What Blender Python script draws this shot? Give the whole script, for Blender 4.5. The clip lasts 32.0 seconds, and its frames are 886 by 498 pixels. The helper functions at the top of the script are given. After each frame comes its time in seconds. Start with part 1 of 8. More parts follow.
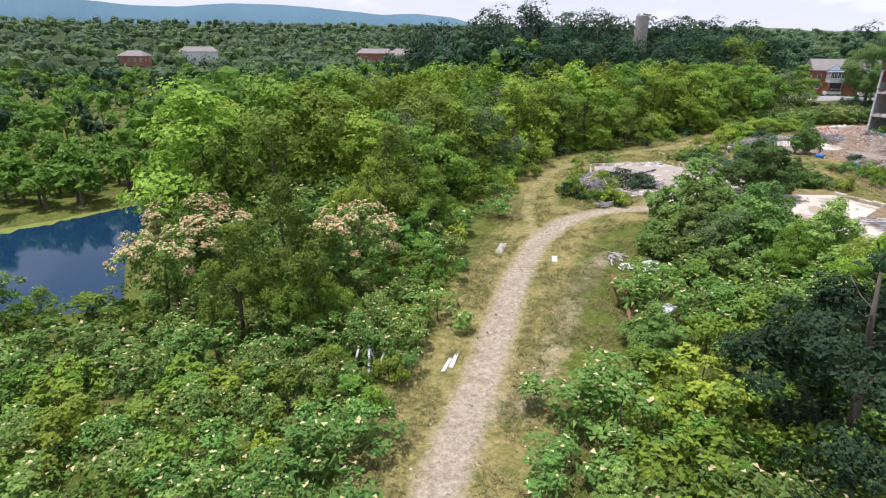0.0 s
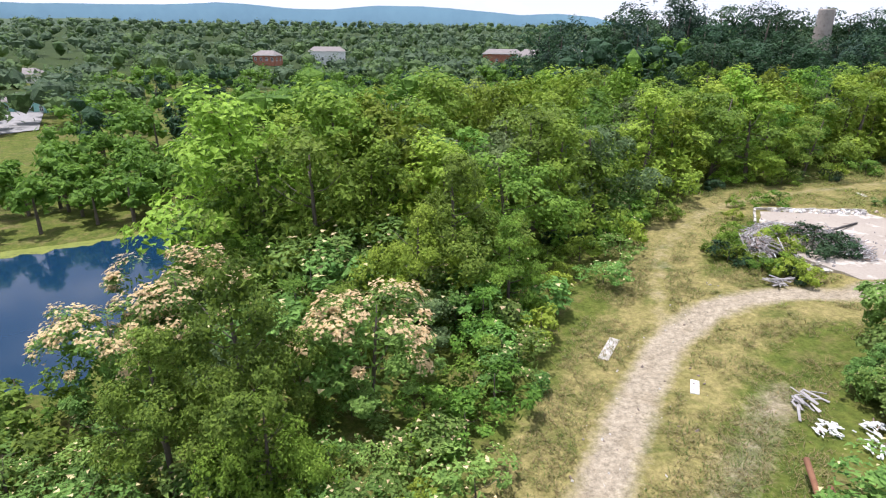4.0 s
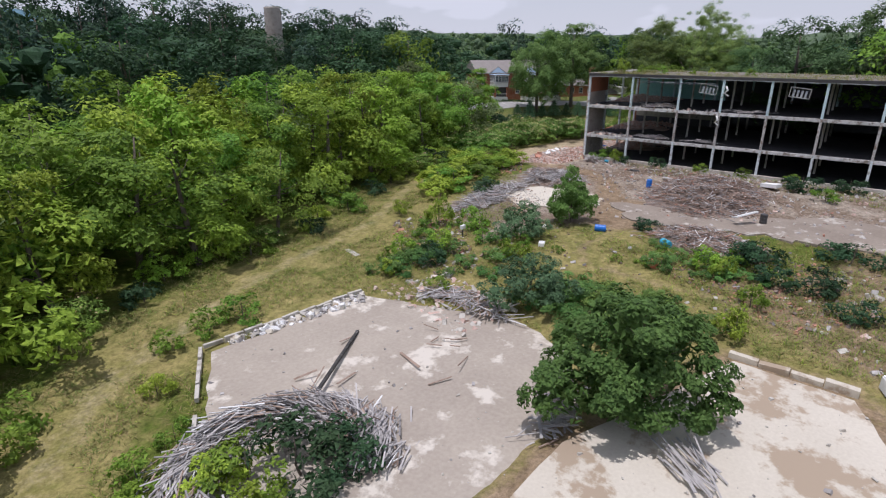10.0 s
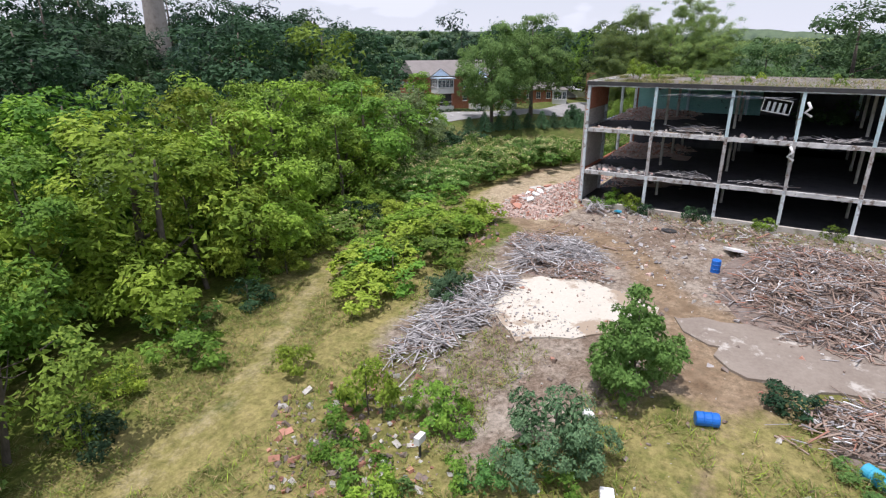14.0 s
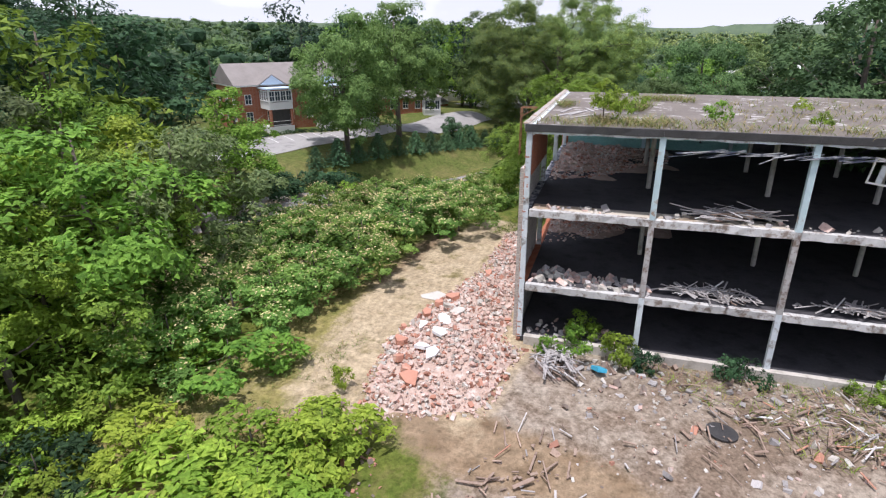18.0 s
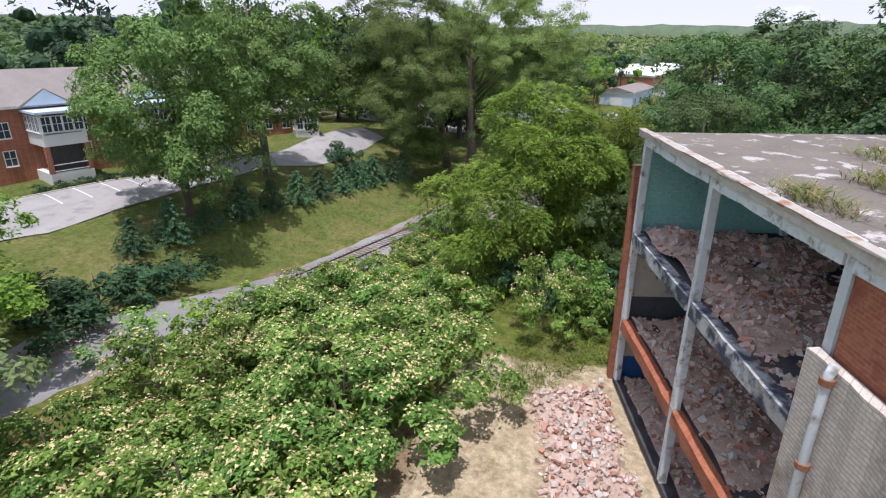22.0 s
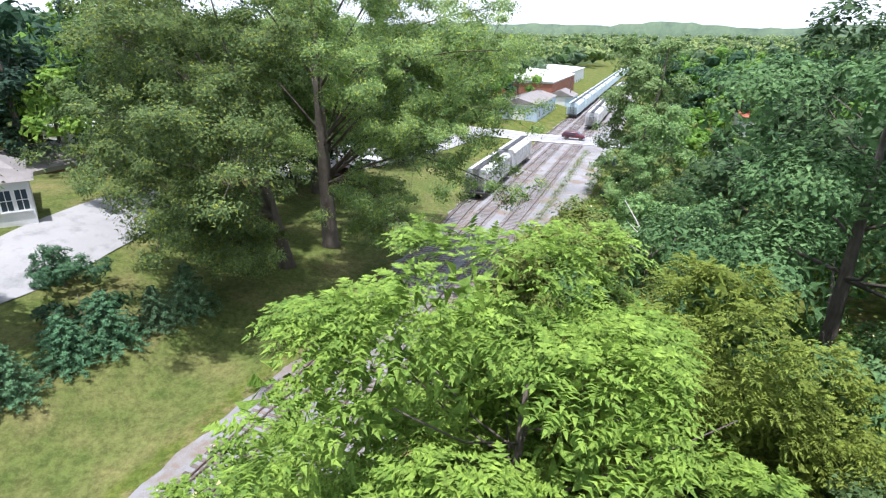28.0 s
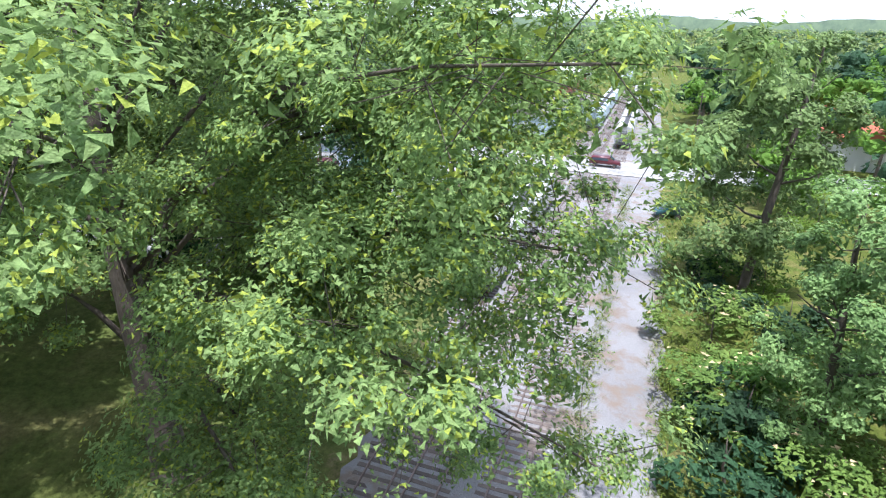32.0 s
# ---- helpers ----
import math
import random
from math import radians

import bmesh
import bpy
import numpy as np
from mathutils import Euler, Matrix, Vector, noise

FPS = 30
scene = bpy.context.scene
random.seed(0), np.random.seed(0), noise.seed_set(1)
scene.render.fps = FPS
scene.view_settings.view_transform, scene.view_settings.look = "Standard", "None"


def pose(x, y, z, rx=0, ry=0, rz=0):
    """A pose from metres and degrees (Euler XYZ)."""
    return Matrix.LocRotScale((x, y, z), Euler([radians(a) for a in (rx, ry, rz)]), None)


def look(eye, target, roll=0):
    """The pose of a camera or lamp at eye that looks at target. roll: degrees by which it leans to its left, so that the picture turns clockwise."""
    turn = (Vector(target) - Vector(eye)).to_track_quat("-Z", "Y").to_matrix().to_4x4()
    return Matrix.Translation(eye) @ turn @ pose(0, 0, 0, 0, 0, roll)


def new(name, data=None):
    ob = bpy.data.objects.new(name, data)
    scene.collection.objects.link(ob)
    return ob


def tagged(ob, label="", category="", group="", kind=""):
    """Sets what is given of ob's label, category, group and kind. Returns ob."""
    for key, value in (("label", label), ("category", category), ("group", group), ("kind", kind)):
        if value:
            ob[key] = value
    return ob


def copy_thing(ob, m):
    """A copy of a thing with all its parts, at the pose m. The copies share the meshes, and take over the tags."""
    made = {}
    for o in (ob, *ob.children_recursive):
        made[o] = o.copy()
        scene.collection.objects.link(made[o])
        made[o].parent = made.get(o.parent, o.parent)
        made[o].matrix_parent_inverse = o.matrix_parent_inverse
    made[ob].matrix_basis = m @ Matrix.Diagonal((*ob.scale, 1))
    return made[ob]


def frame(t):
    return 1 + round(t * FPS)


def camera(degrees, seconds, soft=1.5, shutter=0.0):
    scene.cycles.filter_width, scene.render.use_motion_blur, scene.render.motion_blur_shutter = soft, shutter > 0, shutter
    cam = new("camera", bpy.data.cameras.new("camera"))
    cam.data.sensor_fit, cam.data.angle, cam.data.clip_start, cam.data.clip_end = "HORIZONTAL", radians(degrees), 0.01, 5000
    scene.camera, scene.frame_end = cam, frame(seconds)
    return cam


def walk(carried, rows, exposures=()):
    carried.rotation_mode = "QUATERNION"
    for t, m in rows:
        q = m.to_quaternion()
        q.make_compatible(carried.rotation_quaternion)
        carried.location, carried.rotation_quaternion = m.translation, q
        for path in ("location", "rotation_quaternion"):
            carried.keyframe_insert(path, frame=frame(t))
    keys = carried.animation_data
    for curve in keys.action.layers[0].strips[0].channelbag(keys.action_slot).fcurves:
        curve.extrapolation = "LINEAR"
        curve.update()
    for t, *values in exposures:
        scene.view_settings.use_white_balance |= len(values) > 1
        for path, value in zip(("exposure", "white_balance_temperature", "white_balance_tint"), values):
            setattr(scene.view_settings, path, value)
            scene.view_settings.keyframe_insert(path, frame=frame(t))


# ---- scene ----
cam = camera(77.1, 32.0, soft=1.2)
METRES, EYE, TILT, LEAN, TURN = 236.0, 22.0, 0.0, 0.0, -18.3
ROWS = [
    (0.0, 0.0, 0.0, 0.0, 0.13, -19.99, -0.35),
    (0.5, 0.0031, 0.0086, -0.0005, 7.8, -20.03, -0.47),
    (1.0, 0.0046, 0.0182, -0.0008, 10.0, -19.94, -0.44),
    (1.5, 0.0057, 0.0283, -0.0006, 10.94, -20.04, -0.44),
    (2.0, 0.0068, 0.0393, -0.0005, 11.54, -20.03, -0.51),
    (2.5, 0.0079, 0.0512, -0.0006, 12.05, -20.0, -0.48),
    (4.5, 0.0135, 0.1036, -0.0005, 13.63, -20.02, -0.45),
    (5.0, 0.0151, 0.1191, -0.0007, 13.71, -19.84, -0.47),
    (5.5, 0.0173, 0.1336, -0.0009, -5.83, -19.75, -0.18),
    (6.0, 0.0206, 0.1455, -0.0013, -22.69, -20.14, -0.16),
    (6.5, 0.0255, 0.1562, -0.0007, -27.45, -20.52, -0.27),
    (7.0, 0.0325, 0.1678, -0.0002, -28.41, -20.52, -0.28),
    (7.5, 0.0411, 0.1813, 0.0004, -29.06, -20.34, -0.19),
    (8.0, 0.0508, 0.1961, 0.0008, -29.83, -20.15, -0.01),
    (8.5, 0.0608, 0.2114, 0.0012, -30.75, -19.95, -0.09),
    (9.0, 0.0704, 0.2257, 0.0011, -31.75, -19.92, -0.13),
    (9.5, 0.0799, 0.2398, 0.0007, -32.74, -19.81, -0.12),
    (10.0, 0.0893, 0.2536, 0.0006, -33.69, -19.81, -0.09),
    (10.5, 0.0985, 0.2671, 0.0004, -34.7, -19.83, -0.15),
    (11.0, 0.1076, 0.2805, 0.0011, -35.66, -19.87, -0.07),
    (11.5, 0.1163, 0.2935, 0.0019, -36.66, -20.38, -0.1),
    (12.0, 0.1258, 0.3075, 0.001, -37.33, -20.23, -0.02),
    (12.5, 0.1364, 0.3236, 0.0002, -38.05, -19.99, -0.07),
    (13.0, 0.1478, 0.3406, 0.0001, -38.84, -19.84, -0.0),
    (13.5, 0.1595, 0.357, 0.0001, -39.53, -19.84, 0.12),
    (15.5, 0.2128, 0.4118, 0.0015, -44.41, -20.52, -0.07),
    (16.0, 0.2265, 0.4245, 0.0016, -46.37, -20.44, -0.07),
    (16.5, 0.2399, 0.4372, 0.0022, -48.3, -20.53, 0.07),
    (17.0, 0.2531, 0.4494, 0.0032, -50.41, -20.68, 0.03),
    (17.5, 0.2661, 0.4614, 0.0039, -52.44, -20.78, 0.08),
    (18.0, 0.2788, 0.4733, 0.0042, -54.44, -20.77, 0.12),
    (18.5, 0.2911, 0.4851, 0.0042, -56.47, -20.9, 0.1),
    (19.0, 0.3036, 0.4972, 0.0039, -58.48, -20.84, 0.04),
    (19.5, 0.3161, 0.5092, 0.0032, -60.61, -20.99, -0.14),
    (20.0, 0.3294, 0.5218, 0.0016, -62.27, -20.63, -0.01),
    (20.5, 0.3426, 0.5346, 0.001, -63.68, -20.4, 0.11),
    (21.0, 0.3544, 0.5462, 0.0013, -65.48, -20.5, -0.04),
    (21.5, 0.3648, 0.5563, 0.0019, -67.51, -20.69, -0.18),
    (22.0, 0.3731, 0.5646, 0.0021, -69.39, -20.92, -0.26),
    (22.5, 0.3814, 0.5728, 0.002, -71.25, -20.89, -0.19),
    (23.0, 0.3894, 0.5794, 0.0018, -73.22, -21.03, -0.27),
    (23.5, 0.3976, 0.5839, 0.0013, -75.23, -21.11, -0.44),
    (24.0, 0.4068, 0.5866, 0.0009, -77.26, -21.06, -0.44),
    (24.5, 0.4177, 0.5882, 0.0006, -79.15, -21.23, -0.66),
    (27.0, 0.498, 0.5977, 0.0032, -80.84, -21.06, -0.63),
    (27.5, 0.5143, 0.5993, 0.0038, -80.97, -21.08, -0.66),
    (28.0, 0.5298, 0.601, 0.0041, -81.08, -21.07, -0.67),
    (28.5, 0.5451, 0.6028, 0.0038, -81.21, -21.21, -0.78),
    (29.0, 0.5611, 0.6047, 0.0033, -81.28, -21.15, -0.81),
    (29.5, 0.5778, 0.6068, 0.0029, -81.35, -21.16, -0.82),
    (30.0, 0.5948, 0.6087, 0.0027, -81.35, -21.19, -0.81),
    (30.5, 0.612, 0.611, 0.0027, -81.48, -21.25, -0.83),
    (31.0, 0.6294, 0.613, 0.0031, -81.52, -21.36, -0.86),
    (31.5, 0.6471, 0.6153, 0.0028, -81.59, -21.31, -0.82),
    (32.0, 0.665, 0.6177, 0.0023, -81.71, -21.67, -0.88),
]
walk(cam, [(t, pose(0, 0, EYE, TILT, LEAN, TURN) @ pose(METRES * x, METRES * y, METRES * z, 90 + pitch, roll, yaw)) for t, x, y, z, yaw, pitch, roll in ROWS], [(0, -0.30, 6150, 19), (4.5, -0.06, 6100, 19), (6.5, -0.34, 6100, 19), (9, -0.68, 6050, 19), (11, -0.86, 6050, 19), (13, -0.40, 6150, 18), (16, -0.48, 6100, 19), (18, -0.24, 6150, 19), (20, -0.54, 6100, 19), (22, -0.26, 6100, 19), (24.5, -0.02, 6050, 18), (27, 0.34, 5900, 15), (29, 0.36, 5750, 15), (32, 0.43, 5700, 15)])

# ---------------------------------------------------------------- light
TO_SUN = Vector((-0.22, 0.06, 1.0)).normalized()
SUN_EL = math.asin(TO_SUN.z)
world = bpy.data.worlds.new("sky")
scene.world = world
world.use_nodes = True
wn, wl = world.node_tree.nodes, world.node_tree.links
wn.clear()
sky = wn.new("ShaderNodeTexSky")
sky.sky_type, sky.sun_disc = "NISHITA", False
sky.sun_elevation, sky.sun_rotation = SUN_EL, math.atan2(TO_SUN.x, TO_SUN.y)
sky.dust_density, sky.ozone_density = 2.0, 1.5
sky_co = wn.new("ShaderNodeTexCoord")
cloud_map = wn.new("ShaderNodeMapping")
cloud_map.inputs["Scale"].default_value = (1.0, 1.0, 3.0)
cloud_noise = wn.new("ShaderNodeTexNoise")
cloud_noise.inputs["Scale"].default_value, cloud_noise.inputs["Detail"].default_value = 6.0, 7.0
cloud_ramp = wn.new("ShaderNodeValToRGB")
cloud_ramp.color_ramp.elements[0].position, cloud_ramp.color_ramp.elements[1].position = 0.42, 0.60
cloud_ramp.color_ramp.elements[0].color = (0.12, 0.12, 0.12, 1)
sky_height = wn.new("ShaderNodeSeparateXYZ")
haze = wn.new("ShaderNodeMapRange")
haze.inputs["From Min"].default_value, haze.inputs["From Max"].default_value = 0.0, 0.42
haze.inputs["To Min"].default_value, haze.inputs["To Max"].default_value = 0.95, 0.0
cover = wn.new("ShaderNodeMath")
cover.operation = "MAXIMUM"
cloud_mix = wn.new("ShaderNodeMix")
cloud_mix.data_type = "RGBA"
cloud_mix.inputs["B"].default_value = (7.7, 8.0, 8.5, 1)
background = wn.new("ShaderNodeBackground")
background.inputs["Strength"].default_value = 0.15
wl.new(sky_co.outputs["Generated"], cloud_map.inputs["Vector"])
wl.new(cloud_map.outputs["Vector"], cloud_noise.inputs["Vector"])
wl.new(cloud_noise.outputs["Fac"], cloud_ramp.inputs["Fac"])
wl.new(sky_co.outputs["Generated"], sky_height.inputs["Vector"])
wl.new(sky_height.outputs["Z"], haze.inputs["Value"])
wl.new(cloud_ramp.outputs["Color"], cover.inputs[0])
wl.new(haze.outputs["Result"], cover.inputs[1])
wl.new(cover.outputs["Value"], cloud_mix.inputs["Factor"])
wl.new(sky.outputs["Color"], cloud_mix.inputs["A"])
wl.new(cloud_mix.outputs["Result"], background.inputs["Color"])
wl.new(background.outputs["Background"], wn.new("ShaderNodeOutputWorld").inputs["Surface"])

sun = new("sun", bpy.data.lights.new("sun", "SUN"))
sun.data.energy, sun.data.angle, sun.data.color = 4.9, radians(0.6), (1.0, 0.965, 0.915)
sun.matrix_world = look((0, 0, 60), Vector((0, 0, 60)) - TO_SUN)

# ---------------------------------------------------------------- materials
def material(name):
    m = bpy.data.materials.new(name)
    m.use_nodes = True
    nt = m.node_tree
    return m, nt.nodes, nt.links, nt.nodes["Principled BSDF"]


def mix_rgb(nodes, links, fac, a, b, blend="MIX"):
    n = nodes.new("ShaderNodeMix")
    n.data_type, n.blend_type = "RGBA", blend
    for key, v in (("Factor", fac), ("A", a), ("B", b)):
        s = n.inputs[key] if key == "Factor" else [i for i in n.inputs if i.name == key and i.type == "RGBA"][0]
        if isinstance(v, bpy.types.NodeSocket):
            links.new(v, s)
        elif isinstance(v, tuple):
            s.default_value = (*v[:3], 1)
        else:
            s.default_value = v
    return [o for o in n.outputs if o.type == "RGBA"][0]


def noise_of(nodes, links, co, scale, detail=4.0, rough=0.55, lo=0.0, hi=1.0, stretch=None):
    if stretch:
        mp = nodes.new("ShaderNodeMapping")
        mp.inputs["Scale"].default_value = stretch
        links.new(co, mp.inputs["Vector"])
        co = mp.outputs["Vector"]
    n = nodes.new("ShaderNodeTexNoise")
    n.inputs["Scale"].default_value, n.inputs["Detail"].default_value, n.inputs["Roughness"].default_value = scale, detail, rough
    links.new(co, n.inputs["Vector"])
    r = nodes.new("ShaderNodeMapRange")
    r.inputs["From Min"].default_value, r.inputs["From Max"].default_value = lo, hi
    links.new(n.outputs["Fac"], r.inputs["Value"])
    return r.outputs["Result"]


def math_of(nodes, links, op, a, b=None, clamp=False):
    n = nodes.new("ShaderNodeMath")
    n.operation, n.use_clamp = op, clamp
    for i, v in enumerate((a, b)):
        if v is None:
            continue
        if isinstance(v, bpy.types.NodeSocket):
            links.new(v, n.inputs[i])
        else:
            n.inputs[i].default_value = v
    return n.outputs[0]


def bump_of(nodes, links, bsdf, height, strength, dist):
    b = nodes.new("ShaderNodeBump")
    b.inputs["Strength"].default_value, b.inputs["Distance"].default_value = strength, dist
    links.new(height, b.inputs["Height"])
    links.new(b.outputs["Normal"], bsdf.inputs["Normal"])


def rough_mat(name, a, b, c=None, scale=0.6, fine=14.0, rough=0.85, bump=0.3, dist=0.02, stain=(0.5, 0.72), metal=0.0, stretch=None, island=0.0, by_object=0.0, position=True):
    """A weathered surface of two or three colours: broad stains, fine grain, a slight relief."""
    m, n, l, p = material(name)
    if position:
        co = n.new("ShaderNodeNewGeometry").outputs["Position"]
    else:
        co = n.new("ShaderNodeTexCoord").outputs["Object"]
    big = noise_of(n, l, co, scale, 5.0, 0.6, 0.3, 0.7)
    grain = noise_of(n, l, co, fine, 3.0, 0.6, 0.25, 0.75, stretch)
    f = math_of(n, l, "ADD", math_of(n, l, "MULTIPLY", big, 0.55), math_of(n, l, "MULTIPLY", grain, 0.45))
    col = mix_rgb(n, l, f, a, b)
    if c:
        col = mix_rgb(n, l, noise_of(n, l, co, scale * 2.3, 6.0, 0.65, *stain), col, c)
    if island:
        geo = n.new("ShaderNodeNewGeometry")
        k = math_of(n, l, "MULTIPLY_ADD", geo.outputs["Random Per Island"], 2 * island)
        n[k.node.name].inputs[2].default_value = 1 - island
        col = mix_rgb(n, l, 1.0, col, k, "MULTIPLY")
    if by_object:
        inf = n.new("ShaderNodeObjectInfo")
        k = math_of(n, l, "MULTIPLY_ADD", inf.outputs["Random"], 2 * by_object)
        n[k.node.name].inputs[2].default_value = 1 - by_object
        col = mix_rgb(n, l, 1.0, col, k, "MULTIPLY")
    l.new(col, p.inputs["Base Color"])
    p.inputs["Roughness"].default_value, p.inputs["Metallic"].default_value = rough, metal
    if bump:
        bump_of(n, l, p, grain, bump, dist)
    return m


def leaf_mat(name, dark, light, tip=None, trans=0.27, rough=0.55, spread=0.3):
    """Leaves: each one its own shade, each plant its own tone, light let through."""
    dark, light = (1.15 * dark[0], 1.15 * dark[1], dark[2] + 0.012), (1.15 * light[0], 1.15 * light[1], light[2] + 0.03)
    m, n, l, p = material(name)
    geo, inf = n.new("ShaderNodeNewGeometry"), n.new("ShaderNodeObjectInfo")
    co = geo.outputs["Position"]
    patch = noise_of(n, l, co, 0.55, 2.0, 0.5, 0.3, 0.7)
    f = math_of(n, l, "ADD", math_of(n, l, "MULTIPLY", geo.outputs["Random Per Island"], 0.6), math_of(n, l, "MULTIPLY", patch, 0.4))
    col = mix_rgb(n, l, f, dark, light)
    if tip:
        g = math_of(n, l, "GREATER_THAN", math_of(n, l, "FRACT", math_of(n, l, "MULTIPLY", geo.outputs["Random Per Island"], 57.0)), 0.86)
        col = mix_rgb(n, l, g, col, tip)
    leafy = noise_of(n, l, co, 3.6, 4.0, 0.65, 0.32, 0.66)
    k = math_of(n, l, "MULTIPLY_ADD", leafy, 0.70)
    n[k.node.name].inputs[2].default_value = 0.68
    col = mix_rgb(n, l, 1.0, col, k, "MULTIPLY")
    bump_of(n, l, p, leafy, 0.5, 0.15)
    hsv = n.new("ShaderNodeHueSaturation")
    l.new(col, hsv.inputs["Color"])
    v = math_of(n, l, "MULTIPLY_ADD", inf.outputs["Random"], spread * 2)
    n[v.node.name].inputs[2].default_value = 1 - spread
    l.new(v, hsv.inputs["Value"])
    h = math_of(n, l, "MULTIPLY_ADD", math_of(n, l, "FRACT", math_of(n, l, "MULTIPLY", inf.outputs["Random"], 7.31)), 0.040)
    n[h.node.name].inputs[2].default_value = 0.476
    l.new(h, hsv.inputs["Hue"])
    l.new(hsv.outputs["Color"], p.inputs["Base Color"])
    p.inputs["Roughness"].default_value = rough
    p.inputs["Specular IOR Level"].default_value = 0.18
    tr = n.new("ShaderNodeBsdfTranslucent")
    l.new(hsv.outputs["Color"], tr.inputs["Color"])
    mx = n.new("ShaderNodeMixShader")
    mx.inputs[0].default_value = trans
    l.new(p.outputs[0], mx.inputs[1])
    l.new(tr.outputs[0], mx.inputs[2])
    l.new(mx.outputs[0], n["Material Output"].inputs["Surface"])
    return m


LEAF_MID = leaf_mat("leaf_mid_green", (0.064, 0.142, 0.012), (0.225, 0.365, 0.031), trans=0.33)
# Dark green leaves; cloud shadow over the back woods is in this colour too.
LEAF_DARK = leaf_mat("leaf_dark_green", (0.018, 0.050, 0.013), (0.058, 0.118, 0.029))
LEAF_LIME = leaf_mat("leaf_yellow_green", (0.125, 0.215, 0.014), (0.315, 0.440, 0.038), trans=0.33)
LEAF_BRAMBLE = leaf_mat("leaf_bramble", (0.050, 0.125, 0.024), (0.150, 0.290, 0.055))
LEAF_PALE = leaf_mat("leaf_pale_far_woods", (0.055, 0.105, 0.024), (0.150, 0.220, 0.055))
LEAF_GREY = leaf_mat("leaf_grey_green", (0.075, 0.125, 0.04), (0.180, 0.240, 0.08))
# Ridge leaves, the cloud's shadow painted into their dark green.
LEAF_FAR = leaf_mat("leaf_far_woods", (0.013, 0.036, 0.014), (0.046, 0.086, 0.030), trans=0.15)
LEAF_CEDAR = leaf_mat("leaf_cedar_olive", (0.060, 0.092, 0.008), (0.155, 0.195, 0.018), trans=0.15)
LEAF_SPRUCE = leaf_mat("leaf_spruce", (0.040, 0.095, 0.038), (0.115, 0.205, 0.080), trans=0.1)
LEAF_MIMOSA = leaf_mat("leaf_mimosa", (0.075, 0.165, 0.026), (0.205, 0.340, 0.055))
LEAF_WALNUT = leaf_mat("leaf_walnut", (0.085, 0.140, 0.014), (0.240, 0.310, 0.026), trans=0.25)
LEAF_OAK = leaf_mat("leaf_oak", (0.084, 0.150, 0.042), (0.252, 0.348, 0.108), tip=(0.350, 0.420, 0.070), trans=0.38)
LEAF_BIG = leaf_mat("leaf_big_dark_tree", (0.060, 0.125, 0.036), (0.185, 0.290, 0.090), trans=0.3)
LEAF_VINE = leaf_mat("leaf_vine", (0.090, 0.165, 0.049), (0.230, 0.340, 0.105))
BLOSSOM = leaf_mat("mimosa_blossom", (0.58, 0.46, 0.25), (0.74, 0.65, 0.37), trans=0.3, spread=0.1)
BLOSSOM_TAN = leaf_mat("tan_mimosa_blossom", (0.54, 0.41, 0.22), (0.70, 0.56, 0.33), trans=0.3, spread=0.1)
LEAF_CATALPA = leaf_mat("leaf_catalpa", (0.105, 0.210, 0.038), (0.260, 0.420, 0.092), trans=0.33)
LEAF_LAWN = leaf_mat("leaf_lawn_tree", (0.068, 0.126, 0.029), (0.200, 0.288, 0.068), trans=0.32)
LEAF_DEEP = leaf_mat("leaf_deep_green", (0.038, 0.082, 0.022), (0.120, 0.195, 0.056), trans=0.28)
# Lighter leaves beyond the town: sunny haze put into the colour.
LEAF_SUNNY = leaf_mat("leaf_sunlit_far_woods", (0.150, 0.200, 0.055), (0.330, 0.370, 0.120), trans=0.3)
# Far leaves lightened, distance haze being part of the colour.
LEAF_HAZE = leaf_mat("leaf_hazy_woods", (0.040, 0.075, 0.030), (0.115, 0.165, 0.062), trans=0.2)
WEED = leaf_mat("weed_green", (0.09, 0.14, 0.024), (0.21, 0.265, 0.05), tip=(0.32, 0.29, 0.12))
DRY = leaf_mat("dry_grass", (0.22, 0.18, 0.075), (0.36, 0.29, 0.13), tip=(0.2, 0.23, 0.06), trans=0.2)
ALGAE = rough_mat("pond_algae", (0.14, 0.17, 0.02), (0.27, 0.30, 0.05), (0.06, 0.07, 0.02), scale=0.7, fine=5, rough=0.6, stain=(0.55, 0.66))
BARK = rough_mat("bark", (0.075, 0.06, 0.045), (0.17, 0.14, 0.11), scale=2.0, fine=16, bump=0.7, dist=0.04, stretch=(1, 1, 0.2))
DEADWOOD = rough_mat("dead_grey_wood", (0.34, 0.31, 0.27), (0.55, 0.51, 0.46), scale=2.0, fine=20)
CONCRETE = rough_mat("old_concrete", (0.46, 0.43, 0.38), (0.62, 0.59, 0.53), (0.30, 0.27, 0.22), scale=0.35, fine=9, stain=(0.5, 0.66))
PAD = rough_mat("pad_concrete", (0.51, 0.46, 0.375), (0.67, 0.62, 0.52), (0.38, 0.30, 0.215), scale=0.12, fine=5, stain=(0.52, 0.58), bump=0.15)
LOT_DIRT = rough_mat("dirty_yard_concrete", (0.20, 0.16, 0.125), (0.34, 0.29, 0.235), (0.50, 0.46, 0.40), scale=0.22, fine=4, stain=(0.56, 0.64), bump=0.3)
PAD_DUST = rough_mat("dusty_pad", (0.29, 0.245, 0.20), (0.47, 0.415, 0.34), (0.62, 0.57, 0.49), scale=0.13, fine=4, stain=(0.55, 0.62), bump=0.15)
FRAME_WHITE = rough_mat("chalky_white_paint", (0.52, 0.58, 0.61), (0.72, 0.77, 0.78), (0.20, 0.17, 0.14), scale=0.7, fine=6, stain=(0.53, 0.68), by_object=0.08)
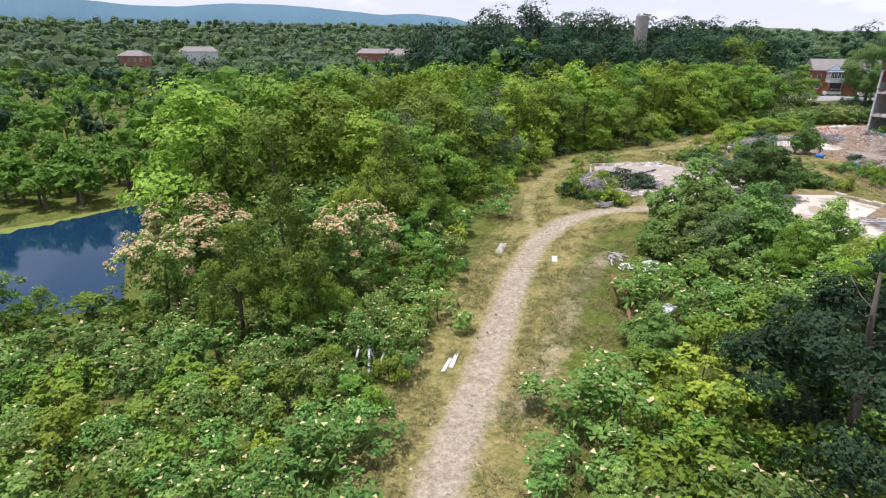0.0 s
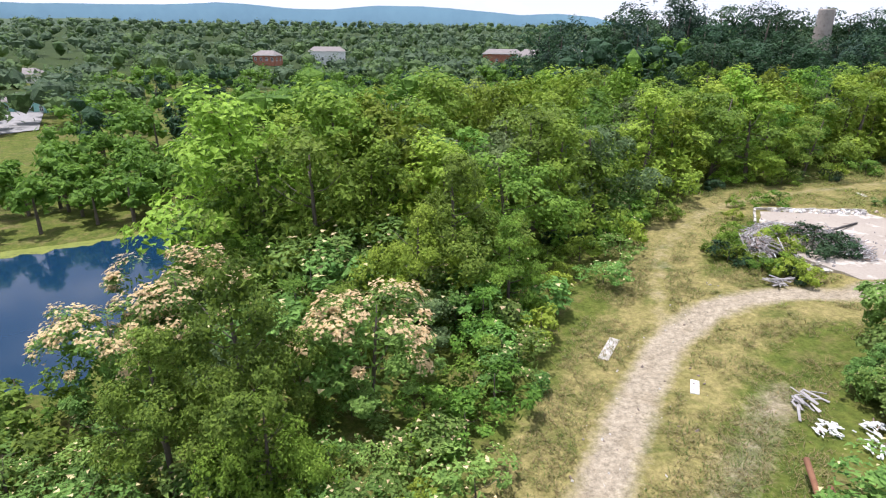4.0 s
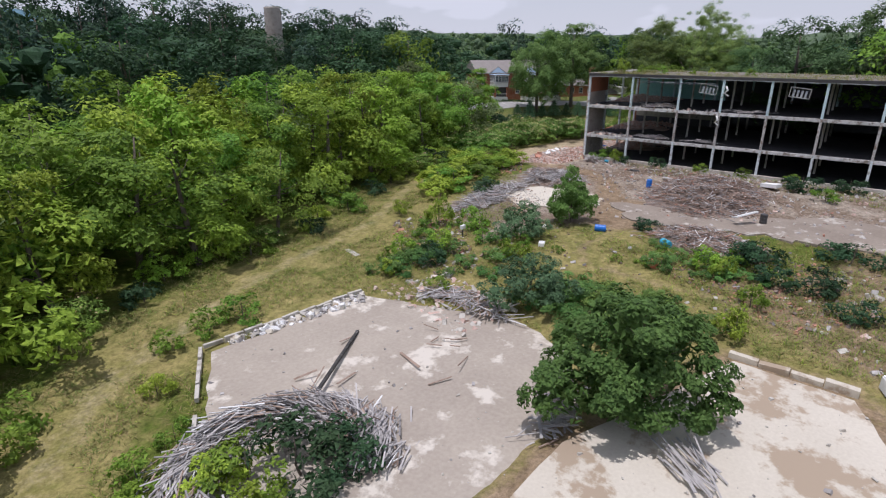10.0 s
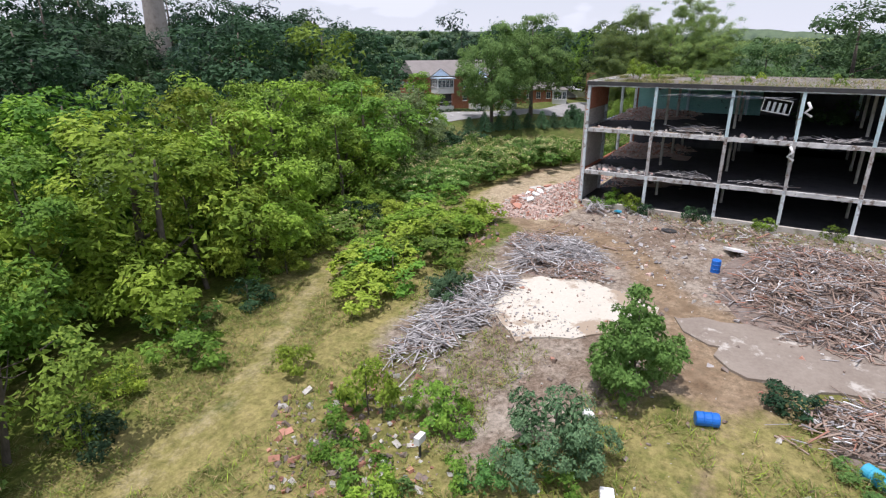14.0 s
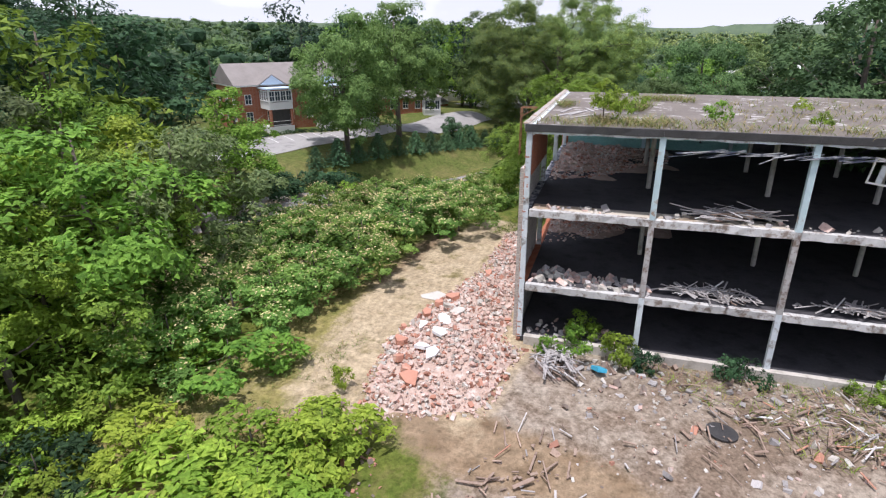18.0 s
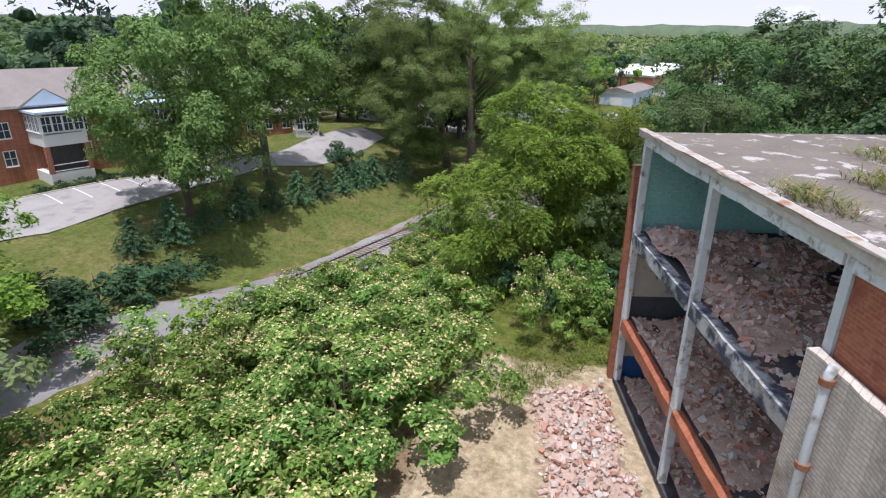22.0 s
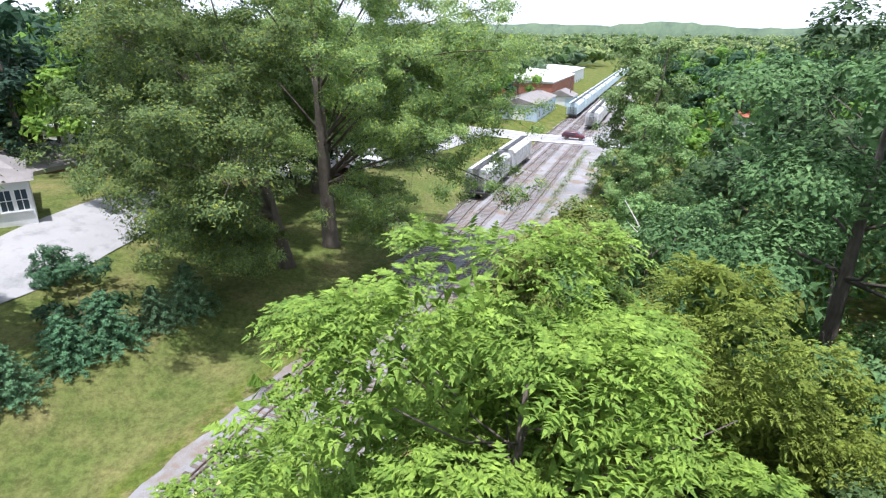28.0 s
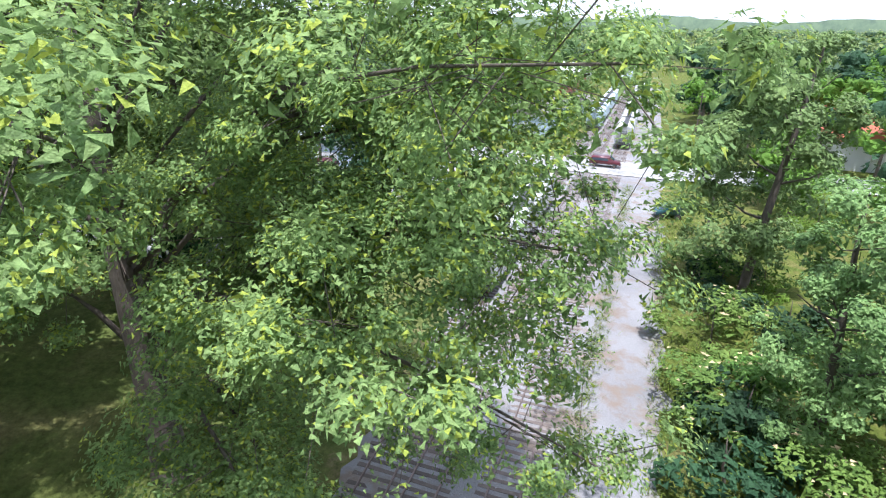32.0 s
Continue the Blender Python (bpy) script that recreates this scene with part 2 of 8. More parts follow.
# Mill floors and inner walls: the interior's deep shade is put into the colour.
FLOOR_DARK = rough_mat("stained_shaded_floor", (0.035, 0.035, 0.040), (0.085, 0.082, 0.088), (0.022, 0.022, 0.026), scale=0.4, fine=6)
INNER_DARK = rough_mat("shaded_inner_wall", (0.055, 0.057, 0.066), (0.115, 0.115, 0.126), (0.03, 0.03, 0.034), scale=0.3, fine=5)
TEAL = rough_mat("peeling_teal_paint", (0.22, 0.50, 0.46), (0.34, 0.62, 0.57), (0.12, 0.16, 0.15), scale=0.7, fine=9, stain=(0.60, 0.66))
BRICK = rough_mat("red_brick", (0.36, 0.165, 0.11), (0.48, 0.25, 0.175), (0.54, 0.40, 0.32), scale=0.5, fine=11, stain=(0.6, 0.75), island=0.25)
RUBBLE = rough_mat("brick_rubble", (0.50, 0.32, 0.255), (0.68, 0.51, 0.44), (0.66, 0.59, 0.53), scale=0.8, fine=6, stain=(0.5, 0.62), island=0.14)
BRICK_DUST = rough_mat("crushed_brick_dust", (0.38, 0.265, 0.21), (0.58, 0.45, 0.375), (0.60, 0.53, 0.47), scale=0.9, fine=9, stain=(0.52, 0.66))
TAR = rough_mat("roof_tar", (0.125, 0.105, 0.09), (0.225, 0.195, 0.165), (0.46, 0.44, 0.42), scale=0.42, fine=6, stain=(0.57, 0.63))
TIMBER = rough_mat("grey_weathered_timber", (0.26, 0.245, 0.235), (0.50, 0.475, 0.46), (0.16, 0.125, 0.10), scale=1.2, fine=20, stain=(0.6, 0.75), island=0.35)
TIMBER_BROWN = rough_mat("brown_broken_timber", (0.20, 0.13, 0.09), (0.40, 0.31, 0.25), (0.13, 0.075, 0.05), scale=1.2, fine=16, stain=(0.56, 0.72), island=0.4)
DEBRIS = rough_mat("mixed_debris", (0.12, 0.085, 0.065), (0.30, 0.25, 0.21), (0.36, 0.22, 0.17), scale=1.5, fine=7, stain=(0.55, 0.68))
CHARRED = rough_mat("charred_timber", (0.03, 0.028, 0.027), (0.10, 0.095, 0.09), (0.24, 0.225, 0.21), scale=2.2, fine=22, stain=(0.55, 0.68), bump=1.0, dist=0.06)
STEEL = rough_mat("rail_steel", (0.16, 0.11, 0.085), (0.30, 0.24, 0.21), scale=2, fine=30, rough=0.45, metal=0.7)
TIE = rough_mat("tie_wood", (0.10, 0.078, 0.066), (0.20, 0.165, 0.14), scale=1.5, fine=15, by_object=0.25)
BALLAST = rough_mat("ballast_stone", (0.24, 0.235, 0.235), (0.44, 0.43, 0.425), scale=1.0, fine=18, island=0.35)
ASPHALT = rough_mat("pale_asphalt", (0.30, 0.29, 0.28), (0.40, 0.39, 0.375), (0.22, 0.22, 0.21), scale=0.25, fine=20, bump=0.2)
WHITE = rough_mat("white_paint", (0.72, 0.72, 0.70), (0.82, 0.82, 0.80), scale=0.6, fine=8, bump=0.1)
SHINGLE = rough_mat("grey_brown_shingles", (0.20, 0.18, 0.165), (0.31, 0.28, 0.26), scale=0.6, fine=7)
PALE_BLUE = rough_mat("pale_blue_siding", (0.50, 0.60, 0.72), (0.60, 0.70, 0.80), scale=0.5, fine=6, bump=0.1)
BLUE = rough_mat("blue_plastic", (0.01, 0.12, 0.52), (0.02, 0.2, 0.66), scale=1.5, fine=10, rough=0.4, bump=0.1)
TEAL_PLASTIC = rough_mat("teal_plastic", (0.03, 0.34, 0.52), (0.08, 0.45, 0.62), scale=1.5, fine=10, rough=0.5, bump=0.1)
RUST = rough_mat("rust", (0.20, 0.085, 0.045), (0.33, 0.165, 0.09), scale=1.5, fine=14)
DARK = rough_mat("dark_metal", (0.03, 0.03, 0.032), (0.07, 0.068, 0.066), scale=2, fine=14, rough=0.6)
# Backdrop hills: aerial haze is put into these blue and pale greens.
HAZE_HILL = rough_mat("haze_blue_hills", (0.10, 0.20, 0.27), (0.13, 0.25, 0.32), scale=0.004, fine=0.02, bump=0)
HAZE_NEAR = rough_mat("haze_green_hills", (0.09, 0.14, 0.085), (0.17, 0.23, 0.13), (0.07, 0.11, 0.075), scale=0.012, fine=0.09, bump=0)
BED = rough_mat("railway_gravel", (0.17, 0.165, 0.165), (0.37, 0.36, 0.355), (0.235, 0.185, 0.145), scale=0.16, fine=14, stain=(0.50, 0.62), bump=0.6, dist=0.05)


def glass_mat():
    m, n, l, p = material("window_glass")
    p.inputs["Base Color"].default_value = (0.05, 0.07, 0.09, 1)
    p.inputs["Roughness"].default_value = 0.06
    p.inputs["Specular IOR Level"].default_value = 0.8
    return m


def water_mat():
    m, n, l, p = material("pond_water")
    co = n.new("ShaderNodeNewGeometry").outputs["Position"]
    # Blue of the mirrored sky is put into the base colour.
    p.inputs["Base Color"].default_value = (0.008, 0.035, 0.075, 1)
    p.inputs["Roughness"].default_value = 0.07
    p.inputs["IOR"].default_value = 1.333
    bump_of(n, l, p, noise_of(n, l, co, 1.4, 3.0), 0.06, 0.05)
    return m


GLASS, WATER = glass_mat(), water_mat()


def ground_mat():
    """Soil, dry and green grass, gravel and lawn, blended by the masks that the plan gives."""
    m, n, l, p = material("ground_cover")
    co = n.new("ShaderNodeNewGeometry").outputs["Position"]
    big = noise_of(n, l, co, 0.11, 6.0, 0.65, 0.3, 0.7)
    mid = noise_of(n, l, co, 0.7, 6.0, 0.7, 0.3, 0.7)
    fine = noise_of(n, l, co, 6.0, 4.0, 0.7, 0.25, 0.75)

    def mask(name, soft=0.35):
        at = n.new("ShaderNodeAttribute")
        at.attribute_name = name
        r = n.new("ShaderNodeMapRange")
        r.inputs["From Min"].default_value, r.inputs["From Max"].default_value = 0.5 - soft / 2, 0.5 + soft / 2
        jig = math_of(n, l, "MULTIPLY_ADD", math_of(n, l, "ADD", math_of(n, l, "MULTIPLY", mid, 0.6), math_of(n, l, "MULTIPLY", fine, 0.4)), 0.5)
        n[jig.node.name].inputs[2].default_value = -0.25
        l.new(math_of(n, l, "ADD", at.outputs["Fac"], jig), r.inputs["Value"])
        return r.outputs["Result"]

    grass = mix_rgb(n, l, mid, (0.070, 0.105, 0.018), (0.165, 0.185, 0.038))
    grass = mix_rgb(n, l, noise_of(n, l, co, 0.35, 6.0, 0.7, 0.5, 0.7), grass, (0.19, 0.155, 0.07))
    dry = mix_rgb(n, l, mid, (0.185, 0.178, 0.055), (0.355, 0.295, 0.125))
    dry = mix_rgb(n, l, noise_of(n, l, co, 0.28, 6.0, 0.7, 0.52, 0.68), dry, (0.10, 0.125, 0.026))
    gravel = mix_rgb(n, l, fine, (0.30, 0.25, 0.18), (0.48, 0.42, 0.32))
    gravel = mix_rgb(n, l, noise_of(n, l, co, 0.4, 6.0, 0.7, 0.5, 0.75), gravel, (0.29, 0.24, 0.16))
    dirt = mix_rgb(n, l, mid, (0.20, 0.138, 0.085), (0.35, 0.265, 0.178))
    dirt = mix_rgb(n, l, noise_of(n, l, co, 0.3, 6.0, 0.7, 0.55, 0.72), dirt, (0.15, 0.10, 0.06))
    lawn = mix_rgb(n, l, mid, (0.08, 0.115, 0.026), (0.15, 0.17, 0.05))
    lawn = mix_rgb(n, l, noise_of(n, l, co, 0.16, 5.0, 0.6, 0.48, 0.75), lawn, (0.22, 0.19, 0.08))
    debris = mix_rgb(n, l, fine, (0.13, 0.092, 0.066), (0.30, 0.235, 0.18))
    debris = mix_rgb(n, l, noise_of(n, l, co, 0.3, 6.0, 0.7, 0.44, 0.62), debris, (0.36, 0.31, 0.255))
    col = mix_rgb(n, l, mask("dry"), grass, dry)
    col = mix_rgb(n, l, mask("lawn"), col, lawn)
    # Darker green ground fills the gaps among the far trees.
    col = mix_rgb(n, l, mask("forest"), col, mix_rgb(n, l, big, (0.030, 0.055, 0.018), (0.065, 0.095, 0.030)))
    col = mix_rgb(n, l, mask("dirt"), col, dirt)
    col = mix_rgb(n, l, mask("debris"), col, debris)
    col = mix_rgb(n, l, mask("gravel", 0.5), col, gravel)
    sand = mix_rgb(n, l, mid, (0.36, 0.285, 0.185), (0.52, 0.43, 0.30))
    sand = mix_rgb(n, l, noise_of(n, l, co, 0.5, 6.0, 0.7, 0.54, 0.68), sand, (0.22, 0.185, 0.085))
    col = mix_rgb(n, l, mask("sand"), col, sand)
    clods = mix_rgb(n, l, noise_of(n, l, co, 2.4, 7.0, 0.8, 0.36, 0.62), (0.58, 0.58, 0.55), (1.22, 1.21, 1.18))
    col = mix_rgb(n, l, 1.0, col, clods, "MULTIPLY")
    l.new(col, p.inputs["Base Color"])
    p.inputs["Roughness"].default_value = 0.95
    p.inputs["Specular IOR Level"].default_value = 0.15
    bump_of(n, l, p, math_of(n, l, "ADD", mid, math_of(n, l, "MULTIPLY", fine, 0.4)), 0.5, 0.12)
    return m


GROUND = ground_mat()

# ---------------------------------------------------------------- plan of the ground
CTRL = np.array([(0, 0, .3), (12, 34, -.3), (25, 55, -.3), (27, 47, .6), (-14, 45, -1.6), (-40, 90, -1.8), (-25, 20, -.5), (45, 65, 1.2),
                 (50, 55, 2.2), (32, 40, 1.5), (68, 82, 2.4), (75, 53, 3.0), (92, 72, 4.2), (60, 110, 1.5), (95, 100, 3.2), (123, 79, 4.7),
                 (129, 60, 4.8), (110, 95, 4.6), (151, 95, 4.3), (140, 115, 4.0), (170, 100, 3.2), (209, 84, 2.2), (200, 95, 2.3), (212, 102, 3.0),
                 (230, 60, 2.2), (260, 60, 2.2), (180, 141, 7.5), (192, 150, 8.2), (217, 125, 8.3), (198, 130, 7.6), (196, 112, 4.4), (110, 200, 11.0), (180, 230, 13.0), (-20, 220, 3.0)])
TRACK = [(-4, 2), (3, 14), (7.3, 22.4), (12.5, 30.2), (19.5, 40.8), (25, 49), (30, 55.5), (36, 60), (44, 61.5), (50, 60)]
LANE = [(30, 55), (34, 66), (38.5, 74), (49.5, 86), (64.5, 92.5), (83, 95), (97, 102), (115, 104), (132, 102.5), (145, 97)]
YARD = [(146, 99), (135, 99.5), (123, 94), (116.5, 85), (111.5, 76), (104, 73), (98, 71.5)]
PATH = [(98, 71.5), (91.4, 70), (86.4, 71.3), (84.5, 69), (84.3, 64.5), (84.4, 60), (84.5, 50), (84, 40)]
PADS = {"pad_dusty": ([(51.6, 59.9), (61.5, 59.3), (70.6, 63.6), (72.6, 69.5), (68.6, 82.0), (55.5, 83.5), (48.0, 72)], 2.45),
        "pad_white": ([(51.2, 60.4), (50.6, 55.0), (60.8, 44.9), (69.2, 45.6), (75.4, 48.2), (75.8, 54.8), (61.5, 60.0)], 2.80),
        "pad_side": ([(56.0, 43.4), (61.6, 44.0), (66.5, 44.6), (70.0, 44.8), (76.6, 42.8), (77.0, 30.0), (55.2, 30.0), (54.8, 37.0)], 2.85),
        "pad_yard": ([(95.3, 83.0), (98.6, 87.4), (101.0, 87.7), (105.7, 86.2), (107.2, 83.0), (106.6, 79.3), (105.2, 76.2), (102.0, 75.4), (100.0, 77.8), (97.6, 80.0)], 4.33),
        "pad_lot": ([(98.8, 71.0), (104.2, 75.0), (106.0, 67.5), (106.5, 60.0), (112.5, 53.0), (112.5, 40.0), (102.5, 40.0), (100.5, 60.0), (98.8, 66.5)], 4.35)}
POND = [(-41, 84), (-30, 90), (-20, 98), (-14.5, 92), (-15, 72), (-13, 54), (-19, 55), (-27, 57), (-33, 65), (-42, 77)]
WATER_Z = -1.9
RAIL_O, RAIL_U, RAIL_N = np.array((199.0, 91.2)), np.array((0.865, -0.502)), np.array((0.502, 0.865))


def seg_dist(x, y, pts):
    """The distance of each place from a line of points."""
    best = np.full(np.shape(x), 1e9)
    for (ax, ay), (bx, by) in zip(pts, pts[1:]):
        vx, vy = bx - ax, by - ay
        s = np.clip(((x - ax) * vx + (y - ay) * vy) / (vx * vx + vy * vy), 0, 1)
        best = np.minimum(best, np.hypot(x - ax - s * vx, y - ay - s * vy))
    return best


def poly_dist(x, y, pts):
    """The distance from a polygon's edge, negative within it."""
    d = seg_dist(x, y, pts + pts[:1])
    inside = np.zeros(np.shape(x), bool)
    for (ax, ay), (bx, by) in zip(pts, pts[1:] + pts[:1]):
        if ay != by:
            inside ^= ((ay > y) != (by > y)) & (x < (bx - ax) * (y - ay) / (by - ay) + ax)
    return np.where(inside, -d, d)


def fade(d, soft):
    s = np.clip(0.5 - d / (2 * soft), 0, 1)
    return s * s * (3 - 2 * s)


def heights(x, y):
    x, y = np.asarray(x, float), np.asarray(y, float)
    total, weight = np.zeros(x.shape), np.zeros(x.shape)
    for cx, cy, cz in CTRL:
        w = 1 / ((cx - x) ** 2 + (cy - y) ** 2 + 60) ** 1.5
        total, weight = total + w * cz, weight + w
    z = total / weight
    r = np.hypot(x - 100, y - 80)
    north = np.clip(0.30 + 0.70 * (y - 80) / (r + 1), 0.12, 1)
    z = z + north * np.clip((r - 230) * 0.047, 0, 58)
    z = z + 0.12 * np.sin(x * 0.43 + 1.3 * np.sin(y * 0.31)) * np.cos(y * 0.37) * np.clip(r / 40, 0, 1)
    z = z + fade(poly_dist(x, y, POND) + 1.5, 3.0) * (-3.2 - z)
    s = (x - RAIL_O[0]) * RAIL_U[0] + (y - RAIL_O[1]) * RAIL_U[1]
    o = (x - RAIL_O[0]) * RAIL_N[0] + (y - RAIL_O[1]) * RAIL_N[1]
    bed = fade(np.abs(o - 0.5) - 12.5, 3.0) * fade(-s - 45, 12)
    z = z + bed * (2.2 - z)
    for pts, pz in PADS.values():
        z = z + fade(poly_dist(x, y, pts) - 1.0, 1.6) * (pz - 0.12 - z)
    z = z + fade(np.maximum(np.maximum(129.0 - x, x - 152.0), np.maximum(y - 90.8, -10 - y)) - 1.0, 2.0) * (4.35 - z)
    return z


def G(x, y):
    return float(heights(np.array([x]), np.array([y]))[0])


def lines(lo, hi, step, far):
    mid = list(np.arange(lo, hi + 0.01, step))
    a, b, d = [], [], step
    v, w = lo, hi
    while v > -far or w < far:
        d *= 1.22
        v, w = v - d, w + d
        a.append(v), b.append(w)
    return np.array(a[::-1] + mid + b)


def mesh_of(name, verts, faces, mats, smooth=False):
    me = bpy.data.meshes.new(name)
    me.from_pydata([tuple(v) for v in verts] if not isinstance(verts, np.ndarray) else verts.tolist(), [], faces if not isinstance(faces, np.ndarray) else faces.tolist())
    for m in (mats if isinstance(mats, (list, tuple)) else [mats]):
        me.materials.append(m)
    if smooth:
        me.polygons.foreach_set("use_smooth", np.ones(len(me.polygons), bool))
    me.update()
    return me


def build_ground():
    xs, ys = lines(-60, 290, 1.5, 4300), lines(-10, 165, 1.5, 4300)
    gx, gy = np.meshgrid(xs, ys)
    gz = heights(gx, gy)
    far = np.hypot(gx - 100, gy - 80) > 200
    gz = np.where(far, gz, gz + np.random.default_rng(3).normal(0, 0.025, gz.shape))
    nx, ny = len(xs), len(ys)
    i = np.arange(nx * ny).reshape(ny, nx)
    faces = np.stack([i[:-1, :-1], i[:-1, 1:], i[1:, 1:], i[1:, :-1]], -1).reshape(-1, 4)
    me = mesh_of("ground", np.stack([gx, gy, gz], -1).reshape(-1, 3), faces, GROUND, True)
    s = (gx - RAIL_O[0]) * RAIL_U[0] + (gy - RAIL_O[1]) * RAIL_U[1]
    o = (gx - RAIL_O[0]) * RAIL_N[0] + (gy - RAIL_O[1]) * RAIL_N[1]
    left, right = np.interp(s, (-80, -22, 0, 6, 15, 34), (7.9, 6.5, 6.7, 7.5, 8.1, 9.4)), np.interp(s, (-80, -22, -11, -9), (4.0, 1.7, 0.6, -6.4))
    road = np.maximum(np.maximum(o - left, right - o), np.maximum(-s - 75, s - 400))
    masks = {
        "gravel": np.maximum(np.maximum(0.7 * fade(seg_dist(gx, gy, [(124, 97.5), (134, 100.0), (145, 98.5), (153, 96)]) - 2.0, 1.8), fade(seg_dist(gx, gy, TRACK) - 1.35, 1.2)), np.maximum(0.40 * fade(seg_dist(gx, gy, LANE) - 1.3, 2.2), 0.48 * fade(seg_dist(gx, gy, [(14, 27), (19, 32), (27, 41), (34, 48)]) - 1.6, 1.8))),
        "dry": np.maximum(np.maximum(fade(seg_dist(gx, gy, TRACK) - 5.5, 3.0), fade(seg_dist(gx, gy, LANE) - 4.0, 2.5)),
                          0.75 * fade(poly_dist(gx, gy, [(50, 95), (95, 104), (112, 100), (100, 66), (80, 40), (56, 40)]), 6)),
        "dirt": np.maximum(0.72 * fade(np.minimum(poly_dist(gx, gy, PADS["pad_white"][0]), poly_dist(gx, gy, PADS["pad_side"][0])) - 1.6, 1.4), np.maximum(np.maximum(np.maximum(fade(seg_dist(gx, gy, YARD) - 3.8, 3.0), np.maximum(fade(poly_dist(gx, gy, [(106, 74), (119, 74), (120, 88), (114, 82), (106.5, 80)]), 3.0), 0.66 * fade(poly_dist(gx, gy, [(77, 28), (77, 47), (82, 56), (88, 60), (94, 54), (104, 50), (104, 28)]), 3.0))), 0.62 * fade(seg_dist(gx, gy, PATH) - 0.8, 1.3)), np.maximum(0.46 * fade(seg_dist(gx, gy, [(122, 99.5), (132, 101), (145, 99), (150, 97)]) - 3.4, 2.0), 0.5 * fade(np.abs(road) - 1.0, 1.2)))),
        "debris": (1 - 0.9 * fade(seg_dist(gx, gy, [(119, 90), (117.7, 85), (115, 80.4), (111.5, 78.2), (108.3, 77)]) - 1.6, 2.0)) * np.maximum(fade(poly_dist(gx, gy, [(104, 58), (108, 76), (116, 82), (121, 91), (129.6, 91.5), (129.6, 20), (100, 20)]), 3.0),
                             fade(poly_dist(gx, gy, [(84, 80), (92, 92), (108, 92.5), (117, 91), (116, 79), (104, 76), (95, 74)]), 3.0)),
        "sand": np.maximum(0.95 * fade(seg_dist(gx, gy, [(121, 98.5), (132, 100.0), (143, 98.3), (152, 96.3)]) - 3.2, 2.0), fade(poly_dist(gx, gy, [(119, 91), (129, 89), (154, 89), (154, 95), (124, 97)]), 1.5)),
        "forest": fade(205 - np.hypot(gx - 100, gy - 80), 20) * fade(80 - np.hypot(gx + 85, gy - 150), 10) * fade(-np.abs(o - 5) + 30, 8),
        "lawn": fade(np.maximum(np.maximum(8.0 - o, o - 75), np.maximum(-s - 60, s - 60)), 1.2),
    }
    for name, v in masks.items():
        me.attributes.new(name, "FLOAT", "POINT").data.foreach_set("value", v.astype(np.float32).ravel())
    return tagged(new("ground", me), "rough grassy site with dry weeds, dirt and gravel", "ground", kind="structure")


build_ground()


def box_verts(x0, x1, y0, y1, z0, z1):
    return [(x0, y0, z0), (x1, y0, z0), (x1, y1, z0), (x0, y1, z0), (x0, y0, z1), (x1, y0, z1), (x1, y1, z1), (x0, y1, z1)]


BOX_FACES = [(3, 2, 1, 0), (4, 5, 6, 7), (0, 1, 5, 4), (1, 2, 6, 5), (2, 3, 7, 6), (3, 0, 4, 7)]


class Shape:
    """Collects plain solids into one mesh."""

    def __init__(self):
        self.v, self.f, self.m = [], [], []

    def add(self, verts, faces, mat=0):
        k = len(self.v)
        self.v += [tuple(p) for p in verts]
        self.f += [tuple(i + k for i in f) for f in faces]
        self.m += [mat] * len(faces)
        return self

    def box(self, x0, x1, y0, y1, z0, z1, mat=0):
        return self.add(box_verts(x0, x1, y0, y1, z0, z1), BOX_FACES, mat)

    def bar(self, a, b, w, h, mat=0, up=(0, 0, 1)):
        """A squared bar from a to b."""
        a, b = Vector(a), Vector(b)
        d = (b - a).normalized()
        side = d.cross(Vector(up))
        side = side.normalized() if side.length > 1e-4 else Vector((1, 0, 0))
        top = side.cross(d).normalized()
        s, u = side * (w / 2), top * (h / 2)
        return self.add([a - s - u, a + s - u, a + s + u, a - s + u, b - s - u, b + s - u, b + s + u, b - s + u],
                        [(0, 1, 2, 3), (7, 6, 5, 4), (4, 5, 1, 0), (5, 6, 2, 1), (6, 7, 3, 2), (7, 4, 0, 3)], mat)

    def tube(self, pts, radii, n=7, mat=0, cap=True):
        rings = []
        pts = [Vector(p) for p in pts]
        for k, p in enumerate(pts):
            d = (pts[min(k + 1, len(pts) - 1)] - pts[max(k - 1, 0)]).normalized()
            a = d.orthogonal().normalized()
            b = d.cross(a)
            rings.append([p + radii[k] * (math.cos(6.2832 * j / n) * a + math.sin(6.2832 * j / n) * b) for j in range(n)])
        faces = [(k * n + j, k * n + (j + 1) % n, (k + 1) * n + (j + 1) % n, (k + 1) * n + j) for k in range(len(pts) - 1) for j in range(n)]
        if cap:
            faces += [tuple(range(n))[::-1], tuple((len(pts) - 1) * n + j for j in range(n))]
        return self.add([v for r in rings for v in r], faces, mat)

    def mesh(self, name, mats, smooth=False):
        me = mesh_of(name, self.v, self.f, mats, smooth)
        me.polygons.foreach_set("material_index", self.m)
        return me


def part(name, me, parent, label="", m=None):
    ob = new(name, me)
    ob.parent = parent
    if m is not None:
        ob.matrix_basis = m
    return tagged(ob, label)


def empty(name, m, label, category, group="", kind=""):
    ob = new(name)
    ob.matrix_basis = m
    return tagged(ob, label, category, group, kind)


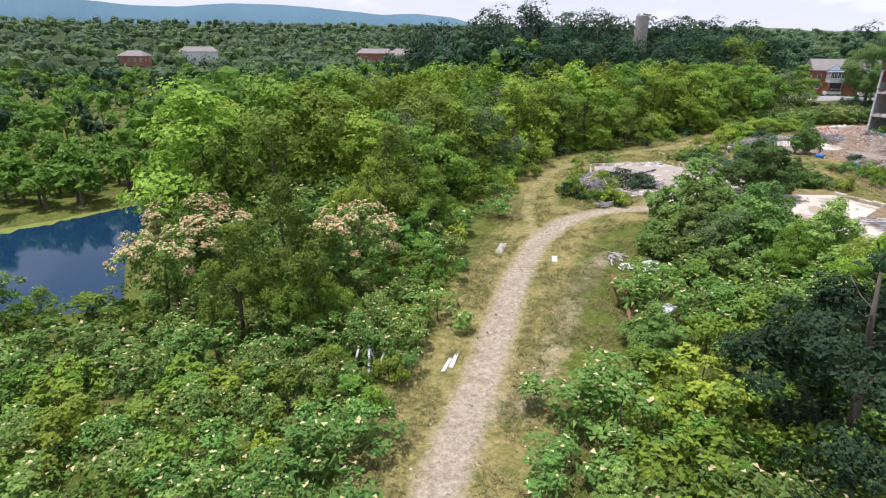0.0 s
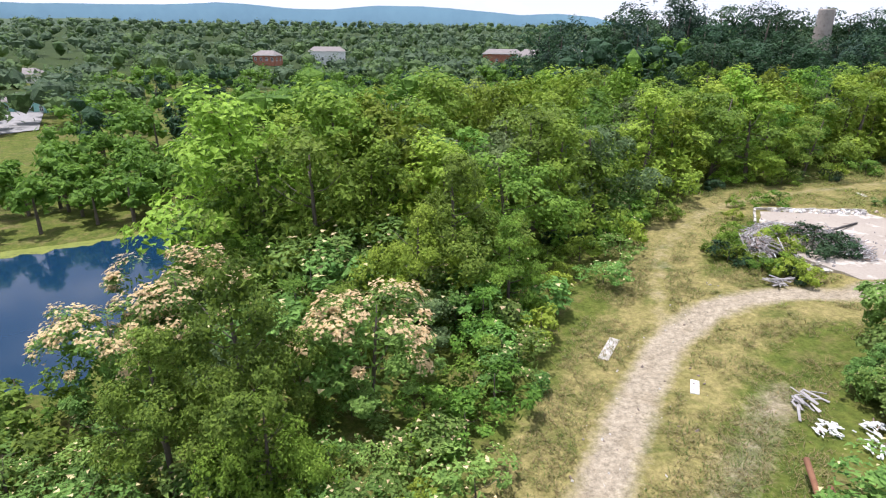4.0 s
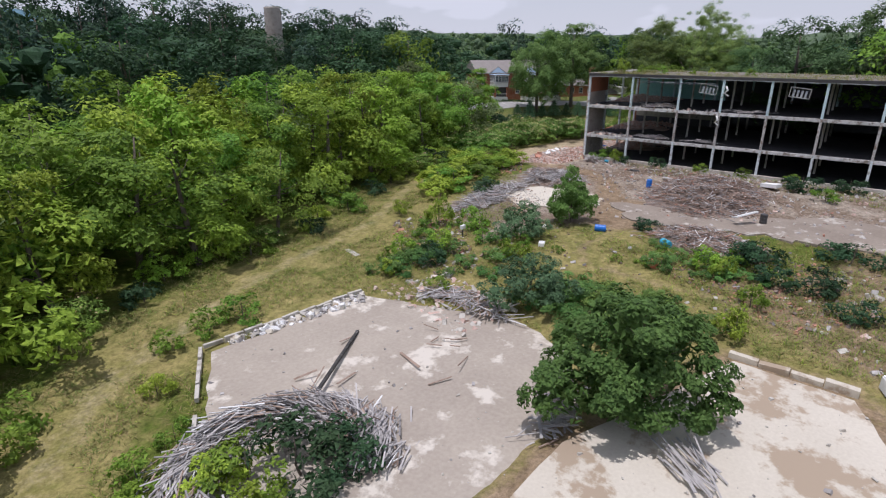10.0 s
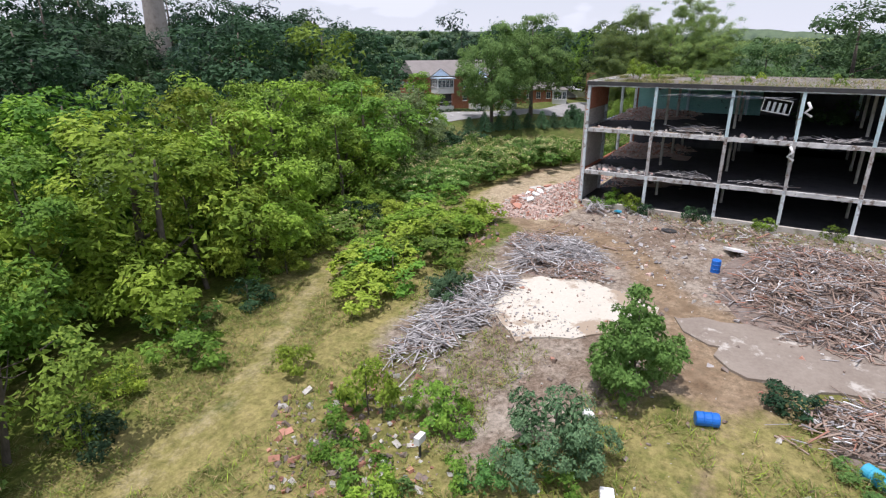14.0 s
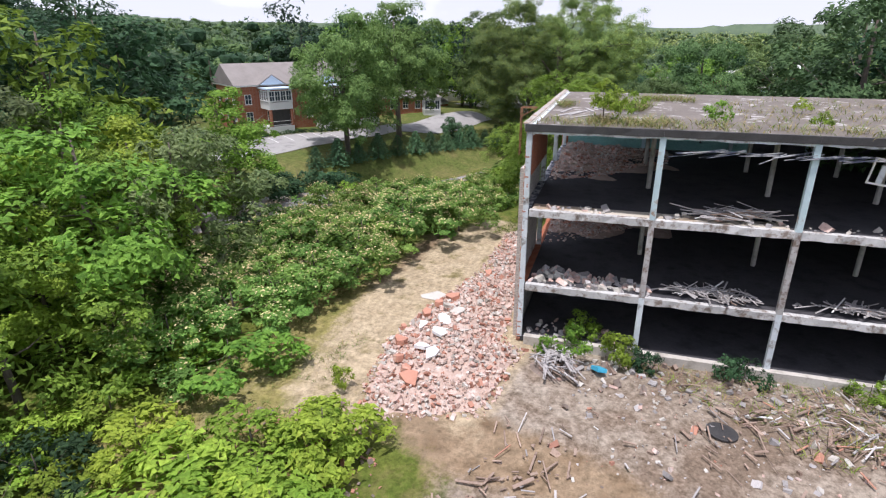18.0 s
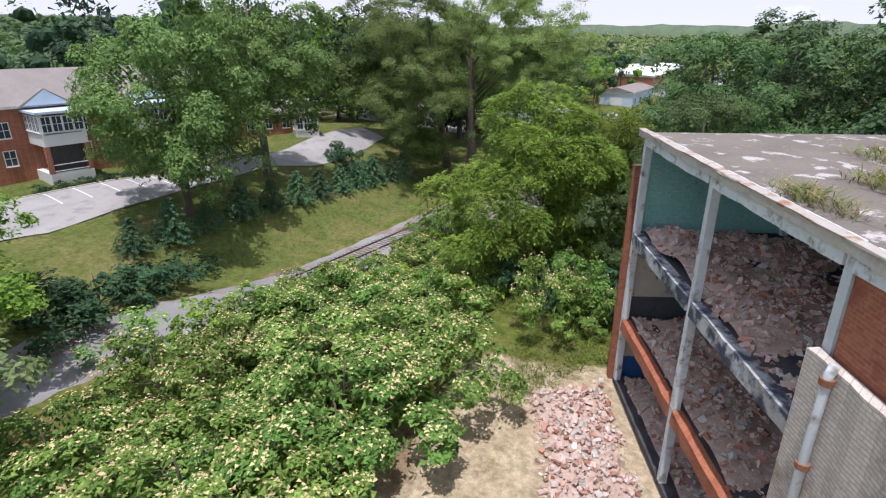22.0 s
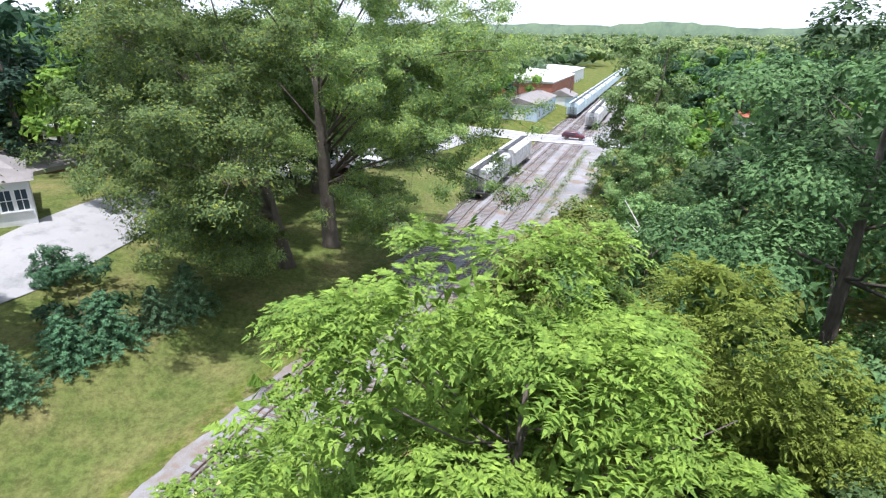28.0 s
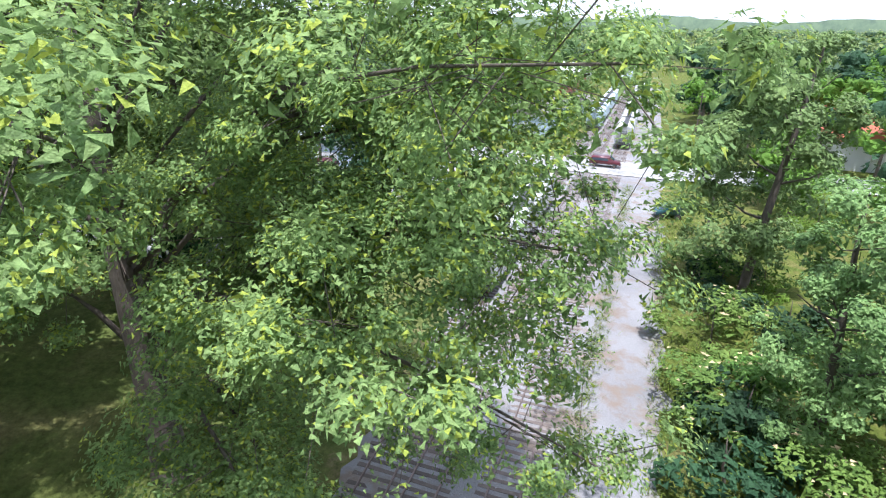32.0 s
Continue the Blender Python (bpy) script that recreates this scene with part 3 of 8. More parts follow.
def slab(name, pts, z, thick, mat, label, category="concrete slab", kind="structure", ragged=0.16):
    rng = np.random.default_rng(len(name))
    edge = []
    for (ax, ay), (bx, by) in zip(pts, pts[1:] + pts[:1]):
        n = max(1, int(math.hypot(bx - ax, by - ay) / 1.1))
        edge += [(ax + (bx - ax) * k / n + ragged * rng.normal() * (k > 0), ay + (by - ay) * k / n + ragged * rng.normal() * (k > 0)) for k in range(n)]
    pts = edge
    bm = bmesh.new()
    top = [bm.verts.new((x, y, z)) for x, y in pts]
    face = bm.faces.new(top)
    if face.normal.z < 0 or sum((b[0] - a[0]) * (b[1] + a[1]) for a, b in zip(pts, pts[1:] + pts[:1])) > 0:
        face.normal_flip()
    r = bmesh.ops.extrude_face_region(bm, geom=[face])
    bmesh.ops.translate(bm, vec=(0, 0, -thick), verts=[v for v in r["geom"] if isinstance(v, bmesh.types.BMVert)])
    bmesh.ops.recalc_face_normals(bm, faces=bm.faces)
    bmesh.ops.triangulate(bm, faces=[f for f in bm.faces if len(f.verts) > 4])
    me = bpy.data.meshes.new(name)
    bm.to_mesh(me)
    me.materials.append(mat)
    return tagged(new(name, me), label, category, kind=kind)


slab("pavement_dusty", PADS["pad_dusty"][0], PADS["pad_dusty"][1], 0.6, PAD_DUST, "dusty grey-brown concrete floor slab of a razed hall")
slab("pavement_white", PADS["pad_white"][0], PADS["pad_white"][1], 0.6, PAD, "bright bleached concrete floor slab with dirt stains", ragged=0.05)
slab("pavement_side", PADS["pad_side"][0], PADS["pad_side"][1], 0.6, PAD, "bright bleached concrete floor slab with dirt stains", ragged=0.05)
slab("pavement_yard", PADS["pad_yard"][0], PADS["pad_yard"][1], 0.6, PAD, "cracked cream concrete slab among debris", ragged=0.4)
slab("pavement_lot", PADS["pad_lot"][0], PADS["pad_lot"][1], 0.6, LOT_DIRT, "cracked grey concrete yard slab strewn with debris", ragged=0.45)
slab("water", [(-48, 50), (-8, 50), (-8, 102), (-48, 102)], WATER_Z, 0.02, WATER, "still dark pond water with algae at the banks", "water")


def build_mountains():
    for name, dist, mat, label in (("backdrop_ridge", 4000, HAZE_HILL, "far wooded mountain ridge in painted blue haze"), ("backdrop_hills", 2300, HAZE_NEAR, "far wooded hills in painted pale haze")):
        v, f, n = [], [], 420
        for k in range(n + 1):
            a = -math.pi + 2 * math.pi * k / n
            c, s = math.sin(a), math.cos(a)
            if name == "backdrop_ridge":
                h = float(np.interp(a, (-1.7, -0.6, -0.38, -0.3, -0.2, -0.12, -0.05, 0.03, 0.1, 0.19, 0.26, 0.31, 0.35, 0.5, 1.2), (150, 225, 245, 272, 250, 243, 275, 272, 258, 224, 230, 212, 172, 120, 30)))
                h += 6 * noise.noise((a * 14, 3, 0)) + 2 * noise.noise((a * 60, 5, 0))
            else:
                h = (94 - 30 / (1 + math.exp((1.0 - a) * 6))) + 18 * noise.noise((a * 7, 9, 0)) + 7 * noise.noise((a * 50, 5, 0)) + 5 * noise.noise((a * 130, 2, 0))
            v += [(100 + dist * c, 80 + dist * s, -20), (100 + dist * c, 80 + dist * s, h), (100 + (dist + 300) * c, 80 + (dist + 300) * s, -20)]
        for k in range(n):
            f += [(3 * k, 3 * k + 1, 3 * k + 4, 3 * k + 3), (3 * k + 1, 3 * k + 2, 3 * k + 5, 3 * k + 4)]
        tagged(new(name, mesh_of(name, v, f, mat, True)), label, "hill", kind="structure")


build_mountains()


def build_bed():
    """The gravel bed under the tracks and the gravel road beside them, with a ragged edge."""
    v, f = [], []
    ss, n = np.arange(-75, 400, 1.0), 12
    for s in ss:
        w = 3.5 * noise.noise((s * 0.05, 1, 0)) * 0.2
        left = float(np.interp(s, (-80, -22, 0, 6, 15, 34), (8.0, 7.1, 6.9, 7.4, 8.0, 9.3))) + w + 0.3 * noise.noise((s * 0.6, 5, 0))
        right = 0.6 - 8.2 / (1 + math.exp(-(s + 12) / 4)) + 0.35 * noise.noise((s * 0.5, 9, 0))
        for k in range(n + 1):
            o = right + (left - right) * k / n
            x, y = RAIL_O + RAIL_U * s + RAIL_N * o
            v.append((x, y, 0))
    v = np.array(v)
    edge = np.tile(np.array([-0.05] + [0.06] * (n - 1) + [-0.05]), len(ss))
    v[:, 2] = heights(v[:, 0], v[:, 1]) + edge + np.random.default_rng(5).normal(0, 0.012, len(v))
    for i in range(len(ss) - 1):
        for k in range(n):
            a = i * (n + 1) + k
            f.append((a, a + n + 1, a + n + 2, a + 1))
    me = mesh_of("railway_bed", v, f, BED, True)
    tagged(new("railway_bed", me), "grey gravel bed of the railway with brown dirt edges", "gravel bed", kind="structure")


build_bed()


def build_algae():
    """A ragged mat of algae along the pond's far bank."""
    r = np.random.default_rng(17)
    bank = [(-42.5, 82.5), (-36, 86.5), (-30, 90), (-25, 94), (-20, 98), (-15.5, 95)]
    v, f = [], []
    n = 60
    for k in range(n + 1):
        t = k / n * (len(bank) - 1)
        i = min(int(t), len(bank) - 2)
        x, y = (bank[i][j] + (bank[i + 1][j] - bank[i][j]) * (t - i) for j in (0, 1))
        w = 1.9 + 1.6 * noise.noise((k * 0.35, 4, 0)) + r.uniform(-0.3, 0.3)
        v += [(x - 0.6, y + 1.2, WATER_Z + 0.012), (x + 0.35 * w, y - 0.85 * w, WATER_Z + 0.012)]
    f = [(2 * k, 2 * k + 1, 2 * k + 3, 2 * k + 2) for k in range(n)]
    tagged(new("algae_mat", mesh_of("algae_mat", v, f, ALGAE)), "yellow-green algae floating along the pond bank", "algae", kind="stuff")


build_algae()

# ---------------------------------------------------------------- the gutted mill
FX, BX, NY = 129.6, 152.4, 90.35
COL_Y = [NY - 0.22, 83.0, 75.7, 69.7, 63.5, 57.0, 50.5, 44.0, 37.5, 31.0, 24.5, 18.0]
COL_X = [FX + 0.2, 137.1, 144.5, BX - 0.25]
FLOORS = [4.75, 8.5, 13.35, 18.3]


def rough_block(rng, x0, x1, y0, y1, z0, z1, jag, axis, n):
    """A long beam whose edges are chipped: a box cut into n stretches, each with small shifts."""
    s, lo, hi = Shape(), (x0, y0)[axis], (x1, y1)[axis]
    cuts = np.linspace(lo, hi, n + 1)
    prev = None
    verts, faces = [], []
    for k, c in enumerate(cuts):
        d = rng.uniform(-jag, jag, 6)
        if axis == 1:
            ring = [(x0 + d[0], c, z0 + d[1]), (x1, c, z0 + d[2]), (x1, c, z1 + d[3] * 0.5), (x0 + d[4], c, z1 + d[5] * 0.5)]
        else:
            ring = [(c, y0, z0 + d[1]), (c, y1 + d[0], z0 + d[2]), (c, y1 + d[4], z1 + d[3] * 0.5), (c, y0, z1 + d[5] * 0.5)]
        verts += ring
        if k:
            a, b = 4 * (k - 1), 4 * k
            faces += [(a + i, a + (i + 1) % 4, b + (i + 1) % 4, b + i) for i in range(4)]
    faces += [(3, 2, 1, 0), tuple(4 * n + i for i in range(4))]
    return s.add(verts, faces)


def brick_mat(name, a, b, mortar, stain, lo=0.55, hi=0.68):
    """Courses of brick for a wall that is seen from afar."""
    m, n, l, p = material(name)
    co = n.new("ShaderNodeNewGeometry").outputs["Position"]
    sep, com = n.new("ShaderNodeSeparateXYZ"), n.new("ShaderNodeCombineXYZ")
    l.new(co, sep.inputs[0])
    l.new(math_of(n, l, "ADD", sep.outputs["X"], sep.outputs["Y"]), com.inputs["X"])
    l.new(sep.outputs["Z"], com.inputs["Y"])
    br = n.new("ShaderNodeTexBrick")
    for key, v in (("Scale", 1.0), ("Mortar Size", 0.012), ("Brick Width", 0.30), ("Row Height", 0.11)):
        br.inputs[key].default_value = v
    br.inputs["Color1"].default_value, br.inputs["Color2"].default_value, br.inputs["Mortar"].default_value = (*a, 1), (*b, 1), (*mortar, 1)
    l.new(com.outputs[0], br.inputs["Vector"])
    col = mix_rgb(n, l, noise_of(n, l, co, 0.9, 6.0, 0.7, lo, hi), br.outputs["Color"], stain)
    col = mix_rgb(n, l, math_of(n, l, "MULTIPLY", noise_of(n, l, co, 7.0, 3.0, 0.6, 0.45, 0.75), 0.5), col, tuple(0.6 * c for c in a))
    l.new(col, p.inputs["Base Color"])
    p.inputs["Roughness"].default_value = 0.9
    bump_of(n, l, p, br.outputs["Fac"], -0.6, 0.02)
    return m


BRICK_WALL = brick_mat("red_brick_courses", (0.33, 0.095, 0.045), (0.42, 0.15, 0.075), (0.36, 0.20, 0.14), (0.24, 0.075, 0.045))
BRICK_WHITE = brick_mat("whitewashed_brick", (0.55, 0.50, 0.44), (0.66, 0.61, 0.55), (0.36, 0.33, 0.30), (0.30, 0.24, 0.20))
TEAL_WALL = brick_mat("peeling_teal_brick", (0.26, 0.55, 0.51), (0.33, 0.62, 0.58), (0.24, 0.52, 0.48), (0.10, 0.12, 0.12), 0.63, 0.66)
BLUE_WALL = rough_mat("navy_dado_paint", (0.02, 0.08, 0.26), (0.03, 0.13, 0.36), (0.3, 0.3, 0.28), scale=0.6, fine=8, stain=(0.62, 0.7))
CREAM_WALL = rough_mat("cream_wall_paint", (0.42, 0.40, 0.34), (0.55, 0.53, 0.46), (0.2, 0.18, 0.16), scale=0.6, fine=8, stain=(0.56, 0.66))
STAINED_BEAM = rough_mat("stained_grey_beam", (0.30, 0.31, 0.32), (0.52, 0.53, 0.53), (0.05, 0.06, 0.09), scale=0.55, fine=5, stain=(0.44, 0.56))
# Near-black ceiling, the shade between storeys painted into it.
CEIL_DARK = rough_mat("shaded_ceiling", (0.045, 0.04, 0.04), (0.10, 0.09, 0.085), scale=0.4, fine=5)


COLUMN_TEAL = rough_mat("pale_teal_column_paint", (0.42, 0.58, 0.62), (0.62, 0.75, 0.77), (0.34, 0.24, 0.17), scale=0.6, fine=7, stain=(0.56, 0.66), by_object=0.1)
COLUMN_GREY = rough_mat("weathered_grey_column", (0.34, 0.33, 0.32), (0.56, 0.55, 0.53), (0.20, 0.15, 0.12), scale=0.9, fine=8, stain=(0.50, 0.62), by_object=0.1)
BEAM_DIRTY = rough_mat("dirty_concrete_beam", (0.44, 0.44, 0.43), (0.66, 0.66, 0.64), (0.22, 0.18, 0.15), scale=0.8, fine=7, stain=(0.50, 0.62), by_object=0.08)
FLASHING = rough_mat("rust_stained_flashing", (0.36, 0.33, 0.29), (0.50, 0.46, 0.41), (0.30, 0.15, 0.08), scale=0.8, fine=6, stain=(0.50, 0.62))


def build_mill():
    r = np.random.default_rng(21)
    mill = empty("mill_building", pose(0, 0, 0), "gutted three-storey concrete-frame mill with no facade walls", "building")
    south = COL_Y[-1] - 0.2
    for k, z in enumerate(FLOORS):
        s = Shape().box(FX + 0.03, BX, south, NY - 0.03, z - 0.30, z)
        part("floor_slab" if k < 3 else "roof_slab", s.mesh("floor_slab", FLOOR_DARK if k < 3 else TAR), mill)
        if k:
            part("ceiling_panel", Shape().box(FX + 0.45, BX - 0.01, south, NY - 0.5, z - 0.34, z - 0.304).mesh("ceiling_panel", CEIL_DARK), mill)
            for a, b in zip(COL_Y, COL_Y[1:]):
                part("edge_beam", rough_block(r, FX - 0.02, FX + 0.36, b + 0.16, a - 0.16, z - 0.40, z + 0.02, 0.035, 1, 14).mesh("edge_beam", FRAME_WHITE if k == 3 else BEAM_DIRTY), mill)
            for a, b in zip(COL_X, COL_X[1:]):
                mat = (BRICK_WALL, STAINED_BEAM, FRAME_WHITE)[k - 1]
                part("edge_beam", rough_block(r, a + 0.19, b - 0.19, NY - 0.4, NY + 0.05, z - 0.56, z + 0.04, 0.03, 0, 10).mesh("edge_beam", mat), mill)
            for y in COL_Y[1:]:
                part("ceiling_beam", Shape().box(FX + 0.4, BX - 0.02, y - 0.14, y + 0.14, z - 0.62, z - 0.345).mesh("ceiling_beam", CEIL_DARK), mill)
    part("ground_sill", rough_block(r, FX - 0.3, FX + 0.12, south, NY - 0.5, 4.1, 4.95, 0.03, 1, 40).mesh("ground_sill", CONCRETE), mill)
    col_out = [Shape().box(-0.155, 0.155, -0.155, 0.155, 0, 1).mesh("column", m) for m in (FRAME_WHITE, COLUMN_GREY, COLUMN_TEAL)]
    col_in = Shape().tube([(0, 0, 0), (0, 0, 1)], [0.16, 0.16], 10).mesh("column", CONCRETE)
    for i, x in enumerate(COL_X):
        for j, y in enumerate(COL_Y):
            for k, (a, b) in enumerate(zip(FLOORS, FLOORS[1:])):
                outer = i == 0 or j == 0 or i == 3
                me = (col_out[0 if j == 0 else k]) if outer else col_in
                part("column", me, mill, m=pose(x - (0.055 if i == 0 else 0), y + (0.055 if j == 0 else 0), a + 0.002) @ Matrix.Diagonal((1, 1, b - a - 0.004 if outer else b - a - 0.62, 1)))
    inner = ((0, 1.3, BLUE_WALL), (1.3, 3.45, CREAM_WALL)), ((0, 1.2, INNER_DARK), (1.2, 4.55, CREAM_WALL)), ((0, 4.6, TEAL_WALL),)
    for a, bands in zip(FLOORS, inner):
        for lo, hi, mat in bands:
            part("back_wall", Shape().box(BX, BX + 0.35, 74.0, NY - 0.5, a + lo, a + hi).mesh("back_wall", mat), mill)
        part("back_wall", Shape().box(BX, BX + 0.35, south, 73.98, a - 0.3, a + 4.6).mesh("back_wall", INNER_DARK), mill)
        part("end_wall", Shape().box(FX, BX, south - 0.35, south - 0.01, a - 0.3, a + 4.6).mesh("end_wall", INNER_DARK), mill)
    part("corner_wall", rough_block(r, BX + 0.36, BX + 0.75, NY - 1.3, NY + 0.12, 4.2, 16.6, 0.04, 1, 2).mesh("corner_wall", BRICK_WALL), mill, "ragged red brick end of the torn-off wall")
    # the one closed bay of the end
    part("upper_wall", rough_block(r, COL_X[0] + 0.2, COL_X[1] - 0.2, NY - 0.35, NY - 0.06, 15.4, 17.72, 0.01, 0, 8).mesh("upper_wall", BRICK_WALL), mill, "exposed red brick wall panel")
    part("lower_wall", rough_block(r, COL_X[0] + 0.45, COL_X[1] + 0.1, NY + 0.06, NY + 0.34, 4.0, 15.7, 0.03, 0, 14).mesh("lower_wall", BRICK_WHITE), mill, "whitewashed brick wall with worn plaster")
    door = part("boarded_door", Shape().box(130.45, 131.35, NY + 0.30, NY + 0.40, 13.5, 15.45).mesh("boarded_door", TEAL_PLASTIC), mill, "faded blue boarded door high in the wall")
    part("door_pane", Shape().box(130.75, 131.0, NY + 0.405, NY + 0.43, 14.5, 14.85).mesh("door_pane", DARK), door)
    brick = Shape().box(-0.14, 0.14, -0.11, 0.11, -0.045, 0.045).mesh("brick", BRICK)
    for k in range(116):
        z = 4.5 + 0.118 * k
        if r.random() < 0.45:
            part("brick", brick, mill, m=pose(130.0 + r.uniform(-0.05, 0.08), NY - 0.12 + r.uniform(0, 0.05), z, r.normal(0, 3), 0, r.normal(0, 6)))
        if r.random() < 0.45:
            part("brick", brick, mill, m=pose(FX + 0.12 + r.uniform(-0.03, 0.03), NY - 0.10, z, 0, 0, 90 + r.normal(0, 6)))
    frame_bars = Shape().bar((130.6, NY + 0.55, 16.4), (130.6, NY + 0.55, 19.2), 0.05, 0.05).bar((131.1, NY + 0.55, 16.4), (131.1, NY + 0.55, 19.2), 0.05, 0.05)
    frame_bars.bar((130.6, NY + 0.55, 19.2), (130.6, NY - 0.35, 19.2), 0.06, 0.06).bar((131.1, NY + 0.55, 19.2), (131.1, NY - 0.35, 19.2), 0.06, 0.06).bar((130.6, NY + 0.55, 18.7), (130.6, NY - 0.35, 19.2), 0.05, 0.05)
    ladder = part("roof_ladder", frame_bars.mesh("roof_ladder", RUST), mill, "rusty steel ladder at the roof edge")
    for k in range(8):
        part("rung", Shape().bar((130.6, NY + 0.55, 16.6 + 0.33 * k), (131.1, NY + 0.55, 16.6 + 0.33 * k), 0.04, 0.04).mesh("rung", RUST), ladder)
    part("wall_patch", Shape().box(134.1, 135.0, NY + 0.345, NY + 0.38, 7.4, 9.2).mesh("wall_patch", CONCRETE), mill)
    pipe = part("downpipe", Shape().tube([(136.1, NY + 0.5, 4.2), (136.1, NY + 0.5, 15.6), (136.1, NY + 0.42, 15.9)], [0.11, 0.11, 0.11], 10).mesh("downpipe", FRAME_WHITE, True), mill, "peeling white downpipe")
    for z in (7.0, 10.1, 13.1, 15.4):
        part("collar", Shape().tube([(136.1, NY + 0.5, z), (136.1, NY + 0.5, z + 0.16)], [0.16, 0.16], 10).mesh("collar", RUST), pipe)
    for x, z0, z1 in ((133.65, 13.5, 15.9), (131.9, 7.9, 9.4), (135.0, 7.6, 10.0)):
        part("steel_strap", Shape().bar((x, NY + 0.42, z0), (x + 0.25, NY + 0.42, z1), 0.12, 0.06).mesh("steel_strap", RUST), mill, "rusty hanging steel strap")
    # Paler strip paints the sunlight that falls in along the open edge.
    part("floor_strip", Shape().box(FX + 0.37, FX + 1.5, 76.0, NY - 0.5, 13.352, 13.358).mesh("floor_strip", PAD), mill, "pale strip standing in for sunlight on the open floor edge")
    # roof edge
    for a, b in zip(COL_Y, COL_Y[1:]):
        part("fascia", rough_block(r, FX - 0.12, FX + 0.1, b + 0.005, a + (0.3 if a == COL_Y[0] else -0.005), 18.02, 18.42, 0.02, 1, 10).mesh("fascia", DARK), mill)
    part("fascia", rough_block(r, FX + 0.1, BX + 0.3, NY - 0.2, NY + 0.16, 18.1, 18.4, 0.04, 0, 26).mesh("fascia", CONCRETE), mill)
    part("flashing", rough_block(r, FX + 0.1, BX + 0.25, NY - 0.1, NY + 0.25, 18.41, 18.46, 0.03, 0, 30).mesh("flashing", FLASHING), mill, "rusty roof-edge flashing")
    return mill


MILL = build_mill()


# ---------------------------------------------------------------- debris tools
def chunk_verts(rng, size, flat=0.6):
    v = np.array(box_verts(-0.5, 0.5, -0.5, 0.5, -0.5, 0.5)) * (size * rng.uniform(0.6, 1.4, 3) * np.array((1.25, 0.8, flat)))
    return v + rng.normal(0, size * 0.06, v.shape)


def turn_matrix(rng, tilt):
    return np.array(Euler((rng.normal() * tilt, rng.normal() * tilt, rng.uniform(0, 6.3))).to_matrix())


def chunks(name, rng, spots, lo, hi, mats, label, category, kind="stuff", tilt=0.6, power=2.5):
    """Loose broken pieces, one mesh: spots are their places."""
    vs, fs, ms = [], [], []
    for k, (x, y, z) in enumerate(spots):
        size = lo + (hi - lo) * rng.random() ** power
        v = chunk_verts(rng, size) @ turn_matrix(rng, tilt).T + (x, y, z + size * 0.15)
        vs.append(v)
        fs += [tuple(i + 8 * k for i in f) for f in BOX_FACES]
        ms += [int(rng.integers(len(mats)))] * 6
    me = mesh_of(name, np.concatenate(vs), fs, mats)
    me.polygons.foreach_set("material_index", ms)
    return tagged(new(name, me), label, category, kind=kind)


def heap_z(x, y, cx, cy, rx, ry, h, seed=0.0):
    d = math.hypot((x - cx) / rx, (y - cy) / ry)
    return max(0.0, 1 - d * d) * h * max(0.1, 0.72 + 0.75 * noise.noise((x * 0.55 + seed, y * 0.55, seed)))


def heap_mesh(name, cx, cy, rx, ry, h, mat, seed=0.0, n=22):
    v, f = [], []
    for j in range(n + 1):
        for i in range(n + 1):
            x, y = cx + rx * (2 * i / n - 1), cy + ry * (2 * j / n - 1)
            v.append((x, y, G(x, y) - 0.15 + heap_z(x, y, cx, cy, rx, ry, h, seed) * 0.9))
    for j in range(n):
        for i in range(n):
            a = j * (n + 1) + i
            f.append((a, a + 1, a + n + 2, a + n + 1))
    return mesh_of(name, v, f, mat, False)


PLANKS = {m.name: [Shape().box(-0.5, 0.5, -w / 2, w / 2, -t / 2, t / 2).mesh("plank", m) for w, t in ((0.08, 0.04), (0.12, 0.03), (0.17, 0.04), (0.06, 0.06))] for m in (TIMBER, TIMBER_BROWN, WHITE)}


def unit_disc(rng):
    a, d = rng.uniform(0, 6.3), math.sqrt(rng.random())
    return np.array((math.cos(a) * d, math.sin(a) * d))


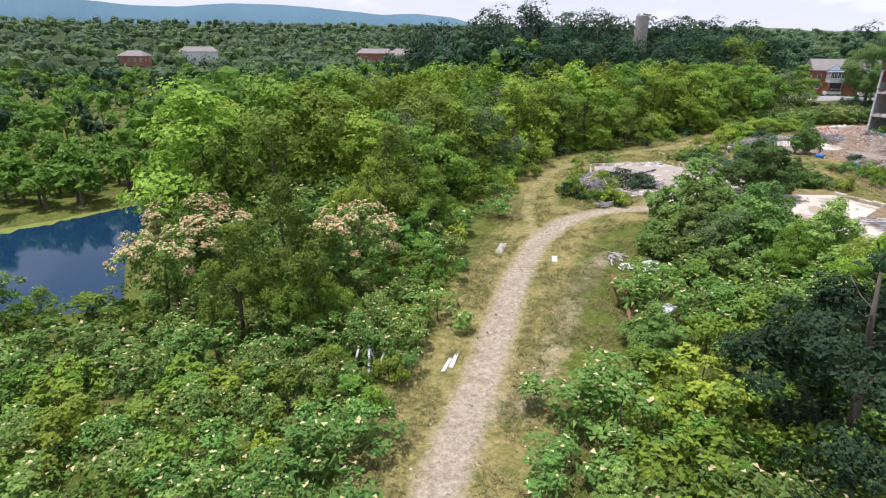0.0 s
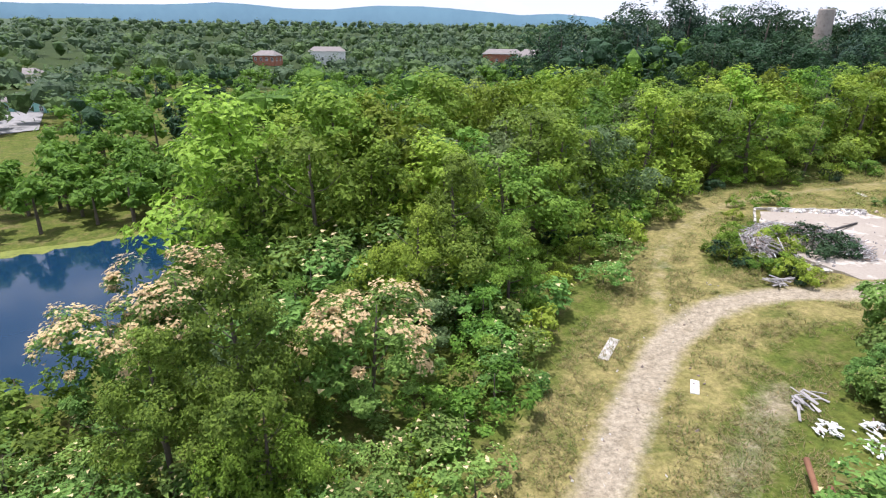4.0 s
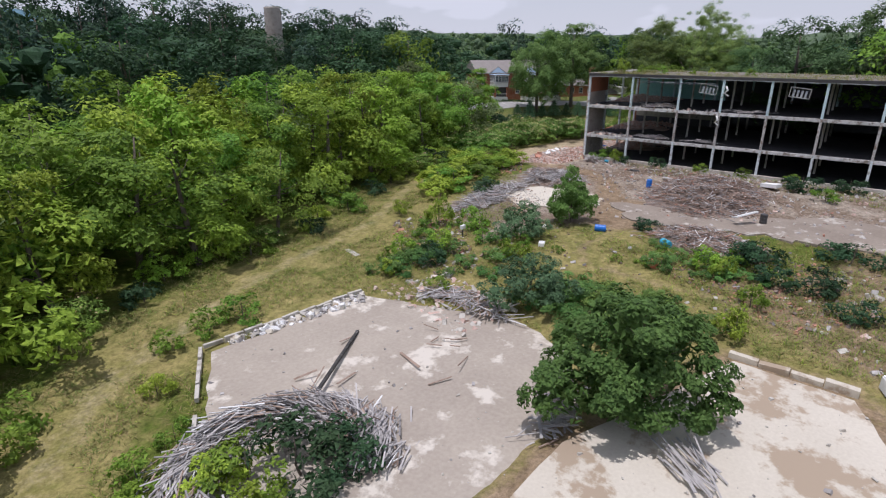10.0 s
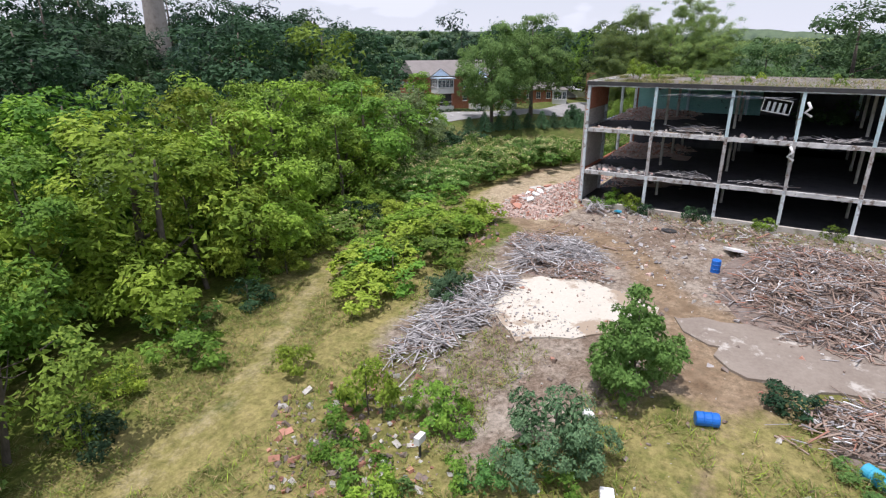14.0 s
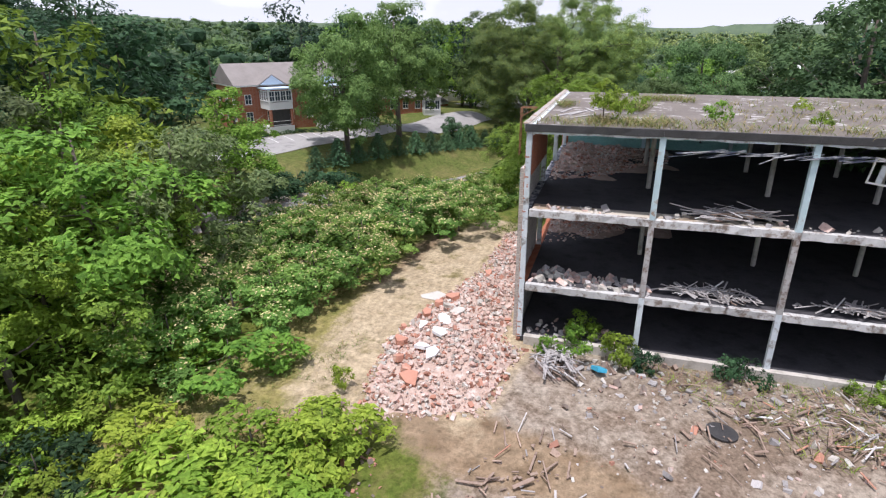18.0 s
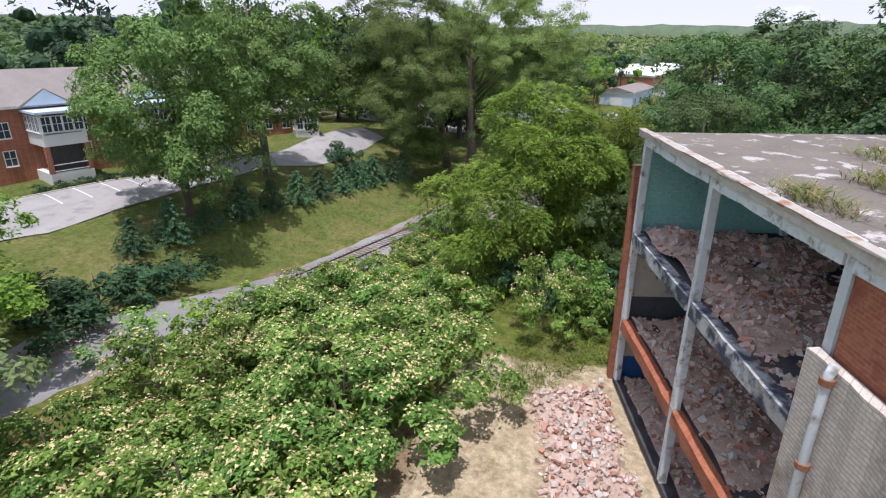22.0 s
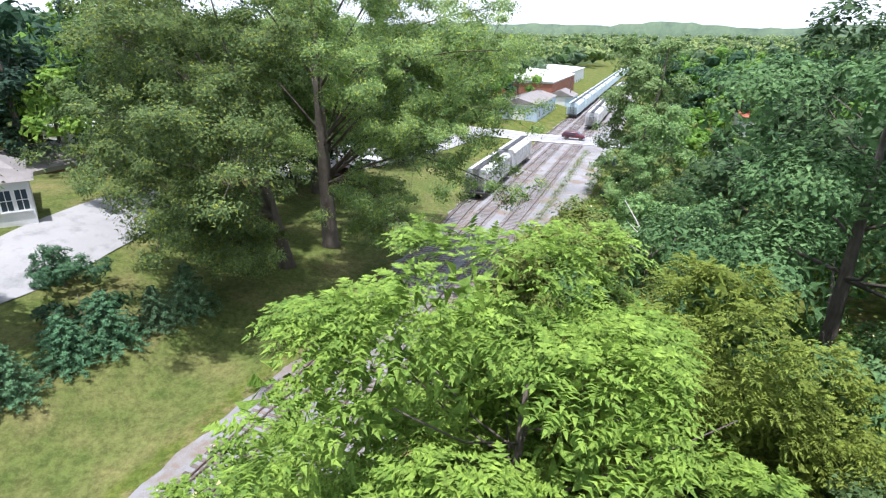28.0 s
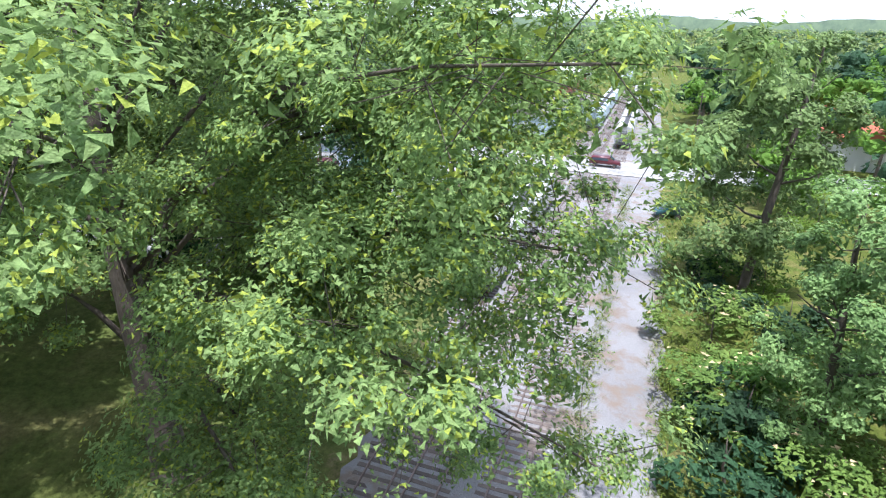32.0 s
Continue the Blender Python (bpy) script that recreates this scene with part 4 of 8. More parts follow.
def sticks(name, seed, cx, cy, rx, ry, h, n, loose, lo, hi, label, mat=None, along=None, spread=3.2, category="wood pile", base=None, ring=None):
    """A heap of loose boards: the upper ones are parts, the rest one joined mesh."""
    rng = np.random.default_rng(seed)
    mat = mat or TIMBER
    pile = empty(name, pose(cx, cy, (base if base is not None else G(cx, cy))), label, category)
    z00 = pile.matrix_basis.translation.z
    s = Shape()
    knots = [(*(unit_disc(rng) * 0.85), rng.uniform(0, 6.3)) for _ in range(3 + n // 45)]
    for k in range(n):
        if ring:
            a = rng.uniform(*ring)
            d = rng.normal(1.02, 0.17)
            x, y = math.cos(a) * rx * d, math.sin(a) * ry * d
            up = max(0, 1 - abs(d - 1) * 3) * h * rng.random()
            ang = a + 1.2 + rng.normal(0, 0.35)
        else:
            d, a = math.sqrt(rng.random()), rng.uniform(0, 6.3)
            d *= 0.78 + 0.45 * noise.noise((math.cos(a) * 1.3 + seed, math.sin(a) * 1.3, 0.5))
            x, y = math.cos(a) * rx * d, math.sin(a) * ry * d
            knot = knots[int(rng.integers(len(knots)))] if along is None and rng.random() < 0.72 else None
            if knot:
                x, y = knot[0] * rx + rng.normal(0, 0.16) * rx, knot[1] * ry + rng.normal(0, 0.16) * ry
            up = heap_z(x, y, 0, 0, rx, ry, h, seed) + rng.uniform(0, 0.15)
            ang = rng.uniform(0, 6.3) if along is None else along + rng.normal(0, spread / 6)
            if knot:
                ang = knot[2] + rng.normal(0, 0.45)
        g = (base if base is not None else G(cx + x, cy + y)) - z00
        L = lo + (hi - lo) * rng.random() ** 1.8
        pitch = rng.normal(0, 0.14)
        c = Vector((x, y, g + up + 0.06 + abs(math.sin(pitch)) * L * 0.5))
        if k < loose:
            part("plank", PLANKS[mat.name][int(rng.integers(4))], pile, m=Matrix.Translation(c) @ Euler((rng.normal(0, 0.3), pitch, ang)).to_matrix().to_4x4() @ Matrix.Diagonal((L, 1, 1, 1)))
        else:
            dv = Vector((math.cos(ang) * math.cos(pitch), math.sin(ang) * math.cos(pitch), math.sin(pitch))) * (L / 2)
            s.bar(c - dv, c + dv, rng.uniform(0.025, 0.10), rng.uniform(0.02, 0.05), int(rng.choice(4, p=(0.60, 0.30, 0.06, 0.04) if mat is TIMBER_BROWN else (0.80, 0.15, 0.0, 0.05))))
    if h > 0.6 and not ring and base is None:
        hm = heap_mesh("debris_core", cx, cy, rx * 1.05, ry * 1.05, h * 0.9, DEBRIS, seed)
        hm.transform(Matrix.Translation((-cx, -cy, -z00)))
        part("debris_core", hm, pile)
    if n > loose:
        tagged(part("loose_timber", s.mesh("loose_timber", [mat, TIMBER if mat is TIMBER_BROWN else TIMBER_BROWN, BRICK, WHITE]), pile), kind="stuff")
    return pile


def spots_in(rng, poly, n, z=None, lift=None):
    out = []
    x0, x1 = min(p[0] for p in poly), max(p[0] for p in poly)
    y0, y1 = min(p[1] for p in poly), max(p[1] for p in poly)
    while len(out) < n:
        xs, ys = rng.uniform(x0, x1, 4 * n), rng.uniform(y0, y1, 4 * n)
        ok = poly_dist(xs, ys, poly) < 0
        xs, ys = xs[ok], ys[ok]
        zs = np.full(len(xs), z) if z is not None else heights(xs, ys)
        for x, y, zz in zip(xs, ys, zs):
            out.append((x, y, zz + (lift(x, y) if lift else 0)))
    return out[:n]


for k, (x, y, L, a) in enumerate(((135.6, 88.6, 3.4, -24), (136.4, 88.0, 3.0, -20), (134.6, 87.6, 2.6, -32), (137.4, 88.9, 2.2, -12), (138.2, 87.4, 2.0, 18), (139.0, 86.8, 1.8, 30))):
    board = new("roof_board", Shape().box(-L / 2, L / 2, -0.11, 0.11, 0, 0.05).mesh("roof_board", TIMBER))
    board.matrix_basis = pose(x, y, 18.31, 0, 0, a)
    tagged(board, "grey weathered board lying on the flat roof", "board", "boards on the roof")

# ---------------------------------------------------------------- rubble at the mill's end and on its floors
rng = np.random.default_rng(40)
HEAP = [(119, 96.5), (121, 90.5), (128.5, 89.5), (129.3, 91.0), (146, 91.0), (152.6, 90.8), (151.4, 95.4), (146.5, 95.2), (141, 95.5), (133, 97.5), (127.5, 98.6), (122, 98)]


def heap_lift(x, y):
    d = -float(poly_dist(np.array([x]), np.array([y]), HEAP)[0])
    return min(d / 2.6, 1.0) * (0.40 + 0.4 * noise.noise((x * 0.4, y * 0.4, 2.0)) + (0.35 if 124 < x < 138 else 0.08))


def build_brick_heap():
    v, f = [], []
    nx, ny = 44, 14
    for j in range(ny + 1):
        for i in range(nx + 1):
            x, y = 118 + 35 * i / nx, 89 + 10 * j / ny
            d = float(poly_dist(np.array([x]), np.array([y]), HEAP)[0])
            v.append((x, y, G(x, y) - 0.1 - max(d, 0) * 0.3 + (heap_lift(x, y) if d < 0 else -0.1)))
    for j in range(ny):
        for i in range(nx):
            a = j * (nx + 1) + i
            f.append((a, a + 1, a + nx + 2, a + nx + 1))
    tagged(new("rubble_heap", mesh_of("rubble_heap", v, f, BRICK_DUST)), "long heap of crushed pink brick rubble by the mill", "rubble", kind="stuff")
    r = np.random.default_rng(41)
    chunks("brick_rubble", r, spots_in(r, HEAP, 8000, None, heap_lift), 0.03, 0.30, [RUBBLE, BRICK, BRICK_DUST, RUBBLE, CONCRETE, BRICK_DUST], "loose broken bricks and mortar lumps on the heap", "rubble", power=4.5)


build_brick_heap()
for k, z in ((0, 4.76), (1, 8.51), (2, 13.36)):
    lift = lambda x, y, s=k: max(-0.1, 0.2 - 0.16 * max(0, 142 - x) + 0.5 * noise.noise((x * 0.35, y * 0.4, 3.0 + s)) - 0.06 * max(0, 86 - y))
    vb = [(x, y, z + 0.9 * lift(x, y) + 0.02) for y in np.linspace(80.5, 89.9, 20) for x in np.linspace(138.5, 151.9, 28)]
    fb = [(j * 28 + i, j * 28 + i + 1, j * 28 + i + 29, j * 28 + i + 28) for j in range(19) for i in range(27)]
    tagged(new("rubble_bed", mesh_of("rubble_bed", vb, fb, BRICK_DUST)), "crushed brick dust drifted over the mill floor", "rubble", kind="stuff")
    chunks("floor_rubble", rng, spots_in(rng, [(137.3, 89.9), (152.0, 89.9), (152.0, 81), (146, 81), (140, 86)], 2800, z, lift), 0.04, 0.26, [RUBBLE, BRICK_DUST, BRICK, CONCRETE, RUBBLE, BRICK_DUST], "brick rubble strewn over the open mill floor", "rubble")
    chunks("floor_rubble", rng, spots_in(rng, [(130.0, 82.5), (131.6, 82.5), (132.5, 89.0), (130.1, 90.0)] if k < 2 else [(130.0, 70), (131.0, 70), (131.0, 89), (130.1, 90.0)], 260 if k == 1 else 60, z), 0.08, 0.5, [CONCRETE, TIMBER, RUBBLE], "grey rubble along the mill's open floor edge", "rubble")


def slab_chunk(name, x, y, z, size, turn, tilt, mat, label, category="concrete chunk"):
    """A broken slab with bevelled, uneven edges."""
    r = np.random.default_rng(int(abs(x * 31 + y * 17)))
    bm = bmesh.new()
    n = 5
    ring = [(size[0] / 2 * math.cos(6.283 * (k + r.uniform(-0.25, 0.25)) / n) * r.uniform(0.65, 1.3), size[1] / 2 * math.sin(6.283 * (k + r.uniform(-0.25, 0.25)) / n) * r.uniform(0.65, 1.3)) for k in range(n)]
    top = [bm.verts.new((px, py, size[2] / 2 + r.normal(0, 0.02))) for px, py in ring]
    bot = [bm.verts.new((px * 0.93, py * 0.93, -size[2] / 2)) for px, py in ring]
    bm.faces.new(top), bm.faces.new(bot[::-1])
    for k in range(n):
        bm.faces.new((bot[k], bot[(k + 1) % n], top[(k + 1) % n], top[k]))
    bmesh.ops.bevel(bm, geom=list(bm.edges), offset=min(size) * 0.06, segments=1, affect="EDGES")
    me = bpy.data.meshes.new(name)
    bm.to_mesh(me)
    bm.free()
    me.materials.append(mat)
    ob = new(name, me)
    ob.matrix_basis = pose(x, y, z, tilt[0], tilt[1], turn)
    return tagged(ob, label, category, "broken slabs in the rubble")


WHITE_SLAB = "pale broken concrete slab lying on brick rubble"
RED_SLAB = "broken lump of red brickwork on the heap"
for x, y, w, d, red in ((134.4, 97.6, 2.6, 1.3, 0), (126.0, 95.6, 1.6, 1.2, 0), (127.6, 95.0, 1.9, 1.3, 0), (129.4, 95.3, 1.5, 1.6, 0), (130.7, 94.6, 1.4, 1.1, 0), (125.0, 94.6, 1.2, 0.9, 0), (128.6, 96.5, 1.1, 0.8, 0), (131.8, 95.6, 1.2, 0.8, 0),
                        (122.6, 95.2, 1.5, 1.4, 1), (123.8, 95.9, 1.1, 0.9, 1), (126.6, 97.3, 1.8, 1.0, 1), (131.0, 97.0, 1.3, 1.2, 1), (133.6, 95.8, 1.8, 1.2, 1), (132.6, 96.6, 1.2, 1.0, 1), (124.6, 96.6, 1.0, 0.8, 1), (139.5, 94.4, 1.3, 0.9, 1)):
    slab_chunk("concrete_slab" if not red else "brickwork_lump", x, y, G(x, y) + heap_lift(x, y) + 0.18, (w * 0.8, d * 0.8, 0.24 if not red else 0.42), x * 53 % 360, (x * 7.7 % 40 - 20, y * 5.3 % 36 - 18), (CONCRETE if x > 130 else WHITE) if not red else BRICK, WHITE_SLAB if not red else RED_SLAB)

# ---------------------------------------------------------------- plants
def ico_arrays(steps):
    bm = bmesh.new()
    bmesh.ops.create_icosphere(bm, subdivisions=steps, radius=1.0)
    bm.verts.ensure_lookup_table()
    v, f = np.array([v.co[:] for v in bm.verts]), np.array([[v.index for v in f.verts] for f in bm.faces])
    bm.free()
    return v, f


ICO = ico_arrays(1)


def unit(rng, n):
    u = rng.normal(size=(n, 3))
    return u / np.linalg.norm(u, axis=1, keepdims=True)


def leaves_at(rng, centres, radii, per, size, up=0.5, aspect=0.5, fold=0.25, shell=(0.7, 1.2), squash=0.8, bias=None):
    """Pointed leaves on the outsides of clumps: vertices and faces. bias: the side that each clump turns outward."""
    n = len(centres) * per
    c, r = np.repeat(centres, per, 0), np.repeat(radii, per)
    u = unit(rng, n)
    out = np.zeros((n, 3))
    if bias is not None:
        out = np.repeat(bias, per, 0)
        u = u + 0.75 * out
        u /= np.linalg.norm(u, axis=1, keepdims=True) + 1e-9
    u[:, 2] = np.where((u[:, 2] < -0.25) & (rng.random(n) < 0.8), -u[:, 2], u[:, 2])
    p = c + u * (r * rng.uniform(*shell, n))[:, None] * np.array((1, 1, squash))
    nrm = 0.7 * u + 0.5 * out + 0.55 * unit(rng, n) + np.array((0, 0, up))
    nrm /= np.linalg.norm(nrm, axis=1, keepdims=True)
    t = np.cross(nrm, unit(rng, n))
    t /= np.linalg.norm(t, axis=1, keepdims=True) + 1e-9
    b = np.cross(nrm, t)
    s = (size * rng.uniform(0.6, 1.35, n))[:, None]
    v = np.stack([p - t * s * 0.45 - b * s * aspect * 0.5, p - t * s * 0.45 + b * s * aspect * 0.5, p + t * s * 0.55 - nrm * s * fold], 1).reshape(-1, 3)
    return v, np.arange(n * 3).reshape(-1, 3)


def sprays_at(rng, centres, radii, per, length, bias, leaflet=0.19, pairs=4):
    """Feathery compound leaves: leaflets in pairs along an arching stalk."""
    n = len(centres) * per
    c, r, out = np.repeat(centres, per, 0), np.repeat(radii, per), np.repeat(bias, per, 0)
    u = unit(rng, n) + 0.9 * out + np.array((0, 0, 0.25))
    u /= np.linalg.norm(u, axis=1, keepdims=True) + 1e-9
    p = c + u * (r * rng.uniform(0.5, 1.05, n))[:, None] * np.array((1, 1, 0.75))
    d = u + 0.6 * unit(rng, n)
    d[:, 2] = 0.35 * d[:, 2]
    d /= np.linalg.norm(d, axis=1, keepdims=True) + 1e-9
    side = np.cross(d, np.array((0, 0, 1.0)))
    side /= np.linalg.norm(side, axis=1, keepdims=True) + 1e-9
    L = (length * rng.uniform(0.7, 1.25, n))[:, None]
    tris = []
    for k in range(pairs):
        f = (k + 0.7) / pairs
        q = p + d * L * f + np.array((0, 0, -0.42)) * L * f * f
        w = leaflet * (1.15 - 0.5 * f) * rng.uniform(0.8, 1.2, (n, 1))
        for sg in (-1, 1):
            tip = q + (side * sg * 0.95 + d * 0.45 + np.array((0, 0, -0.25))) * w
            tris.append(np.stack([q - d * w * 0.22, q + d * w * 0.30, tip], 1))
    q = p + d * L + np.array((0, 0, -0.42)) * L
    tris.append(np.stack([q - side * leaflet * 0.3, q + side * leaflet * 0.3, q + (d + np.array((0, 0, -0.6))) * leaflet], 1))
    v = np.stack(tris, 1).reshape(-1, 3)
    return v, np.arange(len(v)).reshape(-1, 3)


def inner_leaves(rng, centres, radii, per, reach, most=0.5):
    """Broad leaf sprays within the boughs, turned every way, that close the crown."""
    n = len(centres) * per
    r = np.repeat(radii, per)[:, None]
    p = np.repeat(centres, per, 0) + unit(rng, n) * r * reach * (rng.random((n, 1)) ** 0.5) * np.array((1, 1, 0.85))
    a, b = unit(rng, n), unit(rng, n)
    s = np.minimum(r * rng.uniform(0.20, 0.36, (n, 1)), most)
    v = np.stack([p - a * s * 0.6, p + b * s * 0.5, p + a * s * 0.6 - b * s * 0.15], 1).reshape(-1, 3)
    return v, np.arange(n * 3).reshape(-1, 3)


def cores(rng, centres, radii, k, squash=0.8, uneven=0.16):
    bv, bf = ICO
    v = bv[None] * (1 + uneven * rng.normal(size=(len(centres), len(bv), 1))) * (radii * k)[:, None, None] * np.array((1, 1, squash)) + centres[:, None]
    f = bf[None] + (np.arange(len(centres)) * len(bv))[:, None, None]
    return v.reshape(-1, 3), f.reshape(-1, 3)


def foliage_mesh(name, pieces, mats):
    """pieces: (verts, faces, material index)."""
    vs, fs, ms, sm, k = [], [], [], [], 0
    for v, f, m in pieces:
        vs.append(v)
        fs += (f + k).tolist()
        ms += [m] * len(f)
        sm += [False] * len(f)
        k += len(v)
    me = bpy.data.meshes.new(name)
    me.from_pydata(np.concatenate(vs).tolist(), [], fs)
    for m in mats:
        me.materials.append(m)
    me.polygons.foreach_set("material_index", ms)
    me.polygons.foreach_set("use_smooth", sm)
    me.update()
    return me


def crown_lobes(rng, n, rx, z0, z1, clump, hollow=0.55, taper=0.5):
    """A crown of rounded boughs: lobes spread over the outline, each with leaf clumps on its outer side."""
    big = min(clump * 1.75, rx * 0.52)
    count = max(8 if rx > 3 else 4, round(n / 5))
    lobes, size = [], []
    while len(lobes) < count:
        best, far = None, -1.0
        for _ in range(6):
            q = unit(rng, 1)[0] * rng.uniform(hollow, 1.0)
            if q[2] < -0.8:
                continue
            h = (q[2] + 1) / 2
            w = ((1 - taper * h) if q[2] > 0 else 1.0) * (rx - big * 0.75)
            if q[2] < 0 and z0 < 0.4:
                w *= 1 + 0.8 * min(-q[2], 0.7)
            p = np.array((q[0] * w, q[1] * w, z0 + big * 0.55 + (z1 - z0 - big * 1.35) * h))
            d = min([np.linalg.norm(p - o) for o in lobes], default=1.0)
            if d > far:
                best, far = p, d
        if best is not None:
            lobes.append(best)
            size.append(big * rng.uniform(0.72, 1.25))
    lobes, size = np.array(lobes), np.array(size)
    m = max(3, round(1.45 * n / count))
    mid = np.array((0, 0, z0 + 0.45 * (z1 - z0)))
    out = np.repeat(lobes - mid, m, 0)
    out /= np.linalg.norm(out, axis=1, keepdims=True) + 1e-9
    u = unit(rng, count * m) + 0.65 * out + np.array((0, 0, 0.5))
    u /= np.linalg.norm(u, axis=1, keepdims=True) + 1e-9
    c = np.repeat(lobes, m, 0) + u * (np.repeat(size, m) * rng.uniform(0.55, 0.95, count * m))[:, None] * np.array((1, 1, 0.85))
    return c, clump * 0.62 * rng.uniform(0.55, 1.35, count * m), u, lobes, size


def trunk_mesh(rng, h, r, limbs, spread, lean=0.05, mat=None):
    s = Shape()
    top = Vector((rng.normal() * lean * h, rng.normal() * lean * h, h))
    pts = [Vector((0, 0, -0.3)), Vector((0, 0, 0.25)), top * 0.4 + Vector((rng.normal() * 0.1, 0, 0)), top * 0.75, top]
    s.tube(pts, [r * 1.5, r * 1.05, r * 0.8, r * 0.5, r * 0.2], 8)
    for k in range(limbs):
        f = rng.uniform(0.35, 0.85)
        a = k * 2.4 + rng.uniform(-0.4, 0.4)
        base = top * f
        L = spread * rng.uniform(0.55, 1.0) * (1.15 - 0.5 * f)
        tip = base + Vector((math.cos(a) * L, math.sin(a) * L, min(L * rng.uniform(0.35, 0.8), h * 1.02 - base.z)))
        mid = base.lerp(tip, 0.5) + Vector((0, 0, -0.1 * L))
        s.tube([base, mid, tip], [r * 0.42 * (1.2 - f), r * 0.28 * (1.2 - f), r * 0.08], 5)
    return s.mesh("trunk", mat or BARK, True)


def make_tree(name, seed, h, rx, n, per, leaf, mat, clump, z0=None, shell=(0.7, 1.2), taper=0.5, r=0.2, limbs=5, core=0.6, hollow=0.55, up=0.5, label="", category="tree", group="", extra=None, aspect=0.68, squash=0.8, spray=0):
    rng = np.random.default_rng(seed)
    z0 = 0.0 if z0 is None else z0
    c, rad, out, lobes, size = crown_lobes(rng, n, rx, z0, h, clump, hollow, taper)
    if spray:
        pieces = [(*sprays_at(rng, c, rad * 1.25, spray, 0.55, out), 0)]
    else:
        pieces = [(*leaves_at(rng, c, rad, int(per * 1.5), leaf * 0.64, up, aspect, squash=squash, shell=shell, bias=out), 0)]
    pieces.append((*inner_leaves(rng, lobes, size, (170 if n > 100 else 120 if n > 40 or leaf > 0.5 else 70 if rx > 3 else 40), core * 1.3, max(0.5, leaf * 0.9)), 0))
    mats = [mat]
    if extra:
        emat, eper, esize = extra
        top = c[:, 2] > np.quantile(c[:, 2], 0.25)
        v, f = leaves_at(rng, c[top] + np.array((0, 0, clump * 0.12)), rad[top] * 1.05, eper, esize, 1.2, 0.9, 0.1, bias=out[top])
        pieces.append((v, f, 1))
        mats.append(emat)
    tree = empty(name, pose(0, 0, -100), label, category, group)
    part("trunk", trunk_mesh(rng, h * 0.82, r, limbs, rx * 0.68), tree)
    part("crown", foliage_mesh("crown", pieces, mats), tree)
    return tree


def make_conifer(name, seed, h, rx, tiers, mat, label, group):
    """A small spruce: whorls of drooping boughs on a straight stem, each set with needle sprays."""
    rng = np.random.default_rng(seed)
    tree = empty(name, pose(0, 0, -100), label, "conifer", group)
    part("trunk", Shape().tube([(0, 0, -0.3), (0, 0, h * 0.5), (0, 0, h * 0.97)], [0.09, 0.06, 0.015], 7).mesh("trunk", BARK, True), tree)
    cs, bs, rs = [], [], []
    for k in range(tiers):
        f = k / tiers
        reach = rx * (1 - f) ** 0.85 * rng.uniform(0.85, 1.1) + 0.06
        count = max(4, int(11 * (1 - 0.6 * f)))
        for j in range(count):
            a = 6.2832 * (j + rng.uniform(-0.3, 0.3)) / count + k * 1.1
            out = np.array((math.cos(a), math.sin(a), 0.0))
            for u in (0.35, 0.62, 0.86, 1.0):
                d = reach * u * rng.uniform(0.88, 1.12)
                cs.append(out * d + np.array((0, 0, 0.15 + h * 0.92 * f + 0.16 * d * (1 - u))))
                bs.append(out * 0.8 + np.array((0, 0, 0.5)))
                rs.append(0.07 + 0.16 * (1 - f) * (1.2 - 0.5 * u))
    cs, bs, rs = np.array(cs), np.array(bs), np.array(rs)
    part("crown", foliage_mesh("crown", [(*leaves_at(rng, cs, rs, 15, 0.17, 0.4, 0.32, bias=bs, shell=(0.2, 1.3), squash=0.6), 0)], [mat]), tree)
    return tree


USED = {}


def plant(kind, x, y, h, wide=1.0, turn=None, dz=-0.15):
    """One plant of a kind, made h metres high, standing at x, y."""
    src, h0 = KINDS[kind]
    k = h / h0
    USED[kind] = USED.get(kind, 0) + 1
    a = turn if turn is not None else (x * 37.7 + y * 91.3) % 360
    m = pose(x, y, G(x, y) + dz * k, 0, 0, a) @ Matrix.Diagonal((k * wide, k * wide, k, 1))
    if USED[kind] == 1:
        src.matrix_basis = m
        return src
    made = copy_thing(src, Matrix())
    made.matrix_basis = m
    return made


